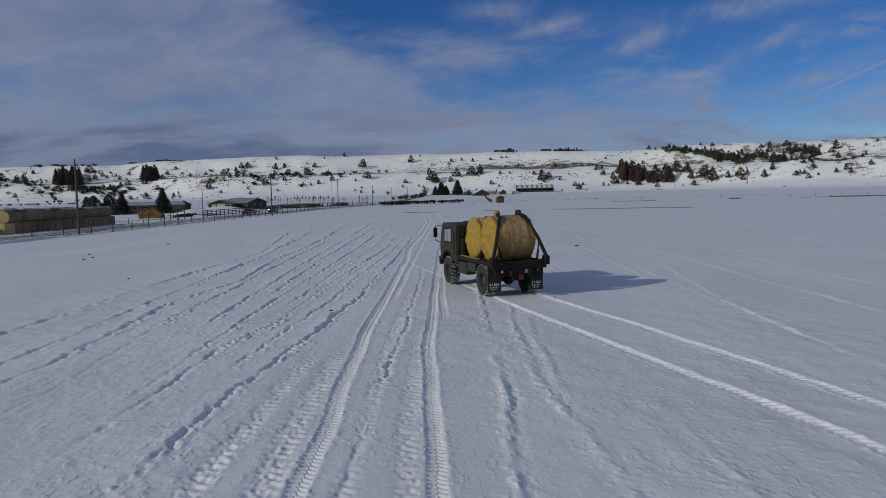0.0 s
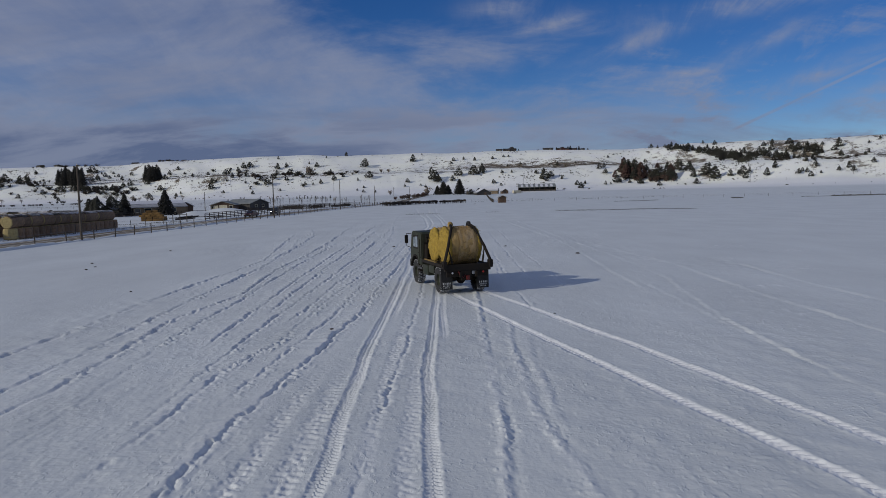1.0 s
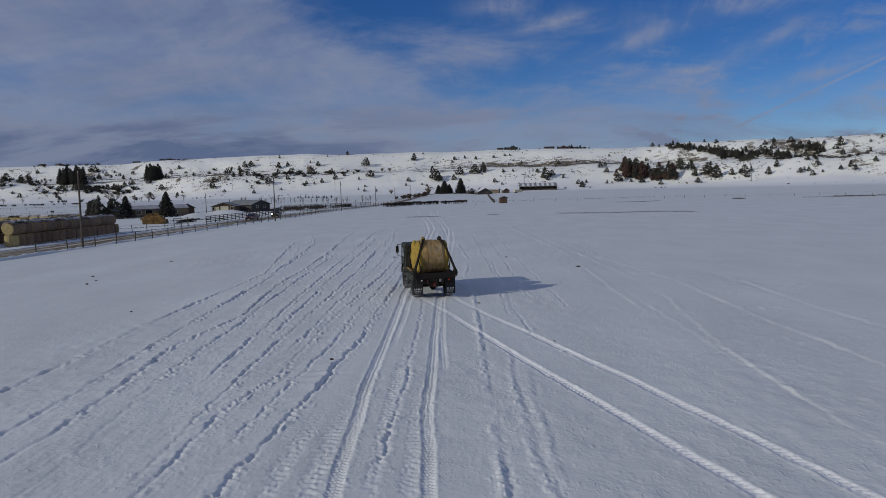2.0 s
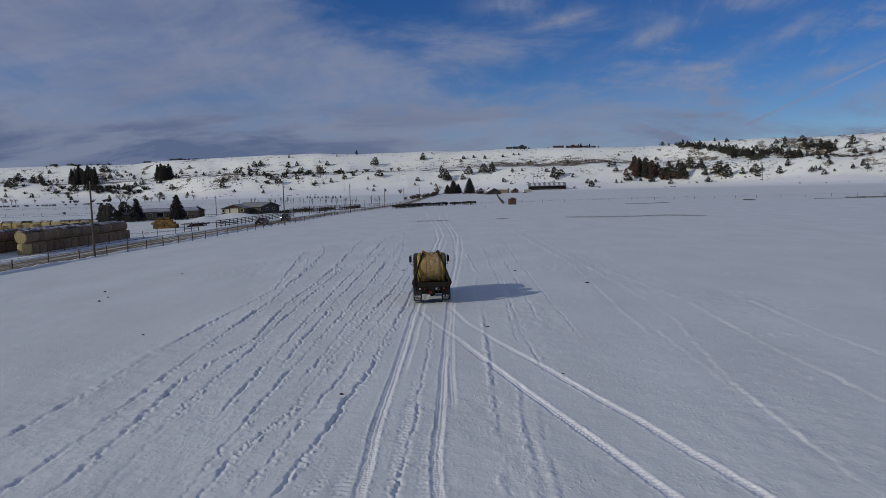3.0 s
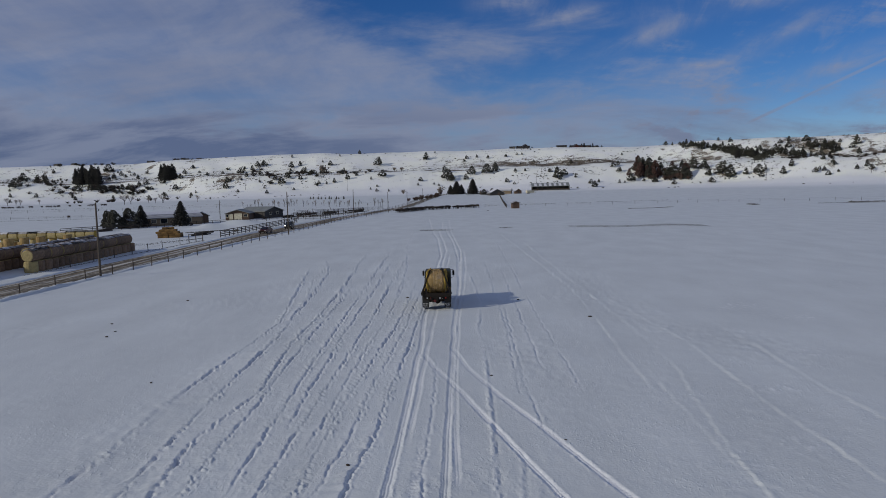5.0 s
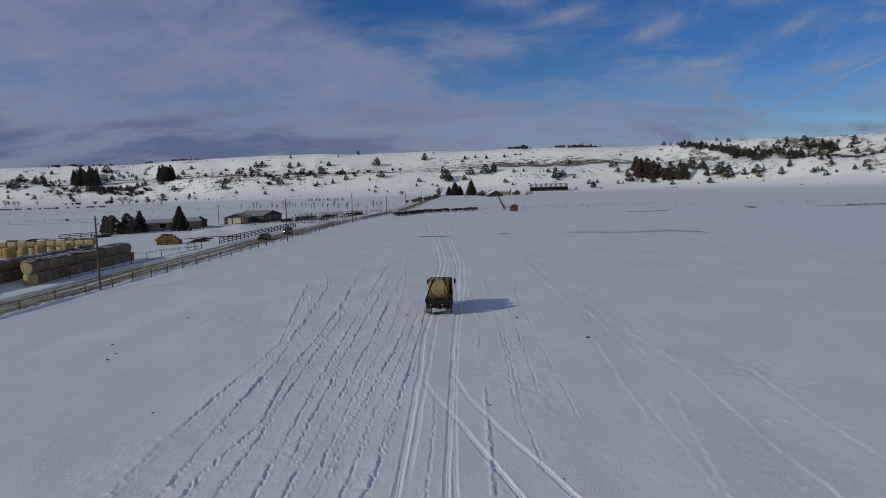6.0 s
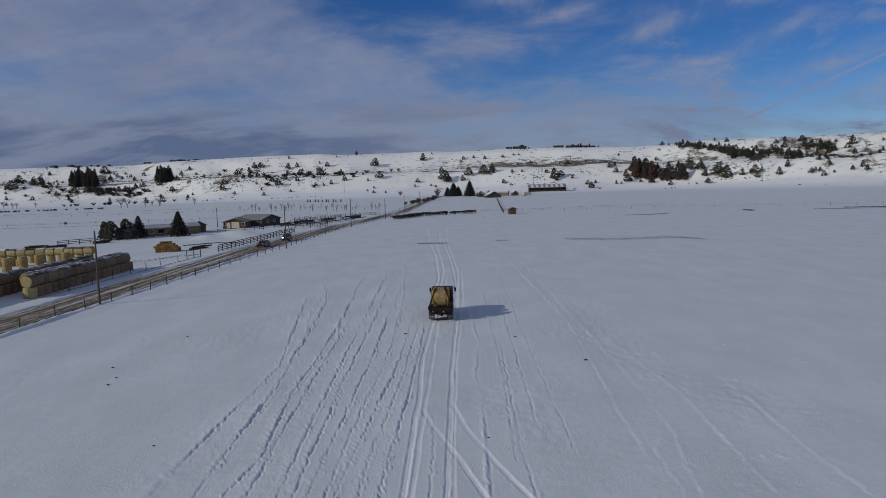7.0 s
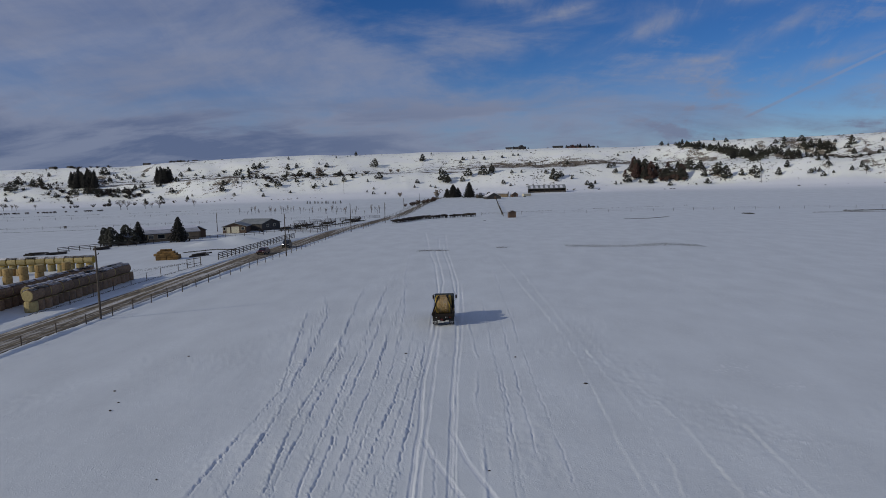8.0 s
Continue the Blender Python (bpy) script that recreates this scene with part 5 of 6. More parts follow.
def build_plants():
    rng = random.Random(11)
    junipers = [juniper_meshes(1, 0.36, NEEDLES, 110, 0.95), juniper_meshes(2, 0.42, NEEDLES, 115, 0.95), juniper_meshes(3, 0.3, NEEDLES, 100, 0.95), juniper_meshes(4, 0.5, NEEDLES, 120, 0.95)]
    pines = [juniper_meshes(7, 0.22, SPRUCE, 120, 0.9), juniper_meshes(8, 0.26, SPRUCE, 120, 0.9)]
    conifers = [spruce_meshes(51, 0.24, SPRUCE, 9), spruce_meshes(52, 0.28, SPRUCE, 9), spruce_meshes(53, 0.2, SPRUCE, 9)]
    ruddy = [juniper_meshes(41, 0.24, RED_CROWN, 125, 0.85), juniper_meshes(42, 0.3, RED_CROWN, 125, 0.85)]
    bushes = [bush_meshes(5, TWIGS), bush_meshes(6, GREY_TWIGS), bush_meshes(9, TWIGS)]
    thick = [bush_meshes(15, DARK_TWIGS, 0.1), bush_meshes(16, DARK_TWIGS, 0.1), bush_meshes(17, NEEDLES, 0.05)]
    pale = bush_meshes(18, PALE_TWIGS)
    crowns = [bare_meshes(23, GREY_TWIGS, 5, 0.8, 5), bare_meshes(24, PALE_TWIGS, 5, 0.85, 5)]
    slim = [bare_meshes(25, PALE_TWIGS, 3, 0.35, 5), bare_meshes(26, GREY_TWIGS, 3, 0.4, 5)]
    bare = [bare_meshes(3, GREY_TWIGS), bare_meshes(4, GREY_TWIGS)]
    for x, y, h in (*TREES_WEST, *TREES_MIDDLE, *TREES_EAST, *TREES_FAR_EAST):
        plant("juniper", rng.choice(junipers), x, y, h * 1.1, "dark green juniper on a snowy hillside", "tree", "junipers on the hill", rng, rng.uniform(1.15, 1.6))
    for i in range(90):
        a, s = radians(rng.uniform(-34, 34) if i < 40 else rng.uniform(-34, -8)), rng.uniform(0.08, 0.8) ** 1.2
        r = (645 + 240 * s) * float(bend(math.degrees(a)))
        plant("juniper", rng.choice(junipers), r * math.sin(a), r * math.cos(a), rng.uniform(2.2, 4.6), "dark green juniper on a snowy hillside", "tree", "junipers on the hill", rng, rng.uniform(1.1, 1.6))
    # dark groves
    for grove, kind in ((GROVE_A, 0), (GROVE_B, 0), (GROVE_C, 1), (GROVE_D, 1), (GROVE_E, 1), (GROVE_F, 1)):
        for x, y, h in grove:
            me = rng.choice(conifers if kind == 0 else ruddy + ruddy + junipers if grove is GROVE_C else junipers + pines)
            if me in ruddy:
                plant("bare_tree", me, x, y, h, "leafless red-brown tree in a dense hillside stand", "tree", "red-brown trees on the hill", rng, rng.uniform(1.2, 1.6))
                continue
            plant("pine", me, x, y, h * 1.1, "tall dark pine in a dense grove above the snow", "tree", "pines in groves", rng, rng.uniform(0.95, 1.35) if kind == 0 else rng.uniform(1.2, 1.6))
    for x, y, h in WILLOWS:
        plant("willow_bush", rng.choice((bushes[0], bushes[2])), x, y, h, "leafless red-brown willow bush below the grove", "bush", "willow bushes", rng, rng.uniform(0.9, 1.2))
    for i in range(14):
        f = i / 13
        plant("hedge_bush", rng.choice(bushes), -28 + 17 * f + rng.uniform(-1.5, 1.5), 437 + 72 * f, rng.uniform(2.0, 3.4), "bare brown bush in a hedge beside the farm road", "bush", "roadside hedge", rng, 1.1)
    # the bush at (-47, 632) stands in for a small unidentified dark object
    for x, y, h in ((-12, 587, 6.5), (-47, 632, 4), (-141, 740, 9.5), (-66, 760, 4), (-58, 765, 4), (-371, 578, 8), (-362, 590, 7), (-376, 580, 8), (-240, 533, 8), (-231, 539, 8), (-236, 536, 7), (-206, 545, 8.5)):
        plant("willow_bush", crowns[1] if x < -200 else pale, x, y, h * (0.72 if x < -200 else 1), "pale leafless willow bush in the snow", "bush", "willow bushes", rng, 1.15 if x < -200 else 0.9)
    for i in range(14):
        f = rng.random()
        plant("brush", rng.choice(thick), -345 + 90 * f + rng.uniform(-6, 6), 603 + 60 * f + rng.uniform(-6, 6), rng.uniform(1.8, 3.2), "dark brush along the foot of the hill", "bush", "hill brush", rng, 1.2)
    for x, y, h in (*BRUSH_BAND, *BRUSH_WEST, *BRUSH_MID):
        plant("brush", rng.choice(thick), x, y, h, "dark low brush on a bench of the snowy hill", "bush", "hill brush", rng, rng.uniform(1.1, 1.7))
    for x, y, h in ((-252, 518, 12.5), (-249, 522, 10.5), (-232, 540, 10), (-380, 575, 10), (-226, 700, 9)):
        plant("bare_tree", crowns[0], x, y, h * 0.75, "leafless grey cottonwood standing in snow", "tree", "bare trees", rng, 1.1)
    for i in range(48):
        f = rng.random()
        plant("sapling", rng.choice(slim), -130 + 92 * f, 415 - 45 * f + rng.uniform(-18, 18), rng.uniform(2.6, 6.0), "thin leafless sapling in the snowy meadow", "tree", "meadow saplings", rng, rng.uniform(0.5, 0.9))
    for i in range(10):
        plant("young_juniper", junipers[2], -111 + 27 * i / 9 + rng.uniform(-1, 1), 527 - 14 * i / 9, rng.uniform(1.6, 2.4), "small dark conifer in a planted row", "tree", "planted row", rng)
    for i in range(34):
        f = rng.random()
        plant("weed_clump", rng.choice(thick), -66 + 26 * f + rng.uniform(-3, 3), 246 + 58 * f + rng.uniform(-9, 9), rng.uniform(0.5, 1.3), "dark dead weeds in the snow round the pens", "bush", "weeds round the pens", rng, rng.uniform(1.0, 1.8))
    # thickets in the draw at the hill's east end and along its banks
    for (ax, ay), (bx, by), n, lo, hi, group in (((262, 781), (295, 746), 26, 3.2, 6.0, junipers), ((295, 746), (295, 717), 16, 4, 7.5, junipers), ((295, 717), (313, 697), 18, 4, 8, junipers), ((313, 697), (333, 710), 12, 3, 6, junipers),
                                                 ((378, 714), (379, 685), 14, 3, 6.5, junipers), ((336, 693), (352, 691), 12, 3, 6, junipers), ((315, 660), (345, 640), 22, 1.2, 2.6, thick), ((345, 640), (377, 612), 20, 1.0, 2.4, thick),
                                                 ((-196, 701), (-181, 738), 12, 1.4, 3.0, thick), ((-181, 738), (-118, 724), 22, 1.2, 3.2, thick), ((-118, 724), (-90, 719), 12, 1.2, 3, thick), ((-349, 850), (-318, 838), 10, 1.4, 2.6, thick), ((-500, 852), (-425, 845), 18, 1.4, 3, thick)):
        for i in range(n):
            f = rng.random()
            x, y, h = ax + (bx - ax) * f + rng.uniform(-5, 5), ay + (by - ay) * f + rng.uniform(-6, 6), rng.uniform(lo, hi)
            if group is thick:
                plant("brush", rng.choice(thick), x, y, h, "dark low brush on a bench of the snowy hill", "bush", "hill brush", rng, rng.uniform(1.2, 1.9))
            else:
                plant("juniper", rng.choice(junipers), x, y, h, "dark green juniper crowded in a snowy draw", "tree", "junipers on the hill", rng, rng.uniform(1.1, 1.5))
    for x, y, h in ((79, 851, 3.6), (93, 850, 3.2), (97, 852, 2.6), (144, 851, 4.0), (158, 850, 5.2), (161, 851, 6.0), (169, 851, 3.8), (172, 853, 5.4), (183, 852, 2.8), (128, 852, 2.6), (-402, 897, 3.5), (-345, 905, 3.2), (-360, 905, 3.0)):
        plant("ridge_tree", rng.choice(pines), x, y, h, "small dark conifer beside a ridge house", "tree", "ridge trees", rng, 1.4)
    # by the farm
    spruces = [spruce_meshes(21, 0.27), spruce_meshes(22, 0.33)]
    plant("spruce", spruces[0], -82.4, 204.5, 8.0, "dense dark spruce in the farmyard", "tree", "farmyard spruces", rng, 1.3)
    plant("spruce", spruces[1], -93.6, 202.5, 7.0, "smaller dark spruce beside the house", "tree", "farmyard spruces", rng, 1.15)
    for x, y, h, w in ((2, 566, 11.5, 1.7), (15, 554, 13.2, 1.45), (-3, 570, 8, 1.6), (6, 572, 8.5, 1.6)):
        plant("fir", spruces[0], x, y, h, "dark fir beside the far farmstead", "tree", "farmstead firs", rng, w)
    for x, y, h, w in ((23, 530, 4.5, 1.5), (29, 528, 5, 1.5)):
        plant("yard_tree", junipers[3], x, y, h, "low rounded evergreen behind the hut", "tree", "farmstead firs", rng, w)
    pine = juniper_meshes(31, 0.44, NEEDLES, 600, 0.6)
    for x, y, h, w in ((-98.4, 195, 5.6, 1.2), (-95.8, 198.5, 6.0, 1.25), (-101.4, 197, 5.4, 1.1)):
        plant("yard_pine", pine, x, y, h, "rounded dark pine shading the house", "tree", "yard pines", rng, w)


def build_sage():
    """Low brush scattered over the hillside, and dark tufts on the field's snow."""
    rng = np.random.default_rng(5)
    n = 17000
    az, s = rng.uniform(-37, 37, n), rng.uniform(0.02, 0.97, n)
    r = (640 - 30 * smooth(12, 30, az) + s * 255) * bend(az)
    x, y = r * np.sin(np.radians(az)), r * np.cos(np.radians(az))
    keep = value_noise(x * 0.022, y * 0.03) + 0.5 * value_noise(x * 0.09, y * 0.09) + 0.8 * np.exp(-((s - 0.48) / 0.06) ** 2) + rng.uniform(-0.35, 0.35, n) > 0.62
    keep &= (s < 0.75) | (rng.random(n) < 0.25)
    x, y = x[keep], y[keep]
    size = rng.uniform(0.25, 0.85, len(x)) ** 1.2 * 1.45
    tufts("sagebrush", x, y, size, SAGE, "grey-brown sagebrush dotting the snowy hillside", "brush", rng)


def tufts(name, x, y, size, mat, label, category, rng, flat=0.7):
    base = np.array([(1, 0, 0.3), (-1, 0, 0.3), (0, 1, 0.3), (0, -1, 0.3), (0, 0, 1), (0, 0, -0.3)])
    tri = np.array([(0, 2, 4), (2, 1, 4), (1, 3, 4), (3, 0, 4), (2, 0, 5), (1, 2, 5), (3, 1, 5), (0, 3, 5)])
    n = len(x)
    co = base[None] * rng.uniform(0.6, 1.4, (n, 6, 3)) * size[:, None, None] * np.array([1, 1, flat])
    a = rng.uniform(0, 6.28, n)
    cx, cy = co[..., 0] * np.cos(a)[:, None] - co[..., 1] * np.sin(a)[:, None], co[..., 0] * np.sin(a)[:, None] + co[..., 1] * np.cos(a)[:, None]
    v = np.stack((cx + x[:, None], cy + y[:, None], co[..., 2] + land(x, y)[:, None]), 2).reshape(-1, 3)
    f = (tri[None] + 6 * np.arange(n)[:, None, None]).reshape(-1, 3)
    me = bpy.data.meshes.new(name)
    me.from_pydata(v.tolist(), [], f.tolist())
    me.materials.append(mat)
    tagged(new(name, me), label, category, kind="stuff")


def build_grass_and_drift_shade():
    rng = np.random.default_rng(8)
    for pts, per, wide, lo, hi, label in (
            # the first three strips stand in for the soft shadow of drift edges
            (((-7.7, 153.2), (-0.6, 153.8)), 130, 0.9, 0.02, 0.05, "low dark tufts standing in for the shadow of a drift edge"),
            (((10.4, 156.0), (13.0, 155.2)), 130, 0.7, 0.02, 0.05, "low dark tufts standing in for the shadow of a drift edge"),
            (((26, 154.2), (37.5, 150.6), (48, 152.8), (54, 147)), 130, 2.0, 0.02, 0.05, "low dark tufts standing in for the shadow of a drift edge"),
            (((9, 269.5), (42, 255.5), (72, 250.5), (86, 259.5), (117, 258.4), (132, 258.2), (158, 250)), 16, 0.3, 0.06, 0.2, "dark grass along the lip of a snowed-in ditch"),
            (((112, 262), (131, 259)), 24, 0.9, 0.15, 0.4, "dark grass along the lip of a snowed-in ditch"),
            (((150, 262), (190, 250)), 12, 0.6, 0.15, 0.4, "dark grass along the lip of a snowed-in ditch"),
            (((15, 330), (60, 345), (130, 350)), 2, 0.6, 0.1, 0.25, "dark grass along the lip of a snowed-in ditch"),
            (((-66, 166), (-60, 172), (-54, 170)), 40, 0.35, 0.06, 0.2, "dark weeds along the foot of a snow heap"),
            (((-67, 196), (-60, 198), (-54, 197)), 30, 0.3, 0.06, 0.18, "dark weeds along the foot of a snow heap"),
            (((-53.5, 84), (-52.6, 110), (-51.5, 138)), 16, 0.7, 0.02, 0.075, "bits of hay and dirt trodden into the verge"),
            (((-72, 126), (-60, 130), (-55, 142)), 22, 2.2, 0.02, 0.09, "bits of hay and dirt trodden into the yard"),
            (((-62, 244), (-48, 268), (-38, 300)), 14, 2.0, 0.06, 0.25, "dead grass round the cattle pens"),
            (((-200, 288), (-175, 286), (-150, 292)), 7, 0.8, 0.05, 0.16, "thin dry grass showing through the meadow snow"),
            (((-215, 318), (-118, 330)), 5, 0.6, 0.05, 0.14, "dark grass along the lip of a snowed-in ditch"),
            (((-300, 452), (-150, 470)), 4, 0.8, 0.08, 0.22, "dark grass along the lip of a snowed-in ditch")):
        xs, ys = [], []
        for (ax, ay), (bx, by) in zip(pts, pts[1:]):
            n = int(math.hypot(bx - ax, by - ay) * per)
            f = rng.random(n)
            wander = 0.8 * value_noise((ax + (bx - ax) * f) * 0.16, f * 0)
            xs.append(ax + (bx - ax) * f + rng.normal(0, 0.2, n))
            ys.append(ay + (by - ay) * f + wander + rng.normal(0, wide, n))
        x, y = np.concatenate(xs), np.concatenate(ys)
        if "ditch" in label:
            # buried by drifts here and there
            seen = value_noise(x * 0.07 + 3, y * 0.02) + 0.5 * value_noise(x * 0.3, y * 0.1) > -0.25
            x, y = x[seen], y[seen]
        tufts("stubble", x, y, rng.uniform(lo, hi, len(x)), SAGE, label, "dry grass", rng, 1.0)


# ---- hay ----
def build_hay():
    rng = random.Random(2)
    def both(axis, dia, length, mat, end):
        side = mesh_of("wrapped_side", bale_mesh(bmesh.new(), dia, length, axis, rng, 16), mat)
        faces = []
        for s in (-1, 1):
            b = bmesh.new()
            m = Matrix.Translation({"x": (s * length * 0.5, 0, 0), "y": (0, s * length * 0.5, 0), "z": (0, 0, s * length * 0.5)}[axis])
            k = {"x": (s, 1, 1, 1), "y": (1, s, 1, 1), "z": (1, 1, s, 1)}[axis]
            revolve(b, [(0.02, -0.05), (0.02, 0.01), (dia * 0.2, 0.03), (dia * 0.3, 0.01), (dia * 0.4, 0.025), (dia * 0.47, -0.03), (dia * 0.45, -0.08)], 20, axis, 0.03, rng, m @ Matrix.Diagonal(k))
            faces.append(mesh_of("end_face", b, end))
        return [side, *faces]

    def cap(dia, length):
        b = bmesh.new()
        rows = []
        for j in range(6):
            y = -length / 2 + length * j / 5
            row = []
            for i in range(9):
                a = radians(-52 + 96 * i / 8) + rng.uniform(-0.12, 0.12)
                r = dia / 2 + 0.012 + 0.08 * max(0.0, math.cos(a * 1.6)) * rng.uniform(0.5, 1.1)
                row.append(b.verts.new((r * math.sin(a), y, r * math.cos(a))))
            rows.append(row)
        for p, q in zip(rows, rows[1:]):
            for i in range(8):
                b.faces.new((p[i], p[i + 1], q[i + 1], q[i]))
        bmesh.ops.solidify(b, geom=b.faces[:], thickness=0.06)
        return mesh_of("snow_cap", b, DUSTED, True)

    def bale(meshes, x, y, z, label, group, turn=0.0):
        t = thing("round_bale", pose(x, y, z, 0, 0, turn), label, "hay bale", group)
        for me in meshes:
            ob = new(me.name.split(".")[0], me)
            ob.parent = t

    stand, lie, snow = both("z", 1.62, 1.4, HAY_OLD, HAY_END), both("y", 1.66, 1.48, HAY_OLD, HAY_END), cap(1.66, 1.5)
    lying = [lie, both("y", 1.62, 1.5, HAY_OLD, HAY_END), both("y", 1.7, 1.46, HAY_OLD, HAY_END)]
    fresh = both("z", 1.66, 1.4, HAY_END, HAY_END)
    for x0, x1, y0, y1 in ((-54.7, -56.3, 86.8, 118.4), (-56.45, -57.95, 89.6, 118.8), (-60.0, -61.2, 72, 116)):
        n = int((y1 - y0) / 1.66)
        for i in range(n):
            f = i / n
            bale(fresh if i == 0 and x0 > -55 else stand, x0 + (x1 - x0) * f + rng.uniform(-0.09, 0.09), y0 + 1.66 * i, 0.7, "old brown round bale stood on end under another", "stacked old bales", rng.uniform(0, 360))
        n = int((y1 - y0) / 1.52)
        for i in range(n):
            f = i / n
            bale(rng.choice(lying) + [snow], x0 + (x1 - x0) * f + rng.uniform(-0.12, 0.12), y0 + 1.52 * i, 1.4 + 0.83 - rng.uniform(0, 0.1), "old brown round bale lying on top with a cap of snow", "stacked old bales", rng.uniform(-5, 5))
    stand, lie = both("z", 1.46, 1.35, HAY_END, HAY_NEW), both("x", 1.5, 1.84, HAY_END, HAY_NEW)
    brown = both("z", 1.5, 1.36, HAY_WRAP, HAY_END)
    cap2 = cap(1.5, 1.8)
    cap2.transform(Matrix.Rotation(math.pi / 2, 4, "Z"))
    for i in range(15):
        x, y = -72.4 - 1.86 * i, 134.6 - 0.12 * i
        bale(stand, x, y, 0.68, "pale yellow round bale stood on end in the yard", "stacked new bales", rng.uniform(0, 360))
        bale(lie + [cap2], x, y, 1.36 + 0.75, "pale yellow round bale lying across a standing row", "stacked new bales", rng.uniform(-2, 2))
    for x, y, n in ((-79.5, 113.8, 1), (-76.6, 115.6, 2), (-75.4, 118.2, 2), (-74.2, 120.8, 2), (-70.6, 121.6, 1), (-71.4, 124.6, 2), (-84, 128, 1), (-86, 128.4, 1), (-82, 127.6, 1)):
        for k in range(n):
            bale(brown, x + rng.uniform(-0.05, 0.05), y, 0.68 + 1.36 * k, "yellow-brown round bale standing loose in the yard", "loose bales", rng.uniform(0, 360))
    # a stack of small square bales
    b = box((1.18, 0.52, 0.46), (0, 0, 0.23), 0.05)
    me = mesh_of("square_bale", b, HAY_STACK)
    stack = thing("hay_stack", pose(-63.6, 151.5, 0, 0, 0, 12), "golden-brown stack of small square hay bales in the snow", "hay stack")
    for z in range(5):
        nx, ny = (4, 4, 4, 3, 2)[z], (8, 7, 6, 5, 2)[z]
        for i in range(nx):
            for j in range(ny):
                if rng.random() < 0.06 * z:
                    continue
                ob = new("square_bale", me)
                ob.parent = stack
                ob.matrix_basis = pose((i - nx / 2 + 0.5) * 1.2 + rng.uniform(-0.08, 0.08) - (0.4 if z > 1 else 0), (j - ny / 2 + 0.5) * 0.54, z * 0.46, 0, 0, rng.uniform(-4, 4))


# ---- fences and poles ----
def fence(name, pts, gap, post_h, post_r, wires, wire_r, label, mat=WOOD, wire_mat=WIRE, square=False):
    rng = random.Random(len(pts) * 7 + int(pts[0][1]))
    f = thing(name, pose(0, 0, 0), label, "fence")
    b = box((post_r * 2, post_r * 2, post_h), (0, 0, post_h / 2), 0.0) if square else rod(bmesh.new(), (0, 0, 0), (0, 0, post_h), post_r, post_r * 0.85, 7)
    me = mesh_of("post", b, mat)
    line = []
    for (ax, ay), (bx, by) in zip(pts, pts[1:]):
        n = max(1, round(math.hypot(bx - ax, by - ay) / gap))
        line += [(ax + (bx - ax) * i / n, ay + (by - ay) * i / n) for i in range(n)]
    line.append(pts[-1])
    for x, y in line:
        ob = new("post", me)
        ob.parent = f
        ob.matrix_basis = pose(x, y, level(x, y) - 0.1, rng.uniform(-2.5, 2.5), rng.uniform(-2.5, 2.5), rng.uniform(0, 90) if not square else 0) @ Matrix.Diagonal((1, 1, rng.uniform(0.92, 1.1), 1))
    for h in wires:
        pts3 = [Vector((x, y, level(x, y) + h)) for x, y in line]
        if square:
            for p, q in zip(pts3, pts3[1:]):
                d = q - p
                b = block(bmesh.new(), (0.05, d.length + 0.1, wire_r * 2), (p + q) / 2 + Vector((0, 0, rng.uniform(-0.03, 0.03))), 0.0, d.to_track_quat("Y", "Z").to_matrix().to_4x4())
                part("rail", b, wire_mat, f)
        else:
            part("wire", strand(bmesh.new(), pts3, wire_r), wire_mat, f)
    return f


def strand(bm, pts, r, n=4):
    """One unbroken wire through the points."""
    rings = []
    for p in pts:
        rings.append([bm.verts.new(p + Vector((r * math.cos(2 * math.pi * i / n), 0, r * math.sin(2 * math.pi * i / n)))) for i in range(n)])
    for a, b in zip(rings, rings[1:]):
        for i in range(n):
            bm.faces.new((a[i], a[(i + 1) % n], b[(i + 1) % n], b[i]))
    return bm


def utility_pole(x, y, h, arm=True):
    z = level(x, y)
    t = thing("utility_pole", pose(x, y, z, random.Random(int(x * 7)).uniform(-0.8, 0.8), 0, 20), "weathered wooden utility pole standing in snow", "utility pole", "utility poles")
    part("pole", rod(bmesh.new(), (0, 0, -0.3), (0, 0, h), 0.14, 0.09, 10), WOOD, t)
    if arm:
        part("insulator", rod(bmesh.new(), (0, 0, h - 0.02), (0, 0, h + 0.16), 0.05, 0.035, 8), CREAM, t)
        b = rod(bmesh.new(), (0.12, 0, h - 1.0), (0.3, 0, h - 0.9), 0.03, n=6)
        rod(b, (0.3, 0, h - 0.95), (0.3, 0, h - 0.75), 0.05, n=8)
        part("bracket", b, BLACK, t)
    return t


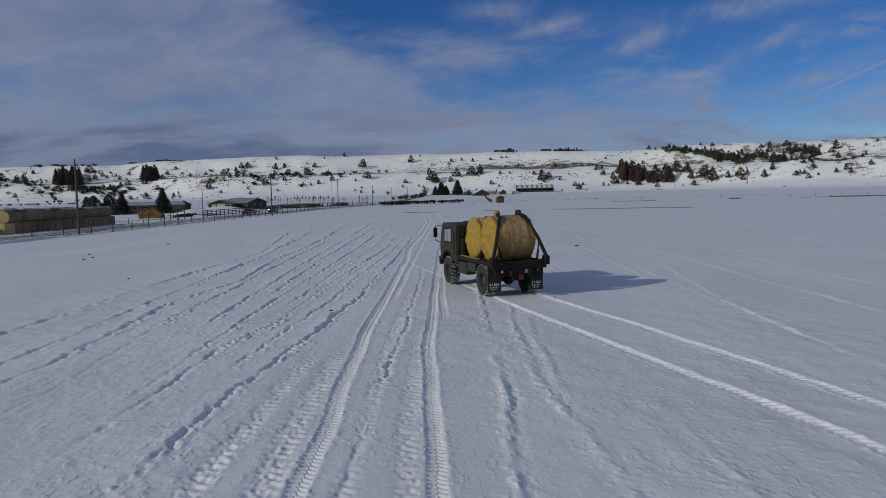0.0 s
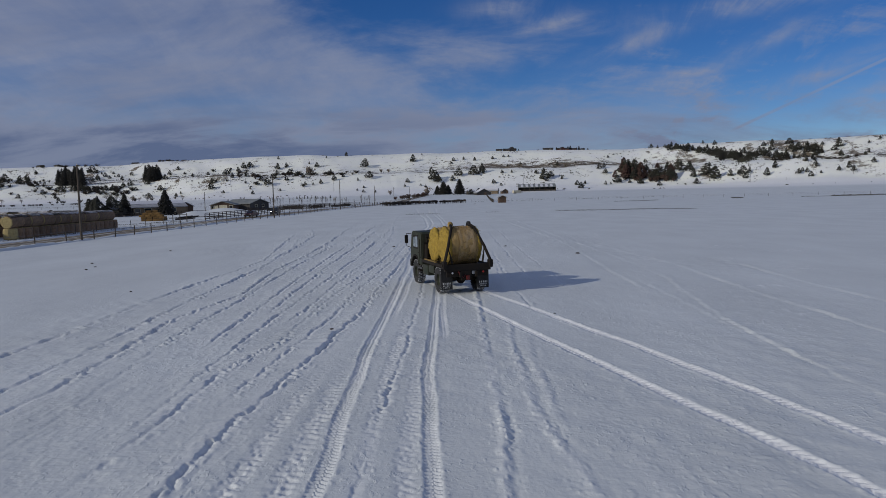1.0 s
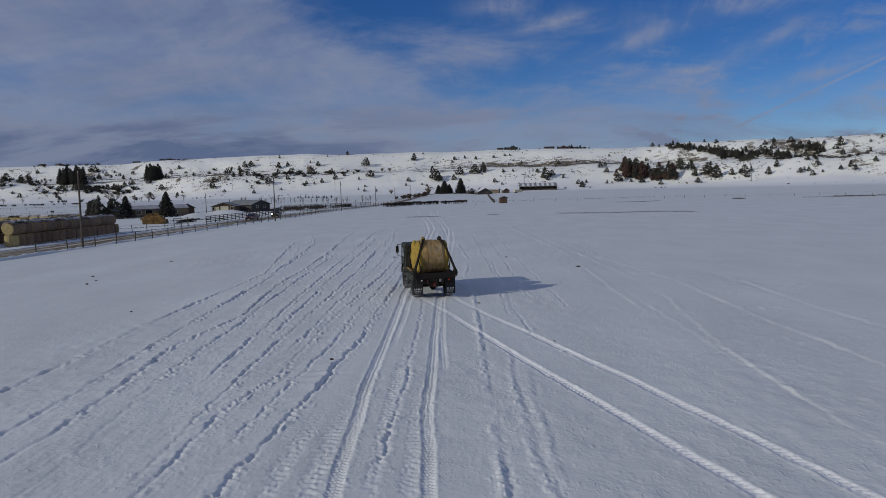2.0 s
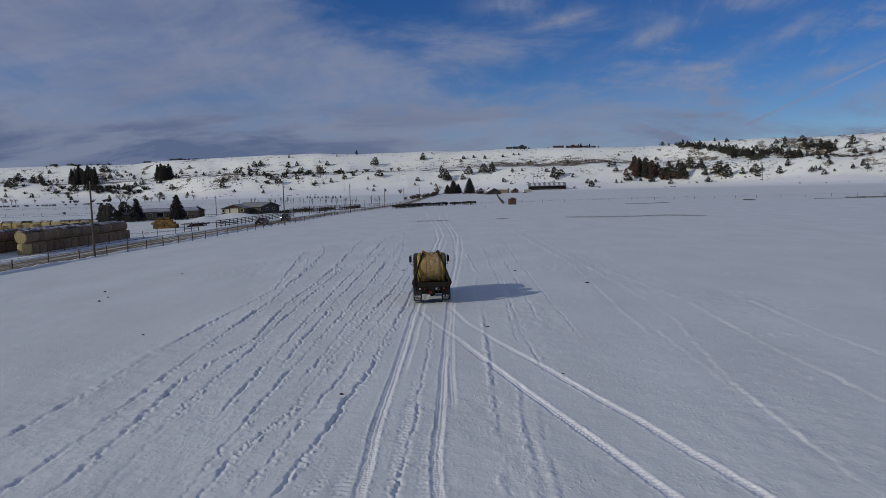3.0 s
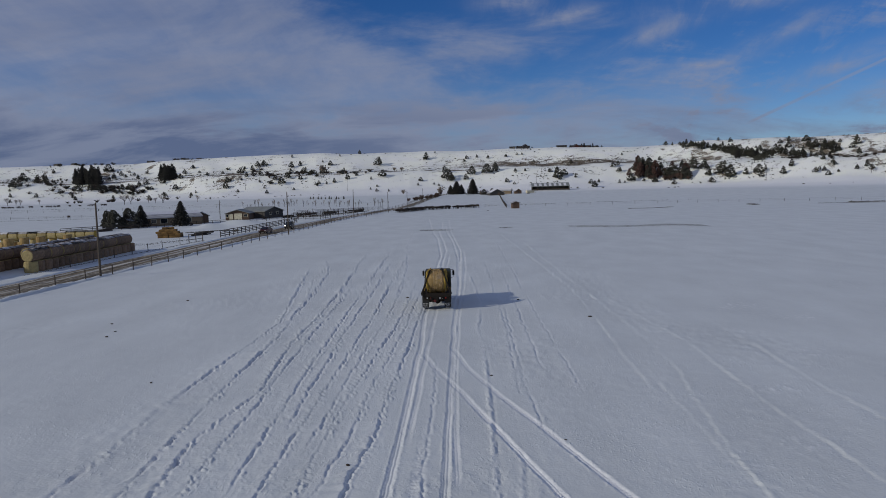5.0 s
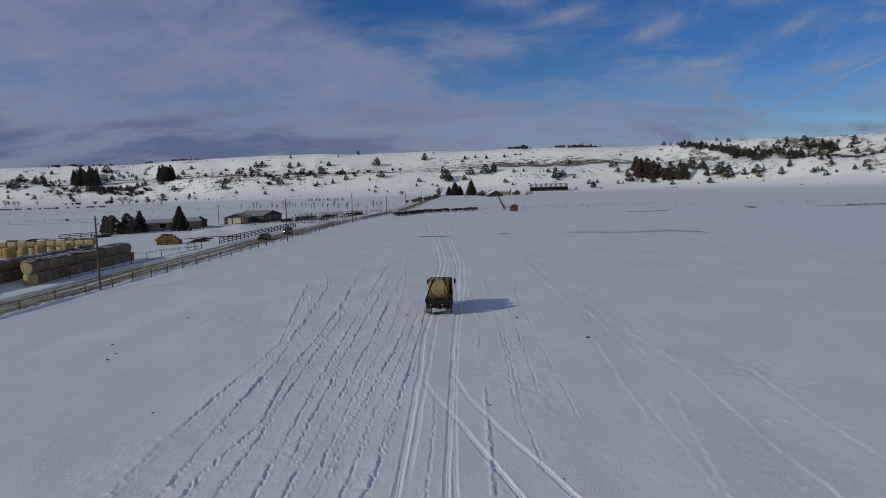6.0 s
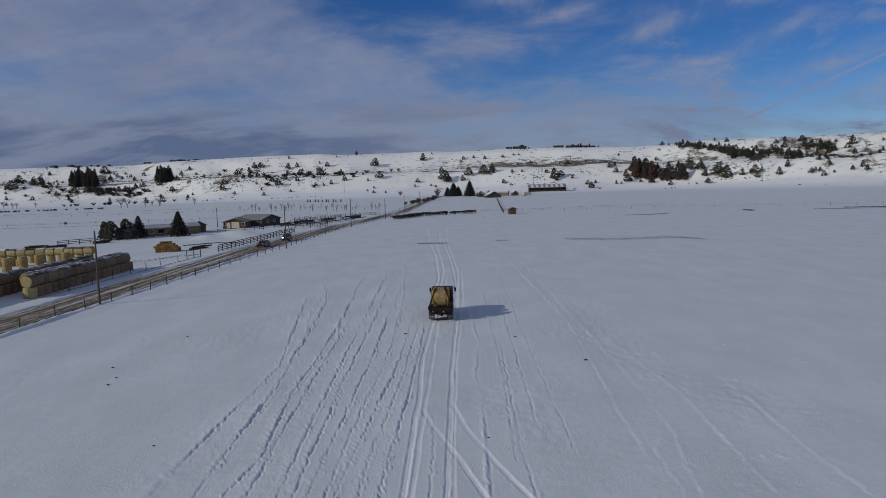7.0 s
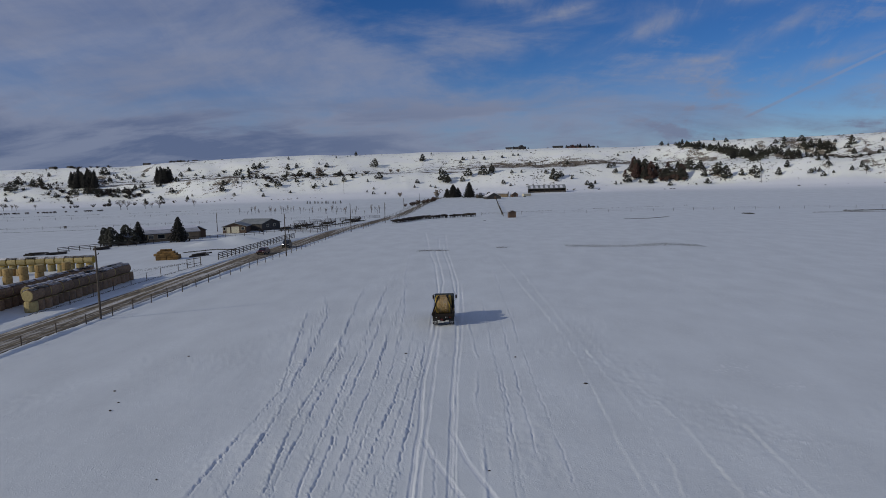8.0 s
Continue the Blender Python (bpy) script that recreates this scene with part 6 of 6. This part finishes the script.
def build_fences():
    fence("wire_fence", ((-44, -40), (-43.2, 40), (-42.9, 66), (-41.7, 82), (-39.6, 115), (-37.3, 152.5), (-34.5, 234), (-27.5, 284), (-22.2, 320), (-16.5, 450), (-10, 560)), 4.6, 1.35, 0.07, (0.45, 0.85, 1.2), 0.013, "wire fence on dark posts between the field and the road", WOOD)
    fence("wire_fence", ((-52.6, 92), (-53, 105), (-53.2, 123), (-51.6, 135)), 5.5, 1.3, 0.06, (0.5, 1.15), 0.007, "wire fence on short posts before the hay yard")
    fence("gate_brace", ((-52.2, 133), (-50.8, 136.5)), 2.0, 1.8, 0.09, (0.6, 1.6), 0.05, "stout wooden brace posts at a field gate", WOOD, WOOD)
    fence("plank_fence", ((-50.7, 146.8), (-49.6, 170), (-48.3, 193), (-47.5, 205)), 2.6, 1.6, 0.07, (0.35, 0.75, 1.12, 1.48), 0.07, "dark plank corral fence along the farm road", RAIL, RAIL, True)
    fence("plank_fence", ((-104, 178), (-97.3, 187), (-91, 195)), 2.6, 1.4, 0.07, (0.4, 0.85, 1.3), 0.07, "dark plank pen behind the hay yard", RAIL, RAIL, True)
    fence("plank_fence", ((-91, 195), (-82, 209), (-73, 218.6), (-62, 224)), 2.8, 1.2, 0.06, (0.5, 1.0), 0.05, "weathered plank fence in front of the farmhouse", RAIL, RAIL, True)
    fence("plank_fence", ((-62, 262), (-57, 275), (-50, 292), (-40, 300)), 2.6, 1.5, 0.07, (0.4, 0.9, 1.35), 0.04, "dark plank cattle pen beyond the barn", RAIL, RAIL, True)
    fence("plank_fence", ((-60, 250), (-50, 258), (-46, 270)), 2.6, 1.5, 0.07, (0.4, 0.9, 1.35), 0.04, "dark plank cattle pen beyond the barn", RAIL, RAIL, True)
    fence("plank_fence", ((-57, 246), (-48, 250), (-42, 258), (-39, 275)), 2.6, 1.5, 0.07, (0.4, 0.9, 1.35), 0.04, "dark plank cattle pen beyond the barn", RAIL, RAIL, True)
    fence("plank_fence", ((-66, 285), (-55, 297), (-42, 312), (-33, 316)), 2.8, 1.5, 0.07, (0.4, 0.9, 1.35), 0.05, "dark plank cattle pen beyond the barn", RAIL, RAIL, True)
    fence("plank_fence", ((-66, 233), (-57, 238), (-50, 244), (-45, 247)), 2.6, 1.5, 0.07, (0.4, 0.9, 1.35), 0.05, "dark plank cattle pen beside the barn", RAIL, RAIL, True)
    fence("plank_fence", ((-45, 247), (-43, 236), (-44.5, 226), (-55, 229)), 2.6, 1.5, 0.07, (0.4, 0.9, 1.35), 0.05, "dark plank cattle pen beside the barn", RAIL, RAIL, True)
    fence("wire_fence", ((5, 314), (41, 308), (90, 304), (130, 293), (190, 268)), 9, 1.4, 0.07, (0.7, 1.2), 0.012, "sparse wire fence across the far end of the field")
    fence("wire_fence", ((22.8, 298), (27, 380), (33, 500)), 5, 1.5, 0.12, (0.6, 1.1), 0.05, "dark pole fence running to the far farmstead", RAIL, RAIL)
    fence("wire_fence", ((-230, 300), (-170, 308), (-110, 318), (-60, 330)), 8, 1.3, 0.07, (0.6, 1.1), 0.012, "wire fence across the snowy meadow")
    fence("wire_fence", ((-330, 400), (-200, 408), (-90, 420), (-40, 415)), 9, 1.4, 0.08, (0.6, 1.1), 0.014, "wire fence across the snowy meadow")
    fence("wire_fence", ((-31, 240), (-28.5, 330), (-24, 450)), 6, 1.4, 0.08, (0.6, 1.1), 0.014, "wire fence along the far side of the road")
    for x, y, h in ((-42.05, 79.8, 8.8), (-36.7, 150.2, 9.4), (-33.3, 225.8, 9.6), (-26.7, 275.3, 8.2), (-24.2, 351, 8.2), (-86.5, 250.6, 7.0), (-20.6, 448, 8)):
        utility_pole(x, y, h)
    for x, y, h in ((-207, 676, 13), (-104, 665, 13), (79, 657, 12.5), (216, 655, 15), (270, 598, 15), (345, 573, 14)):
        utility_pole(x, y, h, False)


# ---- buildings ----
def gable_house(name, m, w, d, wall_h, peak, wall_mat, roof_mat, label, doors=(), windows=(), snow=0.0):
    """Gable ends face along y; doors and windows: (side, offset, width, height, sill, material)."""
    t = thing(name, m, label, "building", kind="")
    b = prism(bmesh.new(), [(-w / 2, -0.2), (w / 2, -0.2), (w / 2, wall_h), (0, peak), (-w / 2, wall_h)], -d / 2, d / 2, "y")
    wall = part("wall", b, wall_mat, t)
    for s in (-1, 1):
        ov = 0.45
        k = (peak - wall_h) / (w / 2)
        o = [(s * (w / 2 + ov), wall_h - ov * k + 0.02), (0, peak + 0.02), (0, peak + 0.2), (s * (w / 2 + ov), wall_h - ov * k + 0.2)]
        roof = part("roof", prism(bmesh.new(), o, -d / 2 - ov, d / 2 + ov, "y"), roof_mat, t)
        if snow:
            o = [(s * (w / 2 + ov) * (1 - snow), peak - (peak - wall_h + ov * k) * (1 - snow) + 0.21), (0, peak + 0.21), (0, peak + 0.36), (s * (w / 2 + ov) * (1 - snow), peak - (peak - wall_h + ov * k) * (1 - snow) + 0.3)]
            part("roof_snow", prism(bmesh.new(), o, -d / 2 - ov * 0.8, d / 2 + ov * 0.8, "y"), SNOW_CAP, roof, "settled snow on the roof")
    for nm, items in (("door", doors), ("window", windows)):
        for side, off, ww, hh, sill, mat in items:
            z = sill + hh / 2
            if side in ("front", "back"):
                y = -d / 2 if side == "front" else d / 2
                o = part(nm, box((ww, 0.1, hh), (off, y, z), 0.01), mat, t)
                fr = bmesh.new()
                for q in (-1, 1):
                    block(fr, (0.12, 0.16, hh + 0.24), (off + q * (ww / 2 + 0.06), y, z))
                    block(fr, (ww, 0.16, 0.12), (off, y, z + q * (hh / 2 + 0.06)))
            else:
                x = w / 2 if side == "east" else -w / 2
                o = part(nm, box((0.1, ww, hh), (x, off, z), 0.01), mat, t)
                fr = bmesh.new()
                for q in (-1, 1):
                    block(fr, (0.16, 0.12, hh + 0.24), (x, off + q * (ww / 2 + 0.06), z))
                    block(fr, (0.16, ww, 0.12), (x, off, z + q * (hh / 2 + 0.06)))
            part("frame", fr, CREAM if nm == "window" else wall_mat, o)
    return t


def build_farm():
    gable_house("garage", pose(-76.6, 242.5, 0, 0, 0, 6), 8.0, 9, 2.3, 3.5, BROWN_WALL, GREEN_ROOF, "brown farm garage with two cream doors and metal roof",
                doors=(("front", -2.1, 1.3, 2.1, 0.1, CREAM), ("front", 0.3, 2.7, 2.2, 0.1, CREAM)), windows=(("front", 2.9, 1.1, 0.9, 1.1, GLASS), ("front", -3.4, 0.7, 0.9, 1.1, GLASS)))
    gable_house("barn", pose(-72.3, 254.5, 0, 0, 0, 68), 11, 11.5, 2.5, 4.0, DARK_WALL, GREEN_ROOF, "long dark metal barn with a grey-green roof",
                doors=(("west", -3, 3.2, 2.4, 0.05, DARK_WALL),), windows=(("front", 2, 1.2, 0.8, 1.3, GLASS), ("front", -2, 1.2, 0.8, 1.3, GLASS)))
    gable_house("farmhouse", pose(-89.5, 213.5, 0, 0, 0, -52), 8, 17, 2.5, 4.0, TAN_WALL, GREY_ROOF, "low tan ranch house with a snow-dusted grey roof",
                doors=(("east", 1.5, 1.1, 2.1, 0.1, TAN_WALL),), windows=(("east", -3, 2, 1.2, 0.9, GLASS), ("east", 4.5, 1.6, 1.2, 0.9, GLASS), ("east", -6, 1.4, 1.0, 1.0, GLASS)), snow=0.55)
    gable_house("shed", pose(-96.5, 200.5, 0, 0, 0, -20), 4.5, 4, 2.3, 3.2, TAN_WALL, GREY_ROOF, "small tan shed tucked under the yard pines", doors=(("front", 0, 1.0, 1.9, 0.05, BROWN_WALL),))
    gable_house("shed", pose(-84, 224, 0, 0, 0, 30), 4.5, 5, 2.4, 3.5, BROWN_WALL, GREY_ROOF, "small brown shed behind the spruce", doors=(("front", 0, 1.2, 2, 0.05, TAN_WALL),), snow=0.6)
    gable_house("pump_house", pose(25.5, 286.5, 0, 0, 0, 8), 3.0, 2.5, 2.3, 2.9, BROWN_WALL, GREY_ROOF, "small brown wooden pump house in the snow", doors=(("front", -0.3, 0.7, 1.6, 0.05, BROWN_WALL),))
    z = level(28, 515)
    gable_house("hut", pose(31, 515, z, 0, 0, 14), 11, 9, 1.7, 4.4, DARK_WALL, GREY_ROOF, "low dark farm building with a snowy roof", doors=(("front", 1, 1.6, 1.9, 0.05, BROWN_WALL),), snow=0.25)
    z = level(46, 540)
    gable_house("cottage", pose(41, 545, z, 0, 0, 76), 6, 9, 2.6, 4.4, TAN_WALL, GREY_ROOF, "long tan cottage with a grey roof", windows=(("east", -3, 1.2, 1, 1, GLASS), ("east", 3, 1.2, 1, 1, GLASS)), snow=0.4)
    gable_house("shed", pose(50, 541, level(50, 541), 0, 0, 10), 5, 5, 2.0, 3.6, BROWN_WALL, GREY_ROOF, "small brown shed behind the hut", doors=(("front", 0, 1.2, 1.8, 0.05, DARK_WALL),), snow=0.3)
    gable_house("shed", pose(23.5, 540, level(23.5, 540), 0, 0, -60), 4, 6, 2.0, 3.4, DARK_WALL, GREY_ROOF, "small dark shed among the firs", doors=(("front", 0, 1.2, 1.8, 0.05, BROWN_WALL),), snow=0.3)
    t = thing("trailer", pose(59, 534, level(59, 534), 0, 0, 24), "white box trailer parked in snow", "trailer")
    part("box_body", box((6.5, 2.3, 1.9), (0, 0, 1.45), 0.06), CREAM, t)
    for x in (-2.2, -1.2):
        part("wheel", rod(bmesh.new(), (x, -1.15, 0.4), (x, 1.15, 0.4), 0.4, n=14), RUBBER, t)
    part("drawbar", rod(bmesh.new(), (3.2, 0, 0.55), (5.6, 0, 0.5), 0.07, n=6), BLACK, t)
    # open-fronted pole shed
    z = level(87, 620)
    t = thing("pole_shed", pose(87, 622, z, 0, 0, -4), "long open-fronted pole shed with snow lying in roof strips", "building")
    o = [(-5, 3.3), (5, 6.3), (5, 6.55), (-5, 3.55)]
    roof = part("roof", prism(bmesh.new(), o, -17, 17), GREEN_ROOF, t)
    for i in range(7):
        o = [(-4.4, 3.7), (3.4, 6.04), (3.4, 6.2), (-4.4, 3.86)]
        part("roof_snow", prism(bmesh.new(), o, -14.5 + 4.4 * i, -12.2 + 4.4 * i), SNOW_CAP, roof, "strip of snow on the roof")
    part("back_wall", box((33.4, 0.2, 6.2), (0, 4.8, 3.0)), DARK_WALL, t)
    for s in (-1, 1):
        part("end_wall", prism(bmesh.new(), [(-4.8, -0.2), (4.7, -0.2), (4.7, 6.1), (-4.8, 3.3)], s * 16.6, s * 16.8), DARK_WALL, t)
    for i in range(8):
        part("post", box((0.3, 0.3, 3.6), (-16.3 + 4.65 * i, -4.7, 1.6)), WOOD, t)
    part("front_rail", box((33, 0.12, 0.5), (0, -4.5, 1.0)), WOOD, t)
    # houses along the ridge
    for x, y, w, d, turn, mat, label in ((86, 852, 7, 16, 80, DARK_WALL, "dark house on the snowy ridge"), (88, 850, 8, 9, 12, DARK_WALL, "dark gabled house on the snowy ridge"), (73, 852, 4, 7, 80, DARK_WALL, "dark outbuilding on the snowy ridge"),
                                         (133, 848, 5, 12, 85, DARK_WALL, "dark outbuilding on the snowy ridge"), (152, 850, 7, 14, 78, REDDISH, "red-brown house on the snowy ridge"), (150, 847, 6, 6, 15, REDDISH, "red-brown gabled house on the snowy ridge"), (164, 852, 6, 8, 70, REDDISH, "red-brown house on the snowy ridge"), (176, 852, 4, 6, 20, DARK_WALL, "dark outbuilding on the snowy ridge"),
                                         (-398, 898, 5, 9, 66, DARK_WALL, "dark house on the snowy ridge"), (-355, 906, 4, 9, 70, DARK_WALL, "dark outbuilding on the snowy ridge"), (-338, 908, 4, 6, 75, DARK_WALL, "dark outbuilding on the snowy ridge"), (-505, 868, 4, 12, 60, DARK_WALL, "dark house on the snowy ridge"), (-488, 876, 4, 8, 60, DARK_WALL, "dark outbuilding on the snowy ridge")):
        gable_house("ridge_house", pose(x, y, level(x, y) - 0.6, 0, 0, turn), w, d, 2.2, 2.2 + (0.42 if w > d * 0.8 else 0.22) * w, mat, DARK_WALL, label, windows=(("east", d / 5, 1.2, 1.0, 1.0, GLASS), ("west", -d / 5, 1.2, 1.0, 1.0, GLASS)))


# ---- cars ----
def build_car(m, paint, tall, lit, label):
    t = thing("car", m, label, "car", "parked cars")
    h = 0.25 if tall else 0.0
    lower = [(-2.25, 0.38), (2.2, 0.38), (2.3, 0.6), (2.25, 0.88 + h), (1.1, 0.98 + h), (-2.2, 1.02 + h), (-2.3, 0.7)]
    b = prism(bmesh.new(), lower, -0.9, 0.9)
    bmesh.ops.bevel(b, geom=b.edges[:], offset=0.06, segments=2, affect="EDGES")
    body = part("body", b, paint, t)
    top = [(1.15, 0.95 + h), (0.45, 1.45 + h * 1.6), (-1.4, 1.48 + h * 1.6), (-2.1, 0.98 + h)]
    b = prism(bmesh.new(), top, -0.78, 0.78)
    bmesh.ops.bevel(b, geom=b.edges[:], offset=0.05, segments=2, affect="EDGES")
    cabin = part("cabin", b, paint, t)
    part("windscreen", prism(bmesh.new(), [(1.16, 1.0 + h), (0.52, 1.42 + h * 1.6), (0.56, 1.43 + h * 1.6), (1.2, 1.01 + h)], -0.68, 0.68), GLASS, cabin)
    for s in (-1, 1):
        part("side_window", prism(bmesh.new(), [(0.9, 1.04 + h), (0.4, 1.38 + h * 1.6), (-1.3, 1.4 + h * 1.6), (-1.8, 1.04 + h)], s * 0.775, s * 0.79), GLASS, cabin)
        part("headlamp", box((0.32, 0.06, 0.18), (s * 0.66, 2.27, 0.78 + h * 0.6), 0.02), LAMP_ON if lit and s > 0 else LAMP_OFF, t, "lit white headlamp" if lit and s > 0 else "")
        part("mirror", box((0.16, 0.1, 0.13), (s * 0.98, 0.85, 1.05 + h), 0.02), paint, t)
        for y in (-1.4, 1.42):
            wh = new("wheel")
            wh.parent = t
            wh.matrix_basis = pose(s * 0.8, y, 0.34)
            part("tyre", revolve(bmesh.new(), [(0.2, -0.1), (0.32, -0.1), (0.34, -0.05), (0.34, 0.05), (0.32, 0.1), (0.2, 0.1)], 18, "x", hollow=True), RUBBER, wh)
            part("rim", rod(bmesh.new(), (-0.08, 0, 0), (0.08, 0, 0), 0.21, n=14), WIRE, wh)
    part("grille", box((0.9, 0.05, 0.22), (0, 2.28, 0.7 + h * 0.6), 0.01), BLACK, t)
    part("bumper", box((1.76, 0.14, 0.2), (0, 2.25, 0.48), 0.04), BLACK, t)


# ---- cattle ----
def build_cattle():
    rng = random.Random(6)
    body = bmesh.new()
    revolve(body, [(0.08, -0.98), (0.26, -0.92), (0.36, -0.6), (0.4, -0.1), (0.4, 0.4), (0.33, 0.75), (0.22, 0.98), (0.1, 1.05)], 12, "y", 0.03, rng, Matrix.Translation((0, 0, 1.0)) @ Matrix.Diagonal((0.85, 1, 1.05, 1)))
    head = rod(bmesh.new(), (0, 0.9, 1.15), (0, 1.3, 1.05), 0.2, 0.15, 8)
    rod(head, (0, 1.25, 1.1), (0, 1.65, 0.85), 0.15, 0.085, 8)
    for s in (-1, 1):
        block(head, (0.2, 0.06, 0.09), (s * 0.2, 1.28, 1.18), 0.02)
    leg = rod(bmesh.new(), (0, 0, 0), (0, 0, 0.75), 0.06, 0.11, 7)
    tail = rod(bmesh.new(), (0, -0.98, 1.2), (0, -1.08, 0.5), 0.03, 0.02, 5)
    body, head, leg, tail = mesh_of("body", body, HIDE, True), mesh_of("head", head, HIDE, True), mesh_of("leg", leg, HIDE, True), mesh_of("tail", tail, HIDE)

    def cow(x, y, turn, s, label, group):
        t = thing("cow", pose(x, y, level(x, y), 0, 0, turn) @ Matrix.Diagonal((s, s, s, 1)), label, "cow", group)
        for me, at in ((body, (0, 0, 0)), (head, (0, 0, 0)), (tail, (0, 0, 0)), *((leg, (a, b, 0)) for a in (-0.2, 0.2) for b in (-0.7, 0.65))):
            ob = new(me.name, me)
            ob.parent = t
            ob.location = at

    line = ((-22.3, 270), (-17, 283), (-13.4, 294.2), (-4, 300), (10.2, 305.4))
    for i in range(64):
        f = i / 63 * (len(line) - 1) + rng.uniform(-0.04, 0.04)
        k = min(max(int(f), 0), len(line) - 2)
        u = f - k
        (ax, ay), (bx, by) = line[k], line[k + 1]
        cow(ax + (bx - ax) * u + rng.uniform(-0.4, 0.4), ay + (by - ay) * u + rng.uniform(-1.4, 1.4), rng.uniform(0, 360), rng.uniform(0.95, 1.18), "black cow feeding in a line on the snow", "cattle on the field")
    for i in range(30):
        f = rng.random()
        cow(-331 + 70 * f, 495 + 12 * f + rng.uniform(-1, 1), rng.uniform(60, 120), rng.uniform(0.85, 1.05), "black cow in a far line across the meadow", "cattle in the meadow")
    cow(-174, 305, 60, 0.95, "lone black cow in the snowy meadow", "cattle in the meadow")


def build_clods():
    """Frozen clods lying on the field."""
    rng = random.Random(9)
    for x, y, s in ((-25.7, 50.1, 0.2), (-23.7, 45.4, 0.22), (-24.0, 47.2, 0.16), (-15.5, 33.9, 0.14), (9.8, 48.8, 0.26), (-24, 60.4, 0.2), (-3.7, 23, 0.16), (-4.1, 59.3, 0.24), (4.2, 25, 0.1), (5.4, 57, 0.2), (1.9, 34, 0.12), (14.5, 19.5, 0.14)):
        b = bmesh.new()
        bmesh.ops.create_icosphere(b, subdivisions=2, radius=1)
        for v in b.verts:
            v.co = Vector((v.co.x * 1.5, v.co.y, max(v.co.z, -0.4) * 0.6)) * s * 0.42 * (1 + 0.3 * noise.noise(v.co * 2.3 + Vector((x, y, 0))))
        t = part("clod", b, BARK, None)
        t.location = (x, y, level(x, y) + 0.1 * s)
        t.rotation_euler = (0, 0, rng.uniform(0, 6))
        tagged(t, "dark frozen clod lying on the snow", "clod", "frozen clods")


def build_clutter():
    """Log piles and old timber lying about the yards."""
    rng = random.Random(14)
    # the dark log piles by the hay yard stand in for scrap lying there
    for x, y, turn, n, label in ((-106, 171, 20, 9, "pile of dark old logs standing in for yard scrap"), (-101, 173, 35, 7, "pile of dark old logs standing in for yard scrap"), (-57, 268, 60, 10, "stack of old fence timber by the pens"),
                                 (-52, 284, 75, 8, "stack of old fence timber by the pens"), (-58.5, 156.5, 50, 7, "dark timber lying beside the hay stack"), (-45, 303, 20, 8, "stack of old fence timber by the pens"), (-41, 290, 50, 10, "stack of old fence timber by the pens"), (-62, 254, 15, 9, "stack of old fence timber by the pens"), (-95, 184, 60, 9, "pile of dark old logs standing in for yard scrap")):
        t = thing("log_pile", pose(x, y, level(x, y), 0, 0, turn), label, "log pile", "log piles")
        for i in range(n):
            z, o = 0.16 + 0.27 * (i // 4), (i % 4 - 1.5 + 0.5 * ((i // 4) % 2)) * 0.34
            a = rng.uniform(-0.5, 0.5) if i > n // 2 else rng.uniform(-0.15, 0.15)
            part("log", rod(bmesh.new(), (-2.2 + rng.uniform(-0.8, 1.4), o * 1.3 - a, z), (2.2 + rng.uniform(-1.4, 0.8), o * 1.3 + a, z + rng.uniform(-0.02, 0.3)), 0.17, 0.13, 8), RAIL, t)


build_clutter()
build_plants()
build_sage()
build_grass_and_drift_shade()
build_hay()
build_fences()
build_farm()
build_car(pose(-43.4, 156, 0.1, 0, 0, 176), CAR_RED, False, False, "small maroon car parked beside the farm road")
build_car(pose(-41.9, 172.5, 0.1, 0, 0, 184), CAR_DARK, True, True, "dark pickup-sized car with headlamps on, by the road")
build_cattle()
build_clods()


# ---- what moves ----
TRUCK_WAY = (
    (0, 2.60, 26.22, 18.6), (0.5, 1.75, 28.95, 18.6), (1, 0.9, 31.4, 17), (1.5, 0.17, 34.2, 13.5), (2.25, -0.74, 38.1, 8.6), (3, -1.14, 42.1, 3.2), (3.5, -1.27, 44.8, 1.8),
    (4.5, -1.38, 50.9, 0.2), (5.5, -1.28, 56.7, -0.9), (6.5, -1.1, 62.6, -1.6), (7, -1.0, 65.35, -1.6), (8, -0.86, 71.4, -1.4))


def truck_pose(t):
    ts = [r[0] for r in TRUCK_WAY]
    out = []
    for k in (1, 2, 3):
        v = [r[k] for r in TRUCK_WAY]
        m = np.gradient(np.array(v), np.array(ts))
        i = min(max(int(np.searchsorted(ts, t)) - 1, 0), len(ts) - 2)
        h = ts[i + 1] - ts[i]
        u = (t - ts[i]) / h
        out.append((2 * u ** 3 - 3 * u ** 2 + 1) * v[i] + (u ** 3 - 2 * u ** 2 + u) * h * m[i] + (3 * u ** 2 - 2 * u ** 3) * v[i + 1] + (u ** 3 - u ** 2) * h * m[i + 1])
    x, y, yaw = out
    return pose(x, y, 0.0, 0, 0, yaw)


def motions():
    """The truck drives off across the field with its load; its wheels roll."""
    times = [0.25 * i for i in range(33)]
    walk(truck, [(t, truck_pose(t)) for t in times])
    for bale, seat in truck_bales:
        walk(bale, [(t, truck_pose(t) @ seat) for t in times])
    fine = [0.1 * i for i in range(81)]
    way, gone = [0.0], 0.0
    for a, b in zip(fine, fine[1:]):
        gone += (truck_pose(b).translation - truck_pose(a).translation).length
        way.append(gone)
    for wheel in truck_wheels:
        seat = wheel.matrix_basis.copy()
        walk(wheel, [(t, seat @ Matrix.Rotation(-s / 0.59, 4, "X")) for t, s in zip(fine, way)])


motions()
